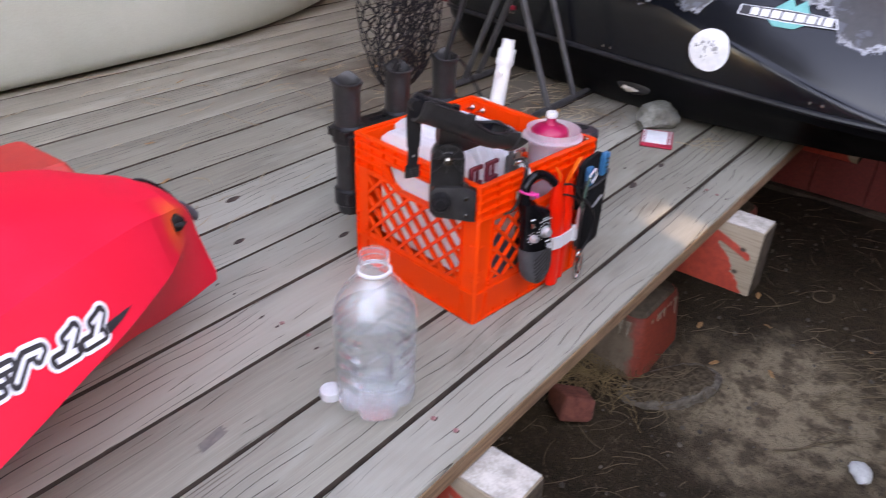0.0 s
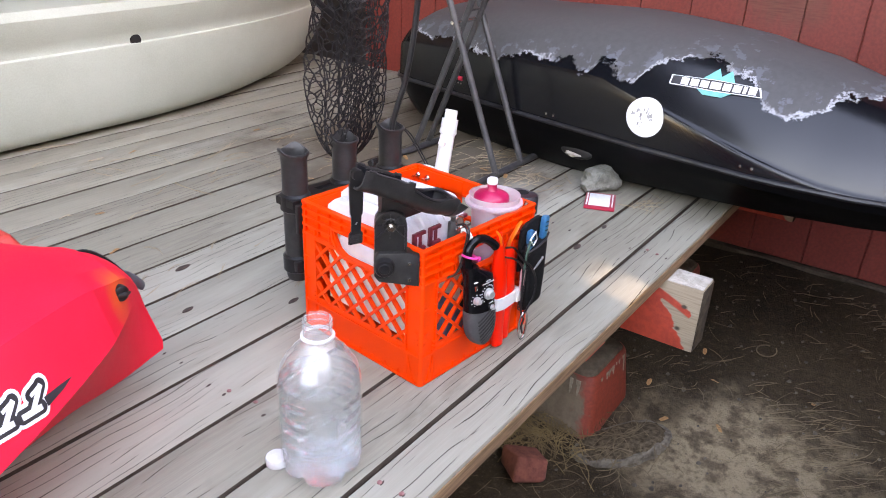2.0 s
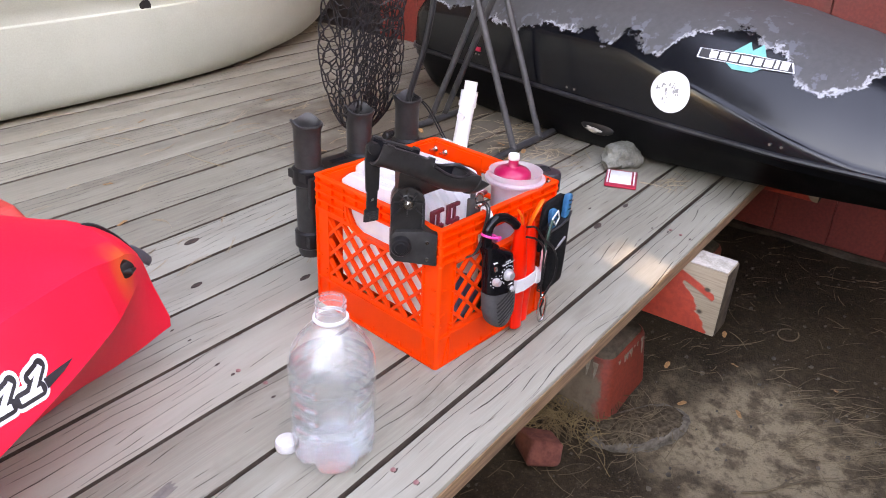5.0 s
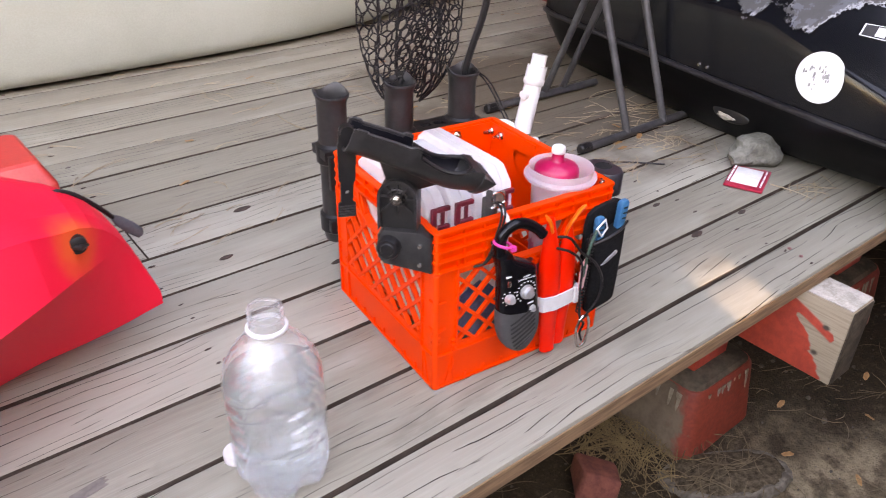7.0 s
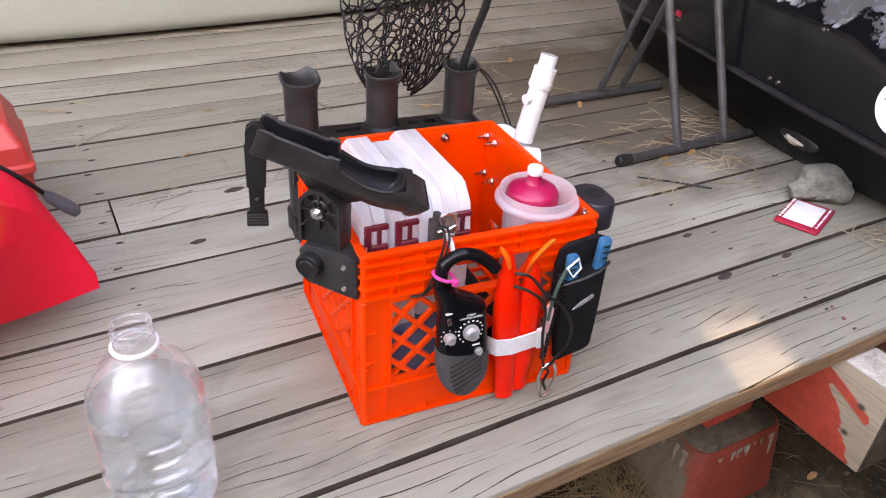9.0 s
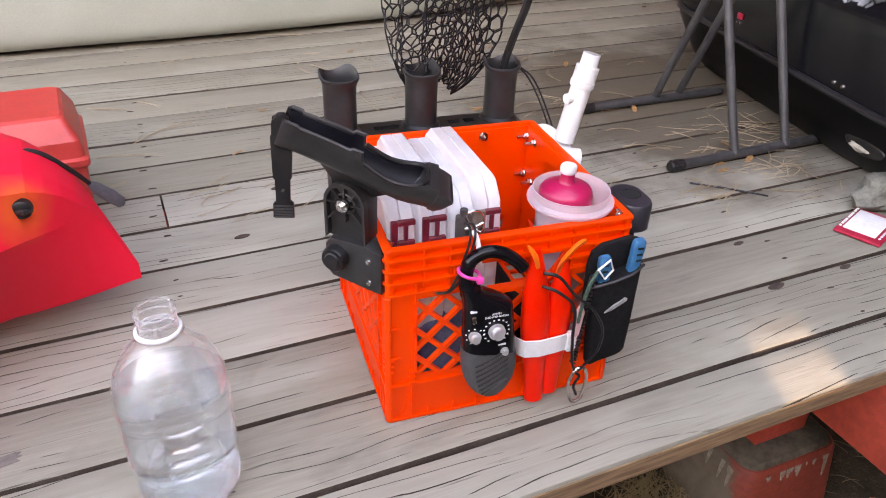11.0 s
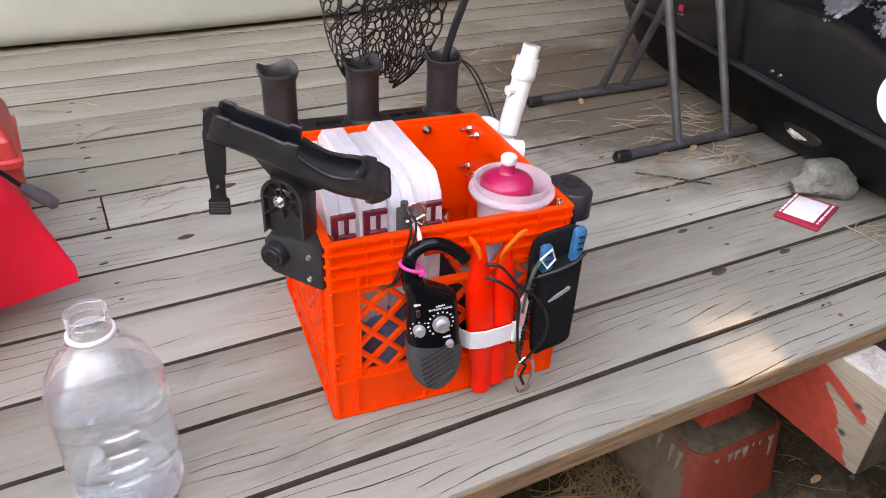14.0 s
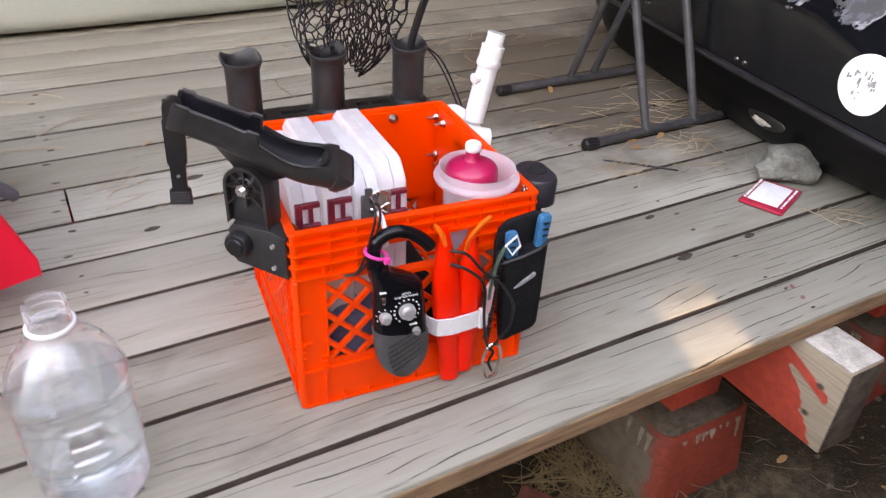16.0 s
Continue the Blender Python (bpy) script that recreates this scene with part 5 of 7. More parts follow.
cup = thing("plastic_cup", "translucent plastic cup with a wide rim, in the crate's corner", "cup", CRATE)
CX, CY = 0.266, 0.060
bm = bmesh.new()
lathe(bm, [(0.035, 0.012), (0.044, 0.262), (0.0455, 0.2725), (0.0555, 0.2768), (0.0575, 0.2800), (0.0570, 0.2830), (0.0500, 0.2850), (0.0510, 0.2960), (0.0496, 0.2960), (0.0480, 0.2840), (0.0440, 0.2730), (0.0425, 0.262), (0.033, 0.014)], 40, (CX, CY))
part("shell", bm, CUP, cup)
flask = thing("water_bottle", "magenta sports bottle with a white spout, in the cup", "bottle", CRATE @ pose(0, 0, -0.005))
bm = bmesh.new()
lathe(bm, [(0.031, 0.02), (0.0335, 0.03), (0.0335, 0.26)], 32, (CX - 0.007, CY + 0.002))
part("body", bm, milky("pale bottle plastic", (0.62, 0.20, 0.30), 0.1, 0.4), flask)
bm = bmesh.new()
lathe(bm, [(0.0335, 0.258), (0.0350, 0.262), (0.0354, 0.293), (0.0345, 0.299), (0.031, 0.3035), (0.021, 0.3080), (0.0120, 0.3105), (0.0095, 0.314), (0.0090, 0.327)], 36, (CX - 0.007, CY + 0.002))
part("cap", bm, PINK, flask, "magenta domed cap")
bm = bmesh.new()
lathe(bm, [(0.0085, 0.3225), (0.0098, 0.3235), (0.0108, 0.3250), (0.0108, 0.3320), (0.0092, 0.3345), (0.0045, 0.3348), (0.0040, 0.3320)], 24, (CX - 0.007, CY + 0.002))
part("spout", bm, WHITE, flask, "white push-pull spout")

# dark things low in the crate
bundle = thing("cloth_bundle", "dark blue cloth bundle low in the crate", "cloth", CRATE)
bm = bmesh.new()
lump(bm, (0.105, 0.055, 0.075), (0.060, 0.035, 0.066), 3.0, 0.35, 3)
part("cloth", bm, NAVY, bundle)
roll = thing("dark_pouch", "black pouch lying in the crate", "pouch", CRATE)
bm = bmesh.new()
box(bm, 0.18, 0.225, 0.03, 0.30, 0.010, 0.12, 0.015, 3)
part("body", bm, NYLON, roll)

# ---- hung on the crate's front ----
radio = thing("shower_radio", "black teardrop radio with chrome knobs, hung by its hook", "radio", CRATE @ pose(0.133, -0.012, 0.055, -4, -3, -4))


def teardrop(z):
    """Half width and half depth of the radio's body at a height."""
    t = min(1.0, max(0.0, z / 0.172))
    w = 0.0350 * math.sqrt(max(0.0, 1 - ((0.30 - t) / 0.30) ** 2)) if t < 0.30 else 0.0350 - 0.0055 * ((t - 0.30) / 0.70) ** 1.5
    return max(w, 0.003), 0.018 * (0.55 + 0.45 * min(1.0, w / 0.03))


def radio_body(z0, z1, grow, n=30, tilt=0.0):
    b = bmesh.new()
    rings = []
    for k in range(n + 1):
        z = z0 + (z1 - z0) * k / n
        w, dp = teardrop(z)
        w, dp = w + grow, dp + grow
        s = max(0.0, min(1.0, (z - 0.136) / 0.034))
        s = s * s * (3 - 2 * s)
        w, cx = w * (1 - s) + 0.0125 * s, -0.0225 * s
        rings.append([(cx + w * abs(math.cos(a)) ** 0.75 * (1 if math.cos(a) > 0 else -1), -0.020 + dp * abs(math.sin(a)) ** 0.75 * (1 if math.sin(a) > 0 else -1), z - tilt * w * math.cos(a) * (k / n) ** 2) for a in [2 * math.pi * i / 28 for i in range(28)]])
    loft(b, rings)
    return b


part("casing", radio_body(0.058, 0.170, 0.0), GLOSS, radio)
grille = part("speaker_grille", radio_body(0.0, 0.072, 0.0012, 26, 0.20), RUBBER, radio, "dark grey slotted speaker cover")
for k in range(7):
    bm = bmesh.new()
    z = 0.012 + k * 0.0078
    w, dp = teardrop(z)
    pts = []
    for i in range(9):
        u = -0.8 + 1.6 * i / 8
        zz = z + 0.028 * (u + 0.8) / 1.6 - 0.006
        w, dp = teardrop(zz)
        c2 = min(1.0, abs(u)) ** (1 / 0.75)
        yy = -0.020 - (dp + 0.0012) * (1 - c2 ** 2) ** 0.375
        pts.append((u * (w + 0.001), yy + 0.0006, zz))
    tube(bm, pts[1:-1], 0.0020, 5)
    part("slot", bm, BLACK, grille)
bm = bmesh.new()
tube(bm, curve([(-0.024, -0.020, 0.158), (-0.027, -0.020, 0.182), (-0.020, -0.020, 0.203), (-0.002, -0.020, 0.212), (0.018, -0.020, 0.208), (0.035, -0.022, 0.196), (0.045, -0.024, 0.184)], 6), [0.011, 0.0105, 0.010, 0.010, 0.0095, 0.009, 0.009, 0.0088, 0.0085, 0.0085, 0.0085, 0.0085] + [0.0082] * 25, 12)
part("hook", bm, GLOSS, radio)


def radio_face_y(x, z):
    w, dp = teardrop(z)
    c2 = min(0.98, abs(x) / w) ** (1 / 0.75)
    return -0.020 - dp * (1 - c2 ** 2) ** 0.375


for x, z, r, dp in ((0.006, 0.108, 0.0095, 0.011), (-0.0215, 0.103, 0.0068, 0.009), (0.0165, 0.075, 0.0048, 0.006)):
    bm = bmesh.new()
    y0 = radio_face_y(x, z)
    tube(bm, [(x, y0 + 0.002, z), (x, y0 - dp * 0.35, z), (x, y0 - dp * 0.4, z), (x, y0 - dp, z)], [r * 1.15, r * 1.15, r * 0.85, r * 0.75], 20)
    part("knob", bm, CHROME, radio, "chrome control knob")
bm = bmesh.new()
for k in range(14):
    a = radians(-50 + 280 * k / 13)
    x, z = 0.006 + 0.0165 * math.cos(a), 0.108 + 0.0165 * math.sin(a)
    if abs(x) < 0.028:
        y0 = radio_face_y(x, z)
        box(bm, x - 0.0011, x + 0.0011, y0 - 0.0006, y0 + 0.001, z - 0.0008, z + 0.0008)
for k in range(7):
    a = radians(20 + 220 * k / 6)
    x, z = -0.0205 + 0.0115 * math.cos(a), 0.103 + 0.0115 * math.sin(a)
    y0 = radio_face_y(max(-0.028, x), z)
    box(bm, x - 0.0008, x + 0.0008, y0 - 0.0006, y0 + 0.001, z - 0.0006, z + 0.0006)
for x0, x1, z in ((0.008, 0.018, 0.0865), (-0.026, -0.018, 0.140)):
    y0 = min(radio_face_y(x0, z), radio_face_y(x1, z))
    box(bm, x0, x1, y0 - 0.0005, y0 + 0.002, z - 0.0010, z + 0.0010)
part("dial_marks", bm, DECAL_WHITE, radio, "white printed dial marks")["kind"] = "stuff"
txt = bpy.data.curves.new("radio_text", "FONT")
txt.body, txt.size, txt.extrude, txt.align_x = "AM/FM\nSHOWER RADIO", 0.0040, 0.0002, "CENTER"
txt_ob = new("lettering", txt)
dg = bpy.context.evaluated_depsgraph_get()
me = bpy.data.meshes.new_from_object(txt_ob.evaluated_get(dg))
bpy.data.objects.remove(txt_ob)
me.materials.append(DECAL_WHITE)
lettering = new("lettering", me)
lettering.parent = radio
lettering.matrix_local = pose(0.006, radio_face_y(0.006, 0.132) - 0.0016, 0.1335, 90, 0, 0)
lettering["label"] = "small white lettering"
bm = bmesh.new()
box(bm, -0.024, -0.019, radio_face_y(-0.022, 0.128) - 0.002, radio_face_y(-0.022, 0.128) + 0.003, 0.123, 0.133, 0.001)
part("switch", bm, STEEL, radio, "small silver switch")

tie = thing("cable_tie", "white plastic cable tie over the crate's rim", "cable tie", CRATE)
bm = bmesh.new()
loopz = [(0.112, 0.012, 0.262), (0.112, 0.013, 0.279), (0.112, 0.004, 0.283), (0.112, -0.006, 0.279), (0.113, -0.011, 0.268), (0.113, -0.014, 0.258), (0.113, -0.016, 0.250)]
tube(bm, curve(loopz, 5), 0.0033, 8, True, 0.4)
part("loop", bm, WHITE, tie)
tie2 = thing("cable_tie", "pink cable tie round the radio's hook", "cable tie", CRATE)
bm = bmesh.new()
cr = [(0.0985 + 0.0130 * math.cos(a), -0.020 + 0.0130 * math.sin(a), 0.244 - 0.004 * math.cos(a)) for a in [2 * math.pi * k / 20 for k in range(20)]]
tube(bm, cr + cr[:1], 0.0022, 8, True)
box(bm, 0.104, 0.112, -0.036, -0.030, 0.236, 0.244, 0.001)
part("loop", bm, HOT_PINK, tie2)

grip = thing("fish_gripper", "bright orange plastic gripper strapped to the crate's front", "gripper", CRATE)
for x0, z0, z1, w, lean, yy in ((0.207, 0.012, 0.262, 0.0185, -0.020, -0.017), (0.229, 0.018, 0.236, 0.0185, 0.000, -0.013)):
    bm = bmesh.new()
    n = 16
    rings = []
    for k in range(n + 1):
        t = k / n
        z = z0 + (z1 - z0) * t
        ww = w * (0.75 + 0.25 * math.sin(math.pi * min(1.0, t * 2.2) / 2)) * (1 - 0.70 * max(0.0, (t - 0.7) / 0.3) ** 1.5) * (1 - 0.10 * math.sin(t * 9))
        xx = x0 + lean * t
        rings.append([(xx + ww * math.cos(a), yy + 0.012 * (ww / w) * math.sin(a), z) for a in [2 * math.pi * i / 16 for i in range(16)]])
    loft(bm, rings)
    part("handle", bm, NEON, grip)
bm = bmesh.new()
loopz = [(0.222, -0.014, 0.222), (0.222, -0.019, 0.238), (0.229, -0.022, 0.252), (0.239, -0.021, 0.261), (0.249, -0.018, 0.264)]
tube(bm, curve(loopz, 5), 0.0072, 10, True, 0.42)
part("finger_loop", bm, AMBER, grip, "amber finger loop")
bm = bmesh.new()
tube(bm, curve([(0.189, -0.021, 0.238), (0.182, -0.023, 0.256), (0.173, -0.020, 0.270)], 5), [0.0045] * 6 + [0.0040] * 3 + [0.003, 0.002], 8, True, 0.6)
part("tip", bm, AMBER, grip, "amber tip")
bm = bmesh.new()
rings = []
for k, (x, yy) in enumerate(((0.168, -0.004), (0.170, -0.020), (0.178, -0.030), (0.198, -0.0335), (0.222, -0.031), (0.240, -0.028), (0.254, -0.020), (0.257, -0.004))):
    rings.append([(x, yy - 0.0015, 0.104 - 0.004 * k / 7), (x, yy + 0.0015, 0.104 - 0.004 * k / 7), (x, yy + 0.0015, 0.130 - 0.004 * k / 7), (x, yy - 0.0015, 0.130 - 0.004 * k / 7)])
loft(bm, rings)
box(bm, 0.239, 0.252, -0.034, -0.026, 0.100, 0.131, 0.0015)
part("strap", bm, WHITE, grip, "white strap with a square buckle")

pouch = thing("tool_pouch", "black neoprene pouch with blue-handled pliers", "pouch", CRATE @ pose(0.302, -0.020, 0.0, 0, 0, 0))
bm = bmesh.new()
rings = []
for z, hw, dp, xo in ((0.070, 0.024, 0.008, 0.004), (0.074, 0.028, 0.011, 0.004), (0.12, 0.030, 0.014, 0.002), (0.17, 0.032, 0.0145, 0.0), (0.208, 0.0345, 0.0145, -0.002), (0.2095, 0.0345, 0.0145, -0.002)):
    rings.append([(xo + hw * abs(math.cos(a)) ** 0.5 * (1 if math.cos(a) > 0 else -1), dp * abs(math.sin(a)) ** 0.6 * (1 if math.sin(a) > 0 else -1), z + 0.010 * (math.cos(a))) for a in [2 * math.pi * i / 28 for i in range(28)]])
loft(bm, rings)
part("pocket", bm, NYLON, pouch)
bm = bmesh.new()
slab(bm, [(-0.036, 0.15), (0.034, 0.15), (0.038, 0.235), (0.034, 0.250), (0.020, 0.256), (-0.020, 0.250), (-0.034, 0.240), (-0.038, 0.22)], 0.006, 0.014, None, 0.002)
part("back_flap", bm, NYLON, pouch)
bm = bmesh.new()
tube(bm, [(-0.036, -0.010, 0.198), (-0.010, -0.0165, 0.207), (0.014, -0.0165, 0.214), (0.034, -0.009, 0.221)], 0.0022, 6)
part("binding", bm, BLACK, pouch)
bm = bmesh.new()
fish = [(-0.017, 0.158), (-0.012, 0.163), (-0.004, 0.169), (0.004, 0.173), (0.010, 0.178), (0.014, 0.176), (0.013, 0.172), (0.008, 0.169), (0.001, 0.165), (-0.008, 0.160)]
slab(bm, fish, -0.0165, -0.0148)
part("print", bm, DECAL_GREY, pouch, "pale worn fish-shaped print")
pliers = thing("pliers", "fishing pliers with bright blue handles, in the pouch", "pliers", CRATE @ pose(0.302, -0.020, 0.0, 0, 0, 0))
for x0, xt, zt in ((-0.018, -0.022, 0.240), (0.018, 0.024, 0.258)):
    bm = bmesh.new()
    rings = []
    for z, w, dp, k in ((0.10, 0.005, 0.004, 0.0), (0.18, 0.0065, 0.005, 0.1), (zt - 0.045, 0.0072, 0.0055, 0.4), (zt - 0.012, 0.0082, 0.006, 0.9), (zt - 0.003, 0.0078, 0.0055, 1.0), (zt, 0.0058, 0.004, 1.0)):
        cx = x0 + (xt - x0) * k
        rings.append([(cx + px, -0.004 + py, z) for px, py in rounded(-w, w, -dp, dp, min(w, dp) * 0.45, 2)])
    loft(bm, rings)
    hd = part("handle", bm, BLUE, pliers, "blue grip")
    bm = bmesh.new()
    for k in range(3):
        box(bm, xt - 0.0045, xt + 0.0035, -0.0108, -0.0085, zt - 0.030 + k * 0.009, zt - 0.0275 + k * 0.009)
    part("grip_slot", bm, BLACK, hd)
bm = bmesh.new()
tube(bm, [(-0.034, -0.012, 0.226), (-0.020, -0.014, 0.240), (-0.014, -0.014, 0.224), (-0.024, -0.014, 0.212), (-0.034, -0.012, 0.226)], 0.0016, 6)
part("clip", bm, WHITE, pliers, "white wire clip")

lanyard = thing("lanyard", "black coiled lanyard and cord with a steel snap hook", "lanyard", CRATE)
bm = bmesh.new()
coil = [(0.262 - 0.010 * t + 0.0038 * math.cos(t * 150), -0.032 + 0.0038 * math.sin(t * 150), 0.218 - 0.140 * t) for t in [k / 230 for k in range(231)]]
tube(bm, coil, 0.0013, 5)
part("coil", bm, BLACK, lanyard, "coiled black plastic cord")
bm = bmesh.new()
tube(bm, curve([(0.266, -0.034, 0.226), (0.256, -0.036, 0.205), (0.250, -0.036, 0.175), (0.248, -0.036, 0.150)], 6), 0.0026, 6)
part("braid", bm, GRASS_GREEN, lanyard, "dark green braided cord")
bm = bmesh.new()
tube(bm, curve([(0.192, -0.030, 0.234), (0.212, -0.036, 0.228), (0.236, -0.040, 0.198), (0.262, -0.044, 0.175), (0.280, -0.046, 0.140), (0.278, -0.046, 0.105), (0.265, -0.042, 0.080), (0.258, -0.038, 0.066)], 6), 0.0021, 6)
tube(bm, curve([(0.193, -0.030, 0.214), (0.214, -0.038, 0.205), (0.236, -0.042, 0.180), (0.240, -0.042, 0.130), (0.246, -0.040, 0.090), (0.254, -0.038, 0.066), (0.262, -0.038, 0.056), (0.256, -0.038, 0.040), (0.262, -0.038, 0.022)], 6), 0.0021, 6)
part("cord", bm, BLACK, lanyard, "thick black cord")
bm = bmesh.new()
hookp = [(0.252, -0.038, 0.066), (0.247, -0.038, 0.045), (0.253, -0.038, 0.016), (0.262, -0.038, 0.010), (0.270, -0.038, 0.018), (0.274, -0.038, 0.050), (0.268, -0.038, 0.068), (0.258, -0.038, 0.071), (0.252, -0.038, 0.066)]
tube(bm, curve(hookp, 5), 0.0024, 8)
part("snap_hook", bm, STEEL, lanyard, "steel carabiner hook")
bm = bmesh.new()
slab(bm, [(0.243, 0.125), (0.252, 0.128), (0.256, 0.165), (0.250, 0.180), (0.243, 0.168)], -0.036, -0.033)
part("tag", bm, surface("pale pink tag", (0.55, 0.30, 0.30), (0.68, 0.42, 0.40), 50, 0.5, 0.08, 0.1), lanyard, "small pale tag")


# ---- boats and boxes ----
def hull_rings(stations, samples):
    """Smooth cross-sections between stations of (distance, keel z, pairs of half width and height, crown z)."""
    keys = [s[0] for s in stations]
    flat = [[s[1]] + [v for p in s[2] for v in p] + [s[3]] for s in stations]

    def at(a):
        i = max(k for k in range(len(keys)) if keys[k] <= a + 1e-9)
        i = min(i, len(keys) - 2)
        t = (a - keys[i]) / (keys[i + 1] - keys[i])
        g = lambda k: flat[max(0, min(len(flat) - 1, k))]
        out = []
        for j in range(len(flat[0])):
            p1, p2 = g(i)[j], g(i + 1)[j]
            h = keys[i + 1] - keys[i]
            m1 = (g(i + 1)[j] - g(i - 1)[j]) / max(1e-6, keys[min(i + 1, len(keys) - 1)] - keys[max(i - 1, 0)]) * h
            m2 = (g(i + 2)[j] - g(i)[j]) / max(1e-6, keys[min(i + 2, len(keys) - 1)] - keys[i]) * h
            out.append((2 * t**3 - 3 * t**2 + 1) * p1 + (t**3 - 2 * t**2 + t) * m1 + (-2 * t**3 + 3 * t**2) * p2 + (t**3 - t**2) * m2)
        return out

    return [(a, at(a)) for a in samples]


def hull_mesh(stations, samples, fine=3):
    b = bmesh.new()
    rings = []
    for a, f in hull_rings(stations, samples):
        half = [(0.0, f[0])] + [(max(0.0008, f[i]), f[i + 1]) for i in range(1, len(f) - 1, 2)] + [(0.0, f[-1])]
        pts = [Vector((q, z, 0)) for q, z in half]
        sm = curve(pts, fine)
        left = [(a, max(p.x, 0.0), p.y) for p in sm]
        right = [(a, -q, z) for _, q, z in left[1:-1]][::-1]
        rings.append(left + right)
    loft(b, rings)
    return b


def spread(lo, hi, n, power=1.0):
    return [lo + (hi - lo) * (k / n) ** power for k in range(n + 1)]


# red kayak: its frame runs from the bow backwards along -x
RED_M = Matrix(((-1.0, 0.04, 0, -0.263), (-0.04, -1.0, 0, 0.378), (0, 0, 1, 0.001), (0, 0, 0, 1)))
red_st = [
    (0.0, 0.068, ((0.003, 0.069), (0.004, 0.082), (0.004, 0.088), (0.003, 0.091), (0.002, 0.093)), 0.095),
    (0.03, 0.066, ((0.009, 0.068), (0.013, 0.168), (0.012, 0.176), (0.008, 0.180), (0.005, 0.183)), 0.185),
    (0.06, 0.063, ((0.016, 0.067), (0.036, 0.204), (0.044, 0.236), (0.032, 0.247), (0.018, 0.252)), 0.254),
    (0.10, 0.060, ((0.026, 0.068), (0.080, 0.218), (0.078, 0.277), (0.050, 0.288), (0.026, 0.292)), 0.294),
    (0.14, 0.053, ((0.031, 0.067), (0.125, 0.231), (0.104, 0.292), (0.064, 0.302), (0.032, 0.305)), 0.306),
    (0.20, 0.041, ((0.036, 0.066), (0.180, 0.240), (0.135, 0.311), (0.085, 0.317), (0.042, 0.318)), 0.319),
    (0.35, 0.018, ((0.060, 0.050), (0.250, 0.224), (0.190, 0.318), (0.118, 0.326), (0.068, 0.339)), 0.342),
    (0.60, 0.004, ((0.100, 0.034), (0.325, 0.190), (0.255, 0.302), (0.178, 0.328), (0.108, 0.344)), 0.348),
    (1.00, 0.000, ((0.140, 0.028), (0.370, 0.165), (0.325, 0.295), (0.262, 0.331), (0.150, 0.331)), 0.322),
    (1.60, 0.000, ((0.160, 0.022), (0.390, 0.150), (0.355, 0.292), (0.296, 0.330), (0.180, 0.310)), 0.285),
    (2.40, 0.010, ((0.160, 0.020), (0.300, 0.120), (0.275, 0.290), (0.226, 0.322), (0.130, 0.315)), 0.300),
    (3.00, 0.060, ((0.020, 0.062), (0.030, 0.160), (0.040, 0.240), (0.030, 0.255), (0.020, 0.262)), 0.270),
]
red = thing("red_kayak", "red moulded plastic kayak with white and black side graphics", "kayak", RED_M)
part("hull", hull_mesh(red_st, spread(0, 3.0, 70, 1.6), 1), KAYAK_RED, red, sharp=9)


def red_side(a, z):
    """Near side of the red kayak: half width at distance a and height z."""
    f = hull_rings(red_st, [a])[0][1]
    half = [(0.0, f[0])] + [(f[i], f[i + 1]) for i in range(1, len(f) - 1, 2)]
    sm = [Vector((q, zz, 0)) for q, zz in half]
    best = min(sm, key=lambda p: abs(p.y - z))
    for p, r in zip(sm, sm[1:]):
        if (p.y - z) * (r.y - z) <= 0 and abs(r.y - p.y) > 1e-9:
            return p.x + (r.x - p.x) * (z - p.y) / (r.y - p.y)
    return best.x


def side_decal(bm, outline, surf, lift):
    """A thin sticker following a hull's side, from an outline of (distance, height) pairs."""
    cx = sum(p[0] for p in outline) / len(outline)
    cz = sum(p[1] for p in outline) / len(outline)
    rings_d = []
    for k in (1.0, 0.66, 0.33):
        rings_d.append([(cx + (a - cx) * k, cz + (z - cz) * k) for a, z in outline])
    vs = [[bm.verts.new((a, surf(a, z) + lift, z)) for a, z in r] for r in rings_d]
    for r0, r1 in zip(vs, vs[1:]):
        bridge(bm, r0, r1)
    c = bm.verts.new((cx, surf(cx, cz) + lift, cz))
    for i in range(len(vs[-1])):
        bm.faces.new((vs[-1][i], vs[-1][(i + 1) % len(vs[-1])], c))


def bars(bm, shapes, surf, lift):
    for s in shapes:
        side_decal(bm, s, surf, lift)


# side graphics: pale outlined shapes with dark cores
def line_at(a):
    """Foot and head of the graphic at a distance from the bow."""
    return 0.247 + 0.09 * (a - 0.32), 0.266 + 0.08 * (a - 0.32)


def glyph(strokes, a0, width):
    """Short slanting strokes, in a unit square that follows the graphic's line."""
    out = []
    for (u0, v0), (u1, v1), th in strokes:
        q = []
        for u, v in ((u0, v0), (u1, v1)):
            a = a0 + width * (1 - u)
            f, h = line_at(a)
            q.append((a - 0.024 * v + 0.012, f + (h - f) * v))
        (aa, za), (ab, zb) = q
        d = Vector((ab - aa, zb - za)).normalized()
        out.append((aa, za, ab, zb, d, th))
    return out


def stroke_outline(st, grow):
    aa, za, ab, zb, d, th = st
    n2, e = Vector((-d.y, d.x)) * (th + grow), d * (grow + th * 0.4)
    return [(aa - e.x + n2.x, za - e.y + n2.y), (aa - e.x - n2.x, za - e.y - n2.y), ((aa + ab) / 2 - n2.x, (za + zb) / 2 - n2.y), (ab + e.x - n2.x, zb + e.y - n2.y), (ab + e.x + n2.x, zb + e.y + n2.y), ((aa + ab) / 2 + n2.x, (za + zb) / 2 + n2.y)]


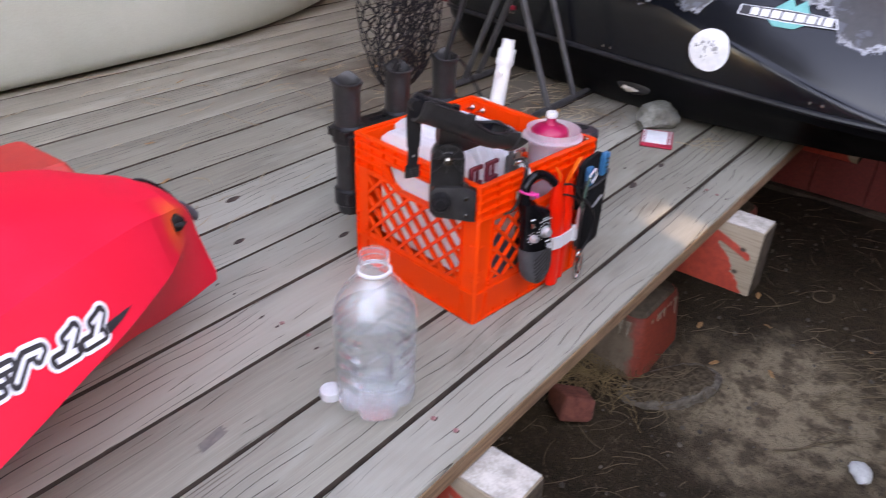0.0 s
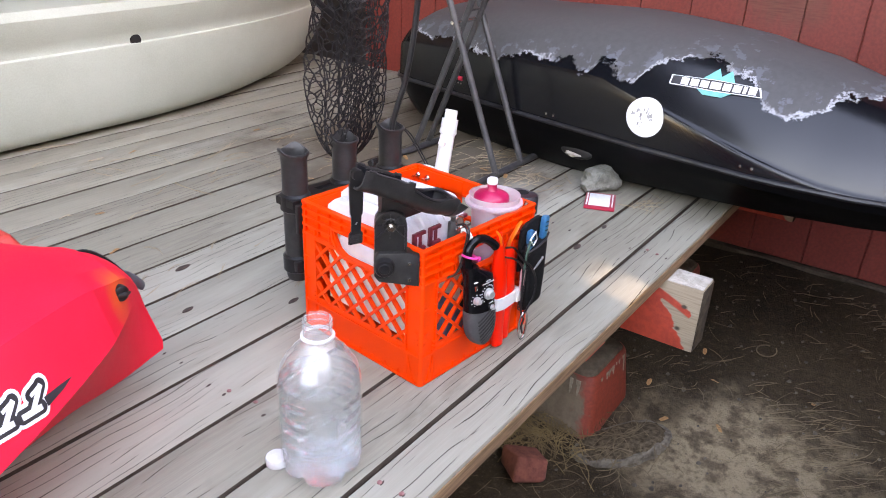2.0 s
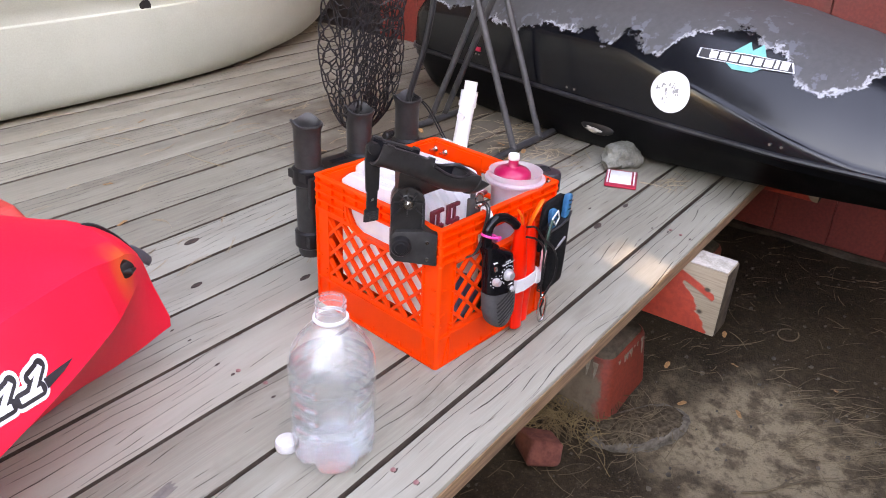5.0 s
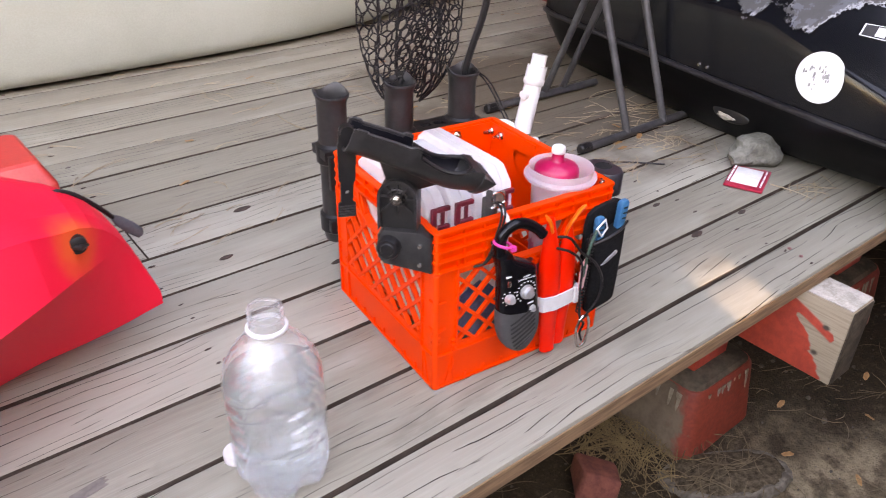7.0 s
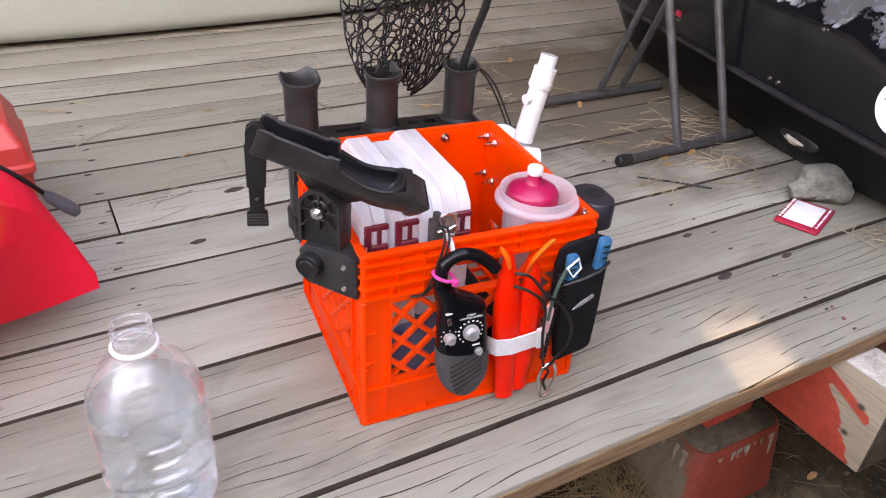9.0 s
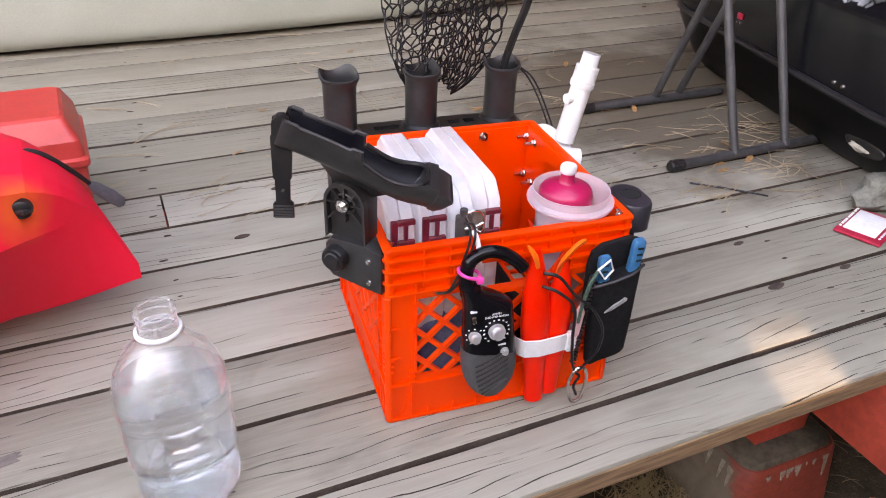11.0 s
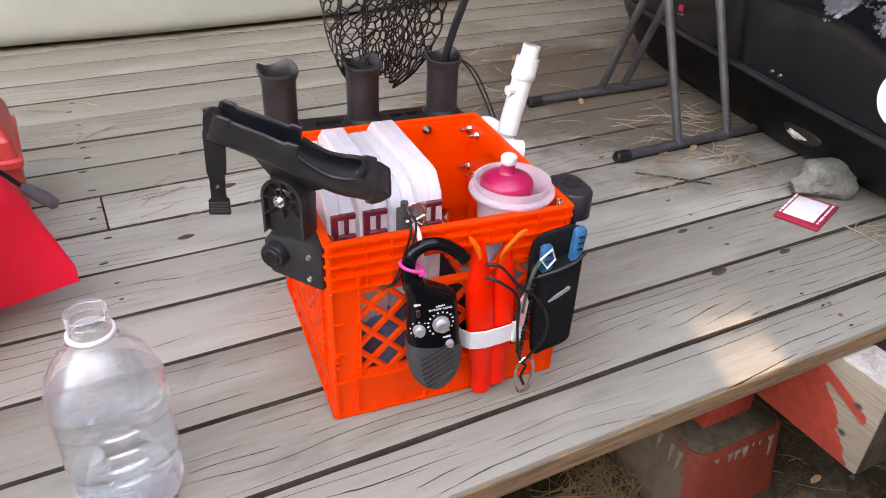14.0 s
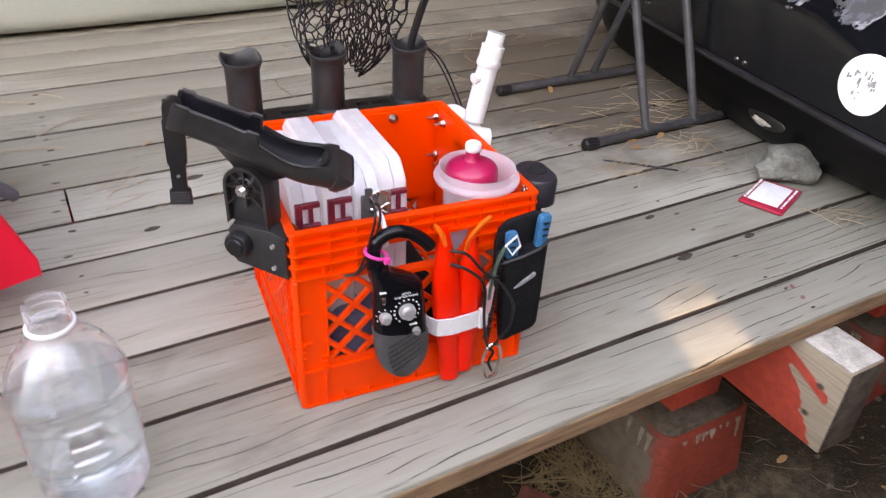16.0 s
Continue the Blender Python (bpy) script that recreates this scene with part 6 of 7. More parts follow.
def capsule(st, grow):
    """A stroke's outline with round ends."""
    aa, za, ab, zb, d, th = st
    r, turn = th + grow, math.atan2(d.y, d.x)
    ends = [(ab + r * math.cos(turn + u), zb + r * math.sin(turn + u)) for u in [math.pi * (k / 8 - 0.5) for k in range(9)]]
    return ends + [(aa + r * math.cos(turn + u), za + r * math.sin(turn + u)) for u in [math.pi * (k / 8 + 0.5) for k in range(9)]]


one = [((0.55, 0.05), (0.55, 0.95), 0.0040), ((0.2, 0.70), (0.55, 0.95), 0.0030), ((0.1, 0.0), (0.95, 0.0), 0.0040)]
arc = [((0.15, 0.05), (0.15, 0.9), 0.0034), ((0.15, 0.92), (0.85, 0.85), 0.0033), ((0.85, 0.85), (0.8, 0.55), 0.0030)]
comb = [((0.15, 0.05), (0.15, 0.95), 0.0034), ((0.15, 0.92), (0.9, 0.92), 0.0030), ((0.15, 0.5), (0.8, 0.5), 0.0030), ((0.15, 0.06), (0.9, 0.06), 0.0030)]
graphic = None
for strokes, a0, w in ((one, 0.312, 0.031), (one, 0.350, 0.031), (arc, 0.402, 0.031), (comb, 0.441, 0.031), (one, 0.480, 0.031)):
    for material, grow, lift, name in ((DECAL_WHITE, 0.0074, 0.0012, "graphic_edge"), (DECAL_BLACK, 0.0034, 0.0020, "graphic_core"), (DECAL_WHITE, -0.0010, 0.0028, "graphic_stroke")):
        for k, st in enumerate(glyph(strokes, a0, w)):
            bm = bmesh.new()
            side_decal(bm, stroke_outline(st, grow) if grow < 0 else capsule(st, grow), red_side, lift + 0.0001 * k)
            if graphic is None:
                graphic = part("graphic", bm, material, red, "white-edged black side graphic")
            else:
                part(name, bm, material, graphic)
bm = bmesh.new()
side_decal(bm, [(0.272, 0.2508), (0.290, 0.2520), (0.318, 0.2525), (0.318, 0.2420), (0.290, 0.2462)], red_side, 0.0022)
part("swoosh", bm, DECAL_BLACK, graphic, "black swoosh under the graphic")
# eyelet with its rubber boss, and the bow carrying toggle
ea, ez = 0.121, 0.266
eq = red_side(ea, ez)
bm = bmesh.new()
tube(bm, [(ea, eq - 0.004, ez), (ea, eq + 0.005, ez + 0.001), (ea, eq + 0.006, ez + 0.001)], [0.0135, 0.012, 0.009], 18)
tube(bm, [(ea + 0.006, eq + 0.005, ez), (ea - 0.002, eq + 0.011, ez), (ea - 0.012, eq + 0.006, ez - 0.001)], [0.003, 0.0045, 0.002], 8)
part("eyelet", bm, BLACK, red, "black rubber eyelet")
bm = bmesh.new()
tube(bm, curve([(0.118, -0.022, 0.288), (0.106, -0.018, 0.295), (0.086, -0.016, 0.285), (0.060, -0.016, 0.258), (0.038, -0.020, 0.228)], 6), 0.0036, 8)
part("bow_cord", bm, BLACK, red, "black carrying cord over the bow")
bm = bmesh.new()
tube(bm, [(0.040, -0.018, 0.231), (0.033, -0.020, 0.222), (0.016, -0.024, 0.203), (0.004, -0.026, 0.189), (0.001, -0.027, 0.186)], [0.005, 0.0090, 0.0105, 0.0090, 0.004], 12, True, 0.6)
part("toggle", bm, surface("grey rubber toggle", (0.055, 0.058, 0.068), (0.10, 0.105, 0.115), 40, 0.5, 0.08, 0.2), red, "dark grey rubber toggle")

# white kayak behind
CREAM_M = Matrix(((-1.0, 0, 0, 1.95), (0, -1.0, 0, 2.10), (0, 0, 1, 0.002), (0, 0, 0, 1)))
cream_st = [
    (0.0, 0.33, ((0.004, 0.34), (0.006, 0.36), (0.006, 0.38), (0.008, 0.40), (0.010, 0.46)), 0.48),
    (0.10, 0.17, ((0.030, 0.18), (0.060, 0.26), (0.080, 0.335), (0.078, 0.36), (0.095, 0.47)), 0.50),
    (0.30, 0.065, ((0.075, 0.075), (0.145, 0.18), (0.180, 0.315), (0.177, 0.345), (0.200, 0.47)), 0.50),
    (0.60, 0.020, ((0.140, 0.028), (0.230, 0.125), (0.275, 0.305), (0.270, 0.335), (0.292, 0.465)), 0.49),
    (0.90, 0.000, ((0.205, 0.012), (0.290, 0.10), (0.330, 0.298), (0.324, 0.330), (0.345, 0.46)), 0.48),
    (1.30, 0.000, ((0.255, 0.010), (0.325, 0.09), (0.358, 0.290), (0.350, 0.325), (0.372, 0.455)), 0.46),
    (2.20, 0.000, ((0.265, 0.010), (0.335, 0.09), (0.368, 0.285), (0.360, 0.320), (0.382, 0.450)), 0.44),
    (3.00, 0.010, ((0.200, 0.020), (0.270, 0.10), (0.300, 0.285), (0.296, 0.320), (0.310, 0.450)), 0.45),
    (3.50, 0.120, ((0.010, 0.13), (0.020, 0.20), (0.030, 0.300), (0.030, 0.320), (0.030, 0.420)), 0.44),
]
cream = thing("cream_kayak", "cream moulded plastic sit-on kayak lying on the deck", "kayak", CREAM_M)
part("hull", hull_mesh(cream_st, spread(0, 3.5, 60, 1.3), 4), CREAM, cream)


def cream_side(a, z):
    f = hull_rings(cream_st, [a])[0][1]
    half = [(0.0, f[0])] + [(f[i], f[i + 1]) for i in range(1, len(f) - 1, 2)]
    sm = curve([Vector((q, zz, 0)) for q, zz in half], 6)
    for p, r in zip(sm, sm[1:]):
        if (p.y - z) * (r.y - z) <= 0 and abs(r.y - p.y) > 1e-9:
            return p.x + (r.x - p.x) * (z - p.y) / (r.y - p.y)
    return min(sm, key=lambda p: abs(p.y - z)).x


bm = bmesh.new()
ha, hz = 1.308, 0.320
hq = cream_side(ha, hz)
# no opening is cut: a black plug carries the hole's shade
tube(bm, [(ha, hq - 0.03, hz), (ha, hq + 0.006, hz)], [0.0205, 0.0205], 20)
part("scupper_hole", bm, surface("deep shadowed hole", (0.003, 0.003, 0.003), (0.006, 0.006, 0.006), 20, 0.9, 0.03, 0.0), cream, "round hole, a plug painted with its shade")
bm = bmesh.new()
side_decal(bm, [(1.532, 0.448), (1.540, 0.432), (1.562, 0.421), (1.617, 0.411), (1.668, 0.413), (1.705, 0.425), (1.728, 0.448)], cream_side, 0.002)
plate = part("hatch", bm, surface("dark slate plate", (0.020, 0.026, 0.032), (0.034, 0.042, 0.050), 30, 0.5, 0.08, 0.15), cream, "dark plate with rounded lower edge")
for a0, a1, z in ((1.60, 1.69, 0.440), (1.60, 1.68, 0.434), (1.575, 1.59, 0.436)):
    bm = bmesh.new()
    side_decal(bm, [(a0, z), (a1, z), (a1, z + 0.003), (a0, z + 0.003)], cream_side, 0.0034)
    part("print_bar", bm, DECAL_GREY, plate, "small grey printed bar")

# rooftop cargo box
BOX_M = pose(1.388, 1.215, 0.0, 0, 0, 169.6)
LEN = 2.12


def lerp_table(table, v):
    for (a, x), (b, z) in zip(table, table[1:]):
        if v <= b:
            t = (v - a) / (b - a)
            t = t * t * (3 - 2 * t) * 0.5 + t * 0.5
            return x + (z - x) * t
    return table[-1][1]


HALF = [(0.0, 0.27), (0.05, 0.315), (0.14, 0.332), (0.5, 0.347), (0.85, 0.358), (1.2, 0.356), (1.5, 0.345), (1.7, 0.305), (1.84, 0.252), (1.98, 0.17), (2.07, 0.09), (LEN, 0.012)]
RISE = [(0.0, 0.17), (0.04, 0.235), (0.12, 0.275), (0.4, 0.312), (0.9, 0.335), (1.25, 0.322), (1.5, 0.285), (1.7, 0.235), (1.84, 0.185), (1.96, 0.130), (2.06, 0.070), (LEN, 0.012)]
SEAM_Z = 0.176


def lid_profile(v):
    """Half section of the lid: an upright flank up to a shoulder that drops towards the nose."""
    s = max(0.0, min(1.0, (v - 1.0) / 0.68))
    kc = 0.50 * (1 - s) + 0.05
    k = lambda f: kc + f * (1 - kc)
    return [(1.0, 0.0), (0.997, kc * 0.5), (0.985, kc * 0.9), (0.962, kc), (0.925, k(0.14)), (0.83, k(0.40)), (0.66, k(0.68)), (0.40, k(0.90)), (0.0, 1.0)]


def lid_side(v, z):
    """Offset towards the house (local -x is away from the viewer) of the lid's near side."""
    w, h = lerp_table(HALF, v), lerp_table(RISE, v)
    k = (z - SEAM_Z) / h
    prof = [(p.x, p.y) for p in curve([Vector((f, q, 0)) for f, q in lid_profile(v)], 3)]
    for (f0, a), (f1, b) in zip(prof, prof[1:]):
        if a <= k <= b:
            return 0.33 - w * (f0 + (f1 - f0) * (k - a) / (b - a))
    return 0.33


cargo = thing("cargo_box", "weathered black rooftop cargo box with flaking top and stickers", "cargo box", BOX_M)
vs_list = [0.0, 0.015, 0.04, 0.08, 0.14, 0.22] + [0.3 + 0.1 * k for k in range(13)] + [1.58, 1.66, 1.74, 1.8, 1.86, 1.92, 1.97, 2.02, 2.06, 2.09, 2.11, LEN]
bm = bmesh.new()
rings = []
for v in vs_list:
    w, h = lerp_table(HALF, v), lerp_table(RISE, v)
    prof = curve([Vector((f, k, 0)) for f, k in lid_profile(v)], 3)
    near = [(-(0.33 - w * p.x), v, SEAM_Z + h * p.y) for p in prof]
    far = [(-(0.33 + w * p.x), v, SEAM_Z + h * p.y) for p in prof[:-1]][::-1]
    rings.append(near + far)
loft(bm, rings)
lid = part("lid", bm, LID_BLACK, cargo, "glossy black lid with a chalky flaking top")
bm = bmesh.new()
rings = []
for v in vs_list:
    w = lerp_table(HALF, v)
    lift = 0.105 * max(0.0, (v - 0.85) / (LEN - 0.85)) ** 1.0 + 0.06 * max(0.0, (0.15 - v) / 0.15) ** 2
    zb = 0.002 + lift
    prof = [(1.0, SEAM_Z), (0.975, SEAM_Z - 0.03), (0.905, zb + 0.08), (0.81, zb + 0.032), (0.70, zb), (0.0, zb)]
    near = [(-(0.33 - w * f), v, z) for f, z in prof]
    far = [(-(0.33 + w * f), v, z) for f, z in prof[:-1]][::-1]
    rings.append(near + far)
loft(bm, rings)
part("base", bm, BASE_BLACK, cargo, "black plastic base")
bm = bmesh.new()
loop = [(-(0.33 - lerp_table(HALF, v) - 0.003), v, SEAM_Z) for v in vs_list] + [(-(0.33 + lerp_table(HALF, v) + 0.003), v, SEAM_Z) for v in vs_list][::-1]
tube(bm, loop + loop[:1], 0.0085, 8)
part("seam_rail", bm, surface("scuffed seam rail", (0.005, 0.005, 0.006), (0.022, 0.022, 0.025), 25, 0.32, 0.1, 0.15, spec=0.3), cargo, "scuffed rail round the seam")


def lid_decal(bm, outline, lift):
    cx = sum(p[0] for p in outline) / len(outline)
    cz = sum(p[1] for p in outline) / len(outline)
    vs = []
    for k in (1.0, 0.75, 0.5, 0.25):
        row = []
        for a, z in outline:
            a, z = cx + (a - cx) * k, cz + (z - cz) * k
            n = Vector((lid_side(a, z + 0.005) - lid_side(a, z - 0.005), 0.01))
            n.normalize()
            row.append(bm.verts.new((-(lid_side(a, z) - lift * n.y), a, z + lift * n.x)))
        vs.append(row)
    for r0, r1 in zip(vs, vs[1:]):
        bridge(bm, r0, r1)
    c = bm.verts.new((-(lid_side(cx, cz) - lift), cx, cz + lift * 0.3))
    for i in range(len(vs[-1])):
        bm.faces.new((vs[-1][i], vs[-1][(i + 1) % len(vs[-1])], c))


SV, SZ = 1.166, 0.265
bm = bmesh.new()
lid_decal(bm, [(SV + 0.060 * math.cos(a), SZ + 0.056 * math.sin(a)) for a in [2 * math.pi * k / 36 for k in range(36)]], 0.002)
st = part("round_sticker", bm, DECAL_WHITE, cargo, "round white sticker with worn grey print")
bm = bmesh.new()
rs = random.Random(12)
for k in range(26):
    a, r = rs.uniform(0, 6.28), 0.034 * math.sqrt(rs.random())
    v, z, w, h = SV - 0.008 + r * math.cos(a), SZ + 0.002 + r * 0.9 * math.sin(a), rs.uniform(0.001, 0.004), rs.uniform(0.002, 0.006)
    lid_decal(bm, [(v - w, z - h), (v + w, z - h * 0.6), (v + w * 0.7, z + h), (v - w * 0.8, z + h * 0.7)], 0.0028)
part("print", bm, DECAL_GREY, st, "worn grey drawing")
LV, LZ = 1.322, 0.374
bm = bmesh.new()
lid_decal(bm, [(LV + a, LZ + z) for a, z in ((0.062, -0.004), (0.040, 0.020), (0.022, 0.040), (0.005, 0.024), (-0.012, 0.042), (-0.036, 0.018), (-0.054, -0.004), (-0.02, -0.023), (0.03, -0.023))], 0.0028)
lg = part("logo_sticker", bm, DECAL_TEAL, cargo, "teal and white mountain logo sticker")
bm = bmesh.new()
lid_decal(bm, [(LV + a, LZ + z) for a, z in ((-0.124, 0.012), (0.0, 0.015), (0.112, 0.011), (0.128, -0.010), (0.0, -0.012), (-0.121, -0.010))], 0.0040)
part("logo_band", bm, DECAL_WHITE, lg, "white outline band")
bm = bmesh.new()
lid_decal(bm, [(LV + a * 0.965, LZ + z * 0.88 + 0.0002) for a, z in ((-0.124, 0.012), (0.0, 0.015), (0.112, 0.011), (0.128, -0.010), (0.0, -0.012), (-0.121, -0.010))], 0.0048)
part("logo_field", bm, DECAL_BLACK, lg, "dark field")
wide = (0.020, 0.009, 0.021, 0.021, 0.028, 0.022, 0.022, 0.021)
a0 = 0.110
for w in wide:
    bm = bmesh.new()
    lid_decal(bm, [(LV + a0 - w, LZ - 0.0072), (LV + a0, LZ - 0.0072), (LV + a0 - 0.003, LZ + 0.0092), (LV + a0 - w - 0.003, LZ + 0.0092)], 0.0058)
    part("logo_bar", bm, DECAL_WHITE, lg, "white bar")
    a0 -= w + 0.0050
for v in (0.815, 0.844, 1.467, 1.498):
    bm = bmesh.new()
    x = -(lid_side(v, 0.200))
    tube(bm, [(x - 0.001, v, 0.200), (x + 0.003, v, 0.200)], [0.005, 0.004], 10)
    part("rivet", bm, STEEL, cargo, "small steel rivet")
bm = bmesh.new()
x = -(0.33 - 0.355)
# raised black oval; its darkness imitates the shade of a recess
lump(bm, (x - 0.029, 0.925, 0.094), (0.0065, 0.062, 0.022), 4.0, 0.04, 3)
rec = part("grip_recess", bm, BLACK, cargo, "oval grip, a dark bump that imitates its recess")
bm = bmesh.new()
lump(bm, (x - 0.025, 0.918, 0.086), (0.005, 0.030, 0.008), 2.2, 0.5, 3)
part("scuff", bm, surface("chipped pale edge", (0.30, 0.27, 0.22), (0.48, 0.44, 0.37), 60, 0.8, 0.08, 0.5), rec, "chipped pale edge")

lock_at = BOX_M.inverted() @ Vector((1.285, 0.819, 0.235))
lx = -lid_side(lock_at.y, 0.235)
bm = bmesh.new()
box(bm, lx - 0.004, lx + 0.005, lock_at.y - 0.011, lock_at.y + 0.011, 0.228, 0.243, 0.002)
lock = part("lock", bm, CARD_RED, cargo, "small red lock cover")
for d in (-0.007, 0.007):
    bm = bmesh.new()
    tube(bm, [(lx - 0.002, lock_at.y + d, 0.219), (lx + 0.004, lock_at.y + d, 0.219)], [0.0035, 0.003], 10)
    part("rivet", bm, STEEL, lock, "small steel rivet")

# folding X stand
stand = thing("folding_stand", "dark grey tubular folding stand with double crossed legs", "stand")
for y0, y1, xs in ((0.497, 0.882, (1.058, 1.217)), (0.866, 0.482, (1.106, 1.186))):
    for x in xs:
        bm = bmesh.new()
        tube(bm, [(x, y0, 0.014), (x, y1, 0.96)], 0.0105, 12)
        part("leg", bm, DARK_STEEL, stand)
for y0, dy, top_y in ((0.497, 0.006, 0.482), (0.866, -0.012, 0.882)):
    bm = bmesh.new()
    tube(bm, [(0.885, y0, 0.0135), (1.330, y0 + dy, 0.0135)], 0.0115, 12)
    ft = part("foot_bar", bm, DARK_STEEL, stand)
    bm = bmesh.new()
    tube(bm, [(0.868, y0, 0.0140), (0.872, y0, 0.0140), (0.905, y0, 0.0138)], [0.010, 0.0138, 0.0138], 12)
    cap_ob = part("end_cap", bm, BLACK, ft, "black ribbed rubber end cap")
    for k in range(7):
        a = 2 * math.pi * k / 7
        bm = bmesh.new()
        yy, zz = y0 + 0.0132 * math.cos(a), 0.0139 + 0.0132 * math.sin(a)
        if zz > 0.003:
            tube(bm, [(0.872, yy, zz), (0.900, yy, zz)], 0.0016, 5)
            part("rib", bm, BLACK, cap_ob)
        else:
            bm.free()
    bm = bmesh.new()
    tube(bm, [(0.95, top_y, 0.96), (1.34, top_y, 0.96)], 0.0115, 12)
    part("top_bar", bm, DARK_STEEL, stand)
bm = bmesh.new()
tube(bm, [(1.045, 0.686, 0.466), (1.230, 0.686, 0.466)], 0.006, 10)
part("pivot", bm, STEEL, stand, "steel pivot bolt")
bm = bmesh.new()
tube(bm, [(1.106, 0.673, 0.500), (1.186, 0.673, 0.500)], 0.005, 8)
part("cross_pin", bm, DARK_STEEL, stand)

# red tool box behind the red kayak
chest = thing("tool_box", "red plastic tool box with a sloping lid, on the deck", "tool box", pose(-0.535, 0.765, 0.001, 0, 0, 2))
bm = bmesh.new()
rect = lambda hx, hy, z, r=0.012: [(px, py, z) for px, py in rounded(-hx, hx, -hy, hy, r, 4)]
loft(bm, [rect(0.205, 0.098, 0.0), rect(0.208, 0.102, 0.006), rect(0.214, 0.108, 0.135), rect(0.214, 0.108, 0.138)])
part("body", bm, CHEST_RED, chest)
bm = bmesh.new()
loft(bm, [rect(0.219, 0.113, 0.138), rect(0.221, 0.115, 0.142), rect(0.221, 0.115, 0.152), rect(0.215, 0.109, 0.156), rect(0.212, 0.106, 0.186), rect(0.196, 0.084, 0.222), rect(0.190, 0.078, 0.226)])
part("lid", bm, CHEST_RED, chest, "bevelled lid with a lip", True, 24)
for x in (-0.1, 0.1):
    bm = bmesh.new()
    box(bm, x - 0.02, x + 0.02, -0.122, -0.114, 0.115, 0.17, 0.003)
    part("latch", bm, BLACK, chest, "black plastic latch")
bm = bmesh.new()
tube(bm, [(-0.07, 0, 0.226), (-0.07, 0, 0.232), (0.07, 0, 0.232), (0.07, 0, 0.226)], 0.006, 8)
part("handle", bm, CHEST_RED, chest, "red carrying handle")

# ---- water bottle and small things on the deck ----
BX, BY = -0.249, 0.001
bottle = thing("plastic_bottle", "clear ribbed plastic bottle half full of water, without its cap", "bottle", pose(BX, BY, 0.0012, 0, 0, 4))


def bottle_radius(z, a, ribs=1.0):
    """Outer radius of the bottle at a height and angle: four-lobed foot, short grip ribs, fluted shoulder."""
    tab = [(0.0, 0.051), (0.005, 0.058), (0.020, 0.062), (0.04, 0.0625), (0.050, 0.0600), (0.060, 0.0622), (0.150, 0.0628), (0.165, 0.0625), (0.185, 0.0590), (0.205, 0.049), (0.222, 0.034), (0.232, 0.0245), (0.238, 0.0215), (0.268, 0.0205)]
    r = lerp_table(tab, z)
    face = max(0.0, math.cos(4 * a))
    if z < 0.05:
        r *= 1 - 0.24 * (1 - z / 0.05) * face ** 2
    if 0.058 < z < 0.158:
        wave = math.sin(z * 2 * math.pi / 0.0235)
        r -= 0.0046 * ribs * max(0.0, wave) ** 0.45 * min(1.0, face * 3.0)
    if 0.165 < z < 0.232:
        r -= 0.0034 * ribs * max(0.0, 1 - abs(z - 0.200) / 0.033) * abs(math.cos(7 * a)) ** 0.6
    return r


def bottle_rings(zs, inset, n=96, ribs=1.0):
    return [[((bottle_radius(z, a, ribs) - inset) * math.cos(a), (bottle_radius(z, a, ribs) - inset) * math.sin(a), z) for a in [2 * math.pi * k / n for k in range(n)]] for z in zs]


zs = [0.0, 0.003, 0.008, 0.014, 0.022, 0.032, 0.040, 0.046, 0.052] + [0.058 + 0.002 * k for k in range(50)] + [0.160, 0.168, 0.176, 0.184, 0.192, 0.200, 0.208, 0.216, 0.223, 0.229, 0.234, 0.239, 0.268]
bm = bmesh.new()
outer = bottle_rings(zs, 0.0)
loft(bm, outer, (True, False))
part("shell", bm, PET, bottle)
bm = bmesh.new()
loft(bm, bottle_rings([0.003, 0.008, 0.014, 0.022, 0.032, 0.040, 0.046, 0.052] + [0.058 + 0.002 * k for k in range(50)] + [0.160, 0.164, 0.167], 0.0022))
part("water", bm, WATER, bottle, "clear water")
bm = bmesh.new()
lathe(bm, [(0.0216, 0.237), (0.0242, 0.2370), (0.0253, 0.2385), (0.0253, 0.2405), (0.0242, 0.2420), (0.0216, 0.2425), (0.0216, 0.237)], 32, (0, 0), (False, False))
part("neck_ring", bm, WHITE, bottle, "white tamper ring")
for z in (0.253, 0.262):
    bm = bmesh.new()
    pts = [(0.0213 * math.cos(a), 0.0213 * math.sin(a), z + 0.003 * a / 6.28) for a in [2 * math.pi * k / 28 for k in range(27)]]
    tube(bm, pts, 0.0009, 5)
    part("thread", bm, PET, bottle)
cap = thing("bottle_cap", "white ribbed plastic bottle cap lying on the deck", "cap", pose(-0.290, 0.060, 0.0005, 0, 0, 10))
bm = bmesh.new()
n = 48
loft(bm, [[((0.0210 + (0.0006 if k % 2 else 0)) * s * math.cos(2 * math.pi * k / n), (0.0210 + (0.0006 if k % 2 else 0)) * s * math.sin(2 * math.pi * k / n), z) for k in range(n)] for s, z in ((0.80, 0.0), (0.82, 0.001), (0.82, 0.0115), (0.78, 0.0138), (0.68, 0.0144))])
part("shell", bm, WHITE, cap)

rock = thing("rock", "rough grey rock on the deck beside the cargo box", "rock", pose(1.205, 0.205, 0.0, 0, 0, -18))
bm = bmesh.new()
lump(bm, (0, 0, 0.032), (0.074, 0.054, 0.040), 5.0, 0.45, 3)
for v in bm.verts:
    v.co.z = max(v.co.z, 0.0005)
part("stone", bm, STONE, rock)

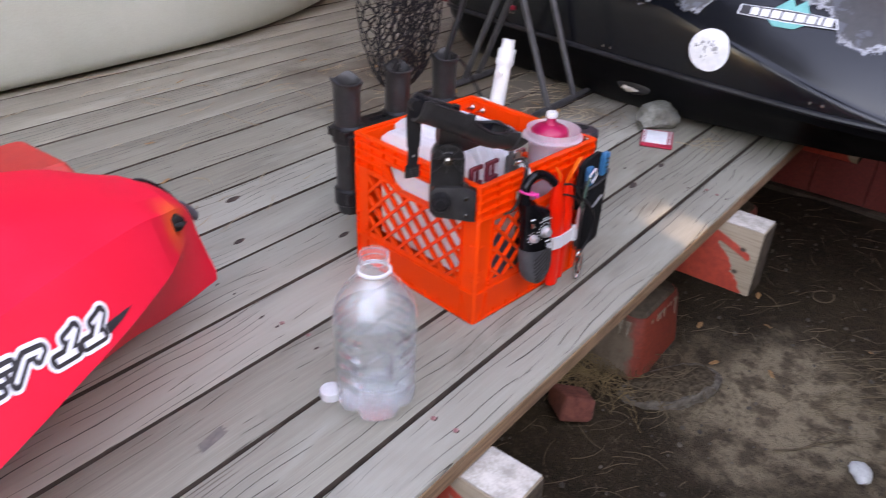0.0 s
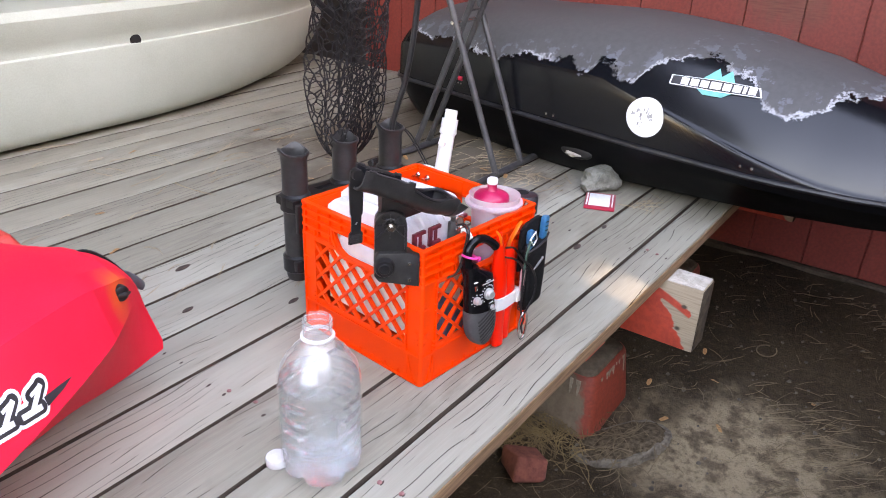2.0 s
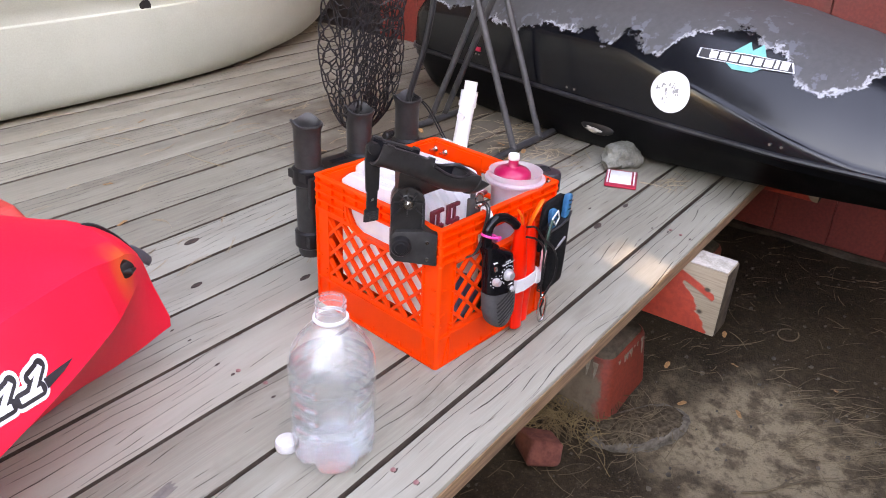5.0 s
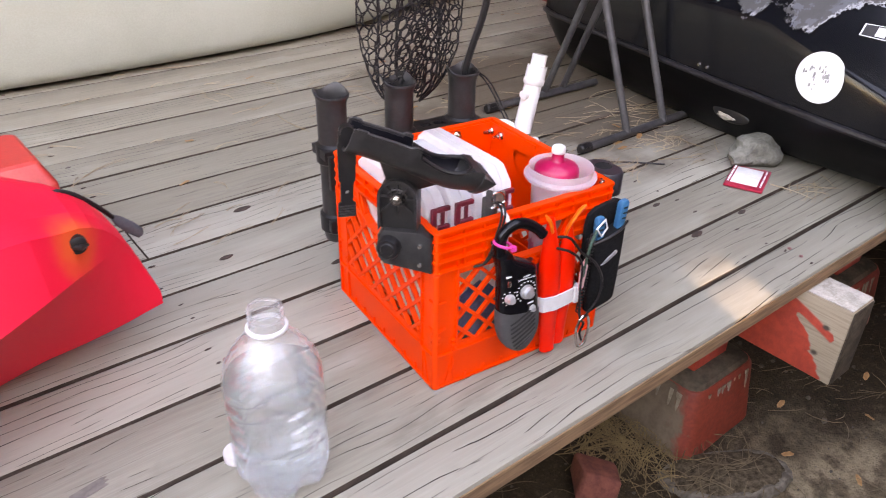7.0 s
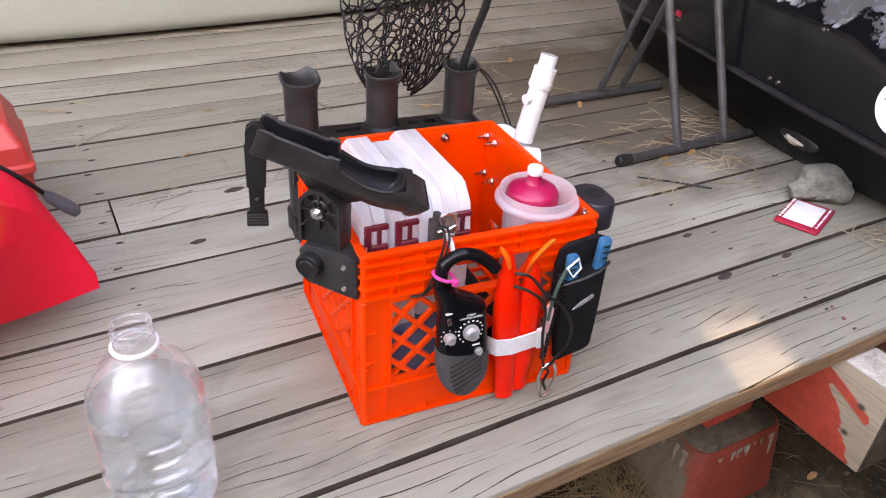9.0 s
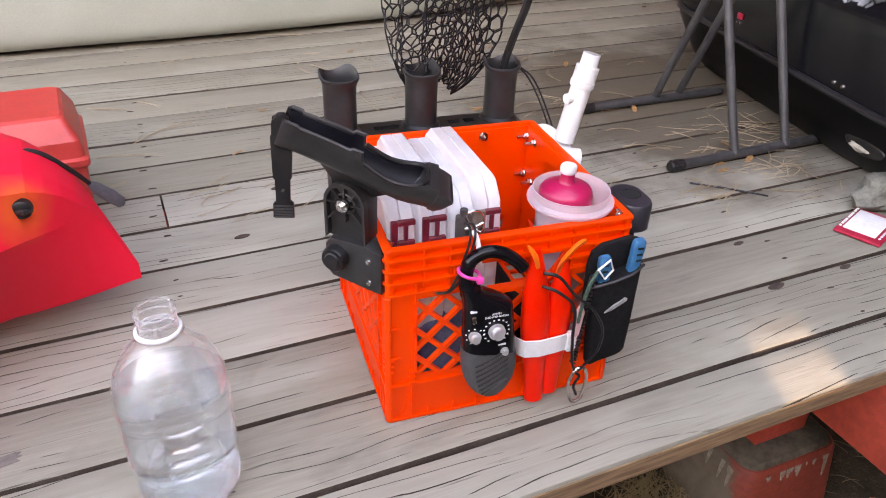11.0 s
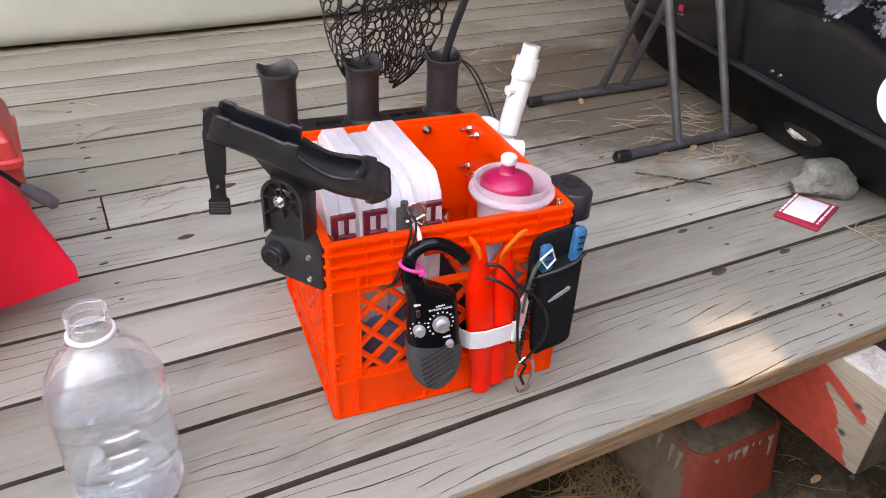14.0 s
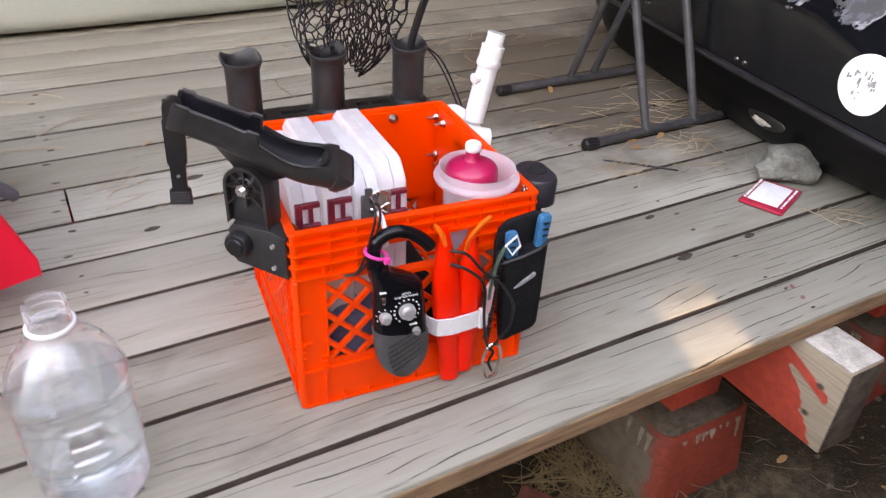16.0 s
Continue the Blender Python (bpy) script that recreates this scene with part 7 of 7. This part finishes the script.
card = thing("card_packet", "small red-bordered packet with a blank white panel on the deck", "packet", pose(1.090, 0.146, 0.0008, 0, 0, 21.5))
bm = bmesh.new()
box(bm, -0.066, 0.066, -0.045, 0.045, 0.0, 0.007, 0.003)
for v in bm.verts:
    v.co.z += 0.004 * abs(noise.noise(v.co * 25))
part("wrapper", bm, CARD_RED, card)
bm = bmesh.new()
box(bm, -0.050, 0.050, -0.029, 0.033, 0.0085, 0.0105, 0.0006)
part("panel", bm, DECAL_WHITE, card, "blank white panel")
for k in range(9):
    for y, w in ((0.0385, 0.0045), (-0.0365, 0.0040)):
        bm = bmesh.new()
        x = -0.050 + 0.0118 * k
        box(bm, x, x + (0.008 if k % 3 else 0.005), y - w / 2, y + w / 2, 0.0095, 0.0112)
        part("print_bar", bm, DECAL_WHITE, card, "small pale printed bar")

brick = thing("brick_piece", "broken red brick on the dirt", "brick", pose(0.448, -0.008, -0.488, 14, 18, 48))
bm = bmesh.new()
box(bm, -0.056, 0.048, -0.046, 0.046, -0.02, 0.044, 0.012, 3)
for v in bm.verts:
    v.co += 0.014 * Vector((noise.noise(v.co * 20), noise.noise(v.co * 20 + Vector((5, 0, 0))), noise.noise(v.co * 20 + Vector((0, 5, 0)))))
part("body", bm, BRICK, brick)
rim_stone = thing("edge_stone", "flat grey stone half sunk in the dirt, littered on top", "stone", pose(0.715, -0.170, -0.502, -5, -2, -14))
bm = bmesh.new()
pts = curve([(-0.150, 0.045, -0.006), (-0.115, -0.020, 0.002), (-0.05, -0.062, 0.005), (0.03, -0.082, 0.006), (0.095, -0.080, 0.004), (0.140, -0.055, -0.006)], 6)
pts += curve([(0.150, -0.020, -0.008), (0.120, 0.030, -0.006), (0.02, 0.075, -0.004), (-0.08, 0.090, -0.006), (-0.14, 0.075, -0.008)], 4)
flat = lambda k, z: [(-0.01 + (p[0] + 0.01) * k, 0.01 + (p[1] - 0.01) * k, p[2] * k + z) for p in pts]
loft(bm, [flat(0.97, -0.030), flat(1.0, -0.006), flat(0.995, 0.001), flat(0.965, 0.006), flat(0.93, 0.007), flat(0.5, 0.004)])
for v in bm.verts:
    v.co += 0.007 * Vector((noise.noise(v.co * 45), noise.noise(v.co * 45 + Vector((5, 0, 0))), noise.noise(v.co * 45 + Vector((0, 5, 0)))))
part("rim", bm, surface("dirt-stained stone", (0.055, 0.044, 0.030), (0.165, 0.140, 0.105), 40, 0.9, 0.05, 0.9, fine=120), rim_stone)
bm = bmesh.new()
loft(bm, [flat(0.90, 0.002), flat(0.88, 0.008), flat(0.80, 0.012), flat(0.5, 0.016), flat(0.15, 0.017)])
for v in bm.verts:
    v.co += 0.012 * Vector((noise.noise(v.co * 30), noise.noise(v.co * 30 + Vector((5, 0, 0))), 0.5 * noise.noise(v.co * 60)))
part("soil_cover", bm, surface("crumbly brown soil", (0.030, 0.021, 0.012), (0.125, 0.094, 0.060), 70, 0.95, 0.05, 1.0, fine=240, spec=0.1), rim_stone, "dark soil and litter on the stone")

# pebbles, needles, leaves
PEBBLE = surface("pale crumbs and pebbles", (0.026, 0.020, 0.014), (0.105, 0.085, 0.060), 8, 0.9, 0.05, 0.6, fine=60)
rp = random.Random(21)
bm = bmesh.new()
for k in range(1300):
    x, y = rp.uniform(0.1, 2.0), rp.uniform(-1.1, 0.1)
    s = 0.0014 + 0.0080 * rp.random() ** 6
    made = bmesh.ops.create_icosphere(bm, subdivisions=1, radius=1.0)
    q = rp.uniform(0, 50)
    for v in made["verts"]:
        p = v.co * (1 + 0.75 * noise.noise(v.co * 1.5 + Vector((q, 0, 0))))
        v.co = Vector((x, y, ground_height(x, y) + s * 0.3)) + Vector((p.x * s, p.y * s * 0.8, p.z * s * 0.6))
tagged(part("pebbles", bm, PEBBLE), "small pebbles and crumbs in the dirt", "pebbles", kind="stuff")


STRAW = (0.60, 0.05)


def needle(b, x, y, z, ang, length, r, bend, rise=0.0):
    pts = []
    for k in range(5):
        t = k / 4
        a = ang + bend * (t - 0.5)
        pts.append((x + length * (t - 0.5) * math.cos(a), y + length * (t - 0.5) * math.sin(a), z + r + rise * t + 0.002 * math.sin(t * 3.1)))
    tube(b, pts, [r, r, r, r * 0.9, r * 0.4], 3, False)


bm = bmesh.new()
for k in range(820):
    x, y = rp.uniform(0.05, 2.0), rp.uniform(-1.15, 0.15)
    dens = 0.45 + 0.55 * noise.noise(Vector((x * 2.3, y * 2.3, 7.0))) + (0.35 if x > 1.1 and y < -0.45 else 0.0) + (0.5 if abs(x - 0.5) < 0.3 and y > -0.25 else 0.0)
    if rp.random() > max(0.06, dens):
        continue
    ang = rp.gauss(-0.75, 0.5) if rp.random() < 0.65 else rp.uniform(0, 6.28)
    needle(bm, x, y, ground_height(x, y) + 0.003, ang, rp.uniform(0.03, 0.11), rp.uniform(0.0007, 0.0012), rp.uniform(-0.7, 0.7), rp.uniform(0, 0.012))
for k in range(110):                                     # a drift of needles on the paler patch
    x, y = rp.gauss(1.02, 0.10), rp.gauss(-0.60, 0.10)
    needle(bm, x, y, ground_height(x, y) + rp.uniform(0.001, 0.010), rp.gauss(-0.85, 0.35), rp.uniform(0.04, 0.12), rp.uniform(0.0007, 0.0012), rp.uniform(-0.6, 0.6), rp.uniform(0, 0.008))
for k in range(60):                                      # litter on the flat stone
    x, y = rp.gauss(0.70, 0.07), rp.gauss(-0.155, 0.04)
    needle(bm, x, y, -0.484, rp.gauss(0.3, 0.6), rp.uniform(0.04, 0.12), rp.uniform(0.0008, 0.0013), rp.uniform(-0.6, 0.6), rp.uniform(-0.003, 0.006))
tagged(part("pine_needles", bm, NEEDLE_GROUND), "dry pine needles strewn over the dirt", "pine needles", kind="stuff")
bm = bmesh.new()
for k in range(300):                                     # straw heaped under the deck's edge
    x, y = rp.gauss(STRAW[0], 0.065), rp.gauss(STRAW[1], 0.070)
    needle(bm, x, y, ground_height(x, y) + rp.uniform(0.002, 0.026), rp.gauss(0.9, 0.8), rp.uniform(0.05, 0.14), rp.uniform(0.0008, 0.0015), rp.uniform(-0.9, 0.9), rp.uniform(-0.004, 0.014))
tagged(part("straw", bm, surface("golden dry straw", (0.085, 0.055, 0.021), (0.25, 0.168, 0.070), 12, 0.7, 0.08, 0.2)), "golden dry straw heaped in the dirt under the deck", "straw", kind="stuff")
bm = bmesh.new()
spots = [(0.96, 0.50, 0.16, 14), (1.08, 0.62, 0.22, 12), (1.12, 0.36, 0.12, 9), (0.90, 0.36, 0.06, 14), (0.82, 0.95, 0.16, 14), (1.15, 0.42, 0.06, 16), (1.16, 0.02, 0.05, 14), (0.30, 0.55, 0.25, 6), (0.05, 0.95, 0.35, 10), (-0.12, 0.70, 0.10, 8), (0.55, 1.35, 0.35, 14), (0.2, 1.62, 0.3, 6), (0.95, 1.3, 0.2, 12)]
for x0, y0, s, n in spots:
    for k in range(n):
        x, y = rp.gauss(x0, s * 0.6), rp.gauss(y0, s * 0.45)
        if y < EDGE_Y + 0.03 or (abs(x - 0.17) < 0.22 and abs(y - 0.15) < 0.24):
            continue
        ang = rp.uniform(-0.6, 0.6) if rp.random() < 0.6 else rp.uniform(0, 6.28)
        bend, ln = rp.uniform(-0.7, 0.7), rp.uniform(0.035, 0.11)
        needle(bm, x, y, 0.0015, ang, ln, 0.00068, bend, rp.uniform(0, 0.010))
        needle(bm, x, y, 0.0015, ang + rp.uniform(0.04, 0.16), ln * 0.95, 0.00068, bend, rp.uniform(0, 0.010))
for x0, y0, x1, y1, bow in ((0.358, 1.215, 0.360, 1.026, 0.25), (0.205, 1.82, 0.381, 1.745, 0.15), (-0.331, 1.315, -0.217, 1.25, 0.2), (-0.243, 1.069, -0.081, 1.145, -0.35), (-0.326, 1.009, -0.166, 0.96, -0.15), (0.55, 1.30, 0.79, 1.40, 0.2)):
    ang, ln = math.atan2(y1 - y0, x1 - x0), math.hypot(x1 - x0, y1 - y0)
    for k in range(2):
        needle(bm, (x0 + x1) / 2, (y0 + y1) / 2 + 0.006 * k, 0.001, ang + 0.05 * k, ln * (1 - 0.12 * k), 0.0009, bow, 0.004)
for k in range(34):                                      # a drift against the cargo box
    x, y = rp.gauss(1.22, 0.07), rp.gauss(0.64, 0.07)
    needle(bm, x, y, rp.uniform(0.001, 0.014), rp.gauss(-0.5, 0.7), rp.uniform(0.06, 0.14), 0.0008, rp.uniform(-0.4, 0.4), rp.uniform(0, 0.010))
tagged(part("deck_needles", bm, NEEDLE), "tan pine needles lying on the deck", "pine needles", kind="stuff")
leaf_data = [(0.087, 1.157), (1.717, 1.727), (1.043, 1.221), (0.948, 0.857), (1.023, 0.839), (1.005, 0.484), (1.093, 0.482), (1.785, 1.707), (0.99, 0.455), (0.72, 1.02), (0.66, 0.93), (1.10, 0.57), (0.9, 1.45), (0.45, 1.55), (0.62, 0.98), (-0.02, 0.92)]
lf = None
for k, (x, y) in enumerate(leaf_data):
    m = pose(x, y, 0.002, rp.uniform(-8, 8), rp.uniform(-8, 8), rp.uniform(0, 360))
    if lf is None:
        lf = thing("dry_leaf", "small curled brown leaf on the deck", "leaf", m, "dry leaves on the deck")
        bm = bmesh.new()
        pts = [(-0.014, 0.0), (-0.007, 0.006), (0.004, 0.007), (0.013, 0.002), (0.012, -0.003), (0.003, -0.007), (-0.008, -0.005)]
        up = [bm.verts.new((px, py, 0.004 * math.sin(px * 160) + 14 * py * py + 0.003)) for px, py in pts]
        dn = [bm.verts.new((px, py, 0.004 * math.sin(px * 160) + 14 * py * py + 0.0022)) for px, py in pts]
        bm.faces.new(up)
        bm.faces.new(dn[::-1])
        bridge(bm, dn, up)
        part("blade", bm, LEAF, lf)
    else:
        copy_thing(lf, m)
stick = thing("twig", "thin black stick on the deck beside the stand", "stick")
bm = bmesh.new()
tube(bm, [(0.876, 0.434, 0.003), (0.935, 0.384, 0.003), (0.998, 0.323, 0.003)], [0.0018, 0.0026, 0.0020], 6)
part("stem", bm, DECAL_BLACK, stick)
branch = thing("bare_twig", "thin pale bare twig on the dirt", "twig")
bm = bmesh.new()
tube(bm, curve([(x, y, ground_height(x, y) + 0.008) for x, y in ((0.655, -0.455), (0.70, -0.50), (0.745, -0.528), (0.81, -0.582))], 4), 0.0028, 6)
tube(bm, [(x, y, ground_height(x, y) + 0.008) for x, y in ((0.735, -0.522), (0.775, -0.535), (0.805, -0.55))], [0.0022, 0.0018, 0.001], 6)
part("stem", bm, NEEDLE_GROUND, branch)
strip = thing("curled_strip", "pale curled strip of bark on the dirt", "bark", pose(1.411, -0.365, ground_height(1.411, -0.365) + 0.002))
bm = bmesh.new()
tube(bm, [(0.042 * math.cos(a * 0.30), 0.030 * math.sin(a * 0.30), 0.002 + 0.0004 * a) for a in range(19)], 0.0022, 6)
part("bark", bm, NEEDLE_GROUND, strip)
pale = thing("pale_stone", "smooth pale grey stone on the dirt", "stone", pose(0.705, -0.640, GROUND_Z + 0.006, 0, 0, 35))
bm = bmesh.new()
lump(bm, (0, 0, 0), (0.032, 0.025, 0.016), 8.0, 0.3, 2)
part("stone", bm, surface("pale stone", (0.36, 0.36, 0.33), (0.52, 0.52, 0.48), 40, 0.75, 0.08, 0.4), pale)
scrap_data = [(1.02, -0.12, 0), (0.93, -0.36, 60), (1.15, -0.28, 130), (1.22, -0.55, 200), (1.30, -0.20, 20), (0.88, -0.22, 300)]
for x, y, turn in scrap_data:
    copy_thing(lf, pose(x, y, ground_height(x, y) + 0.003, 8, -6, turn))
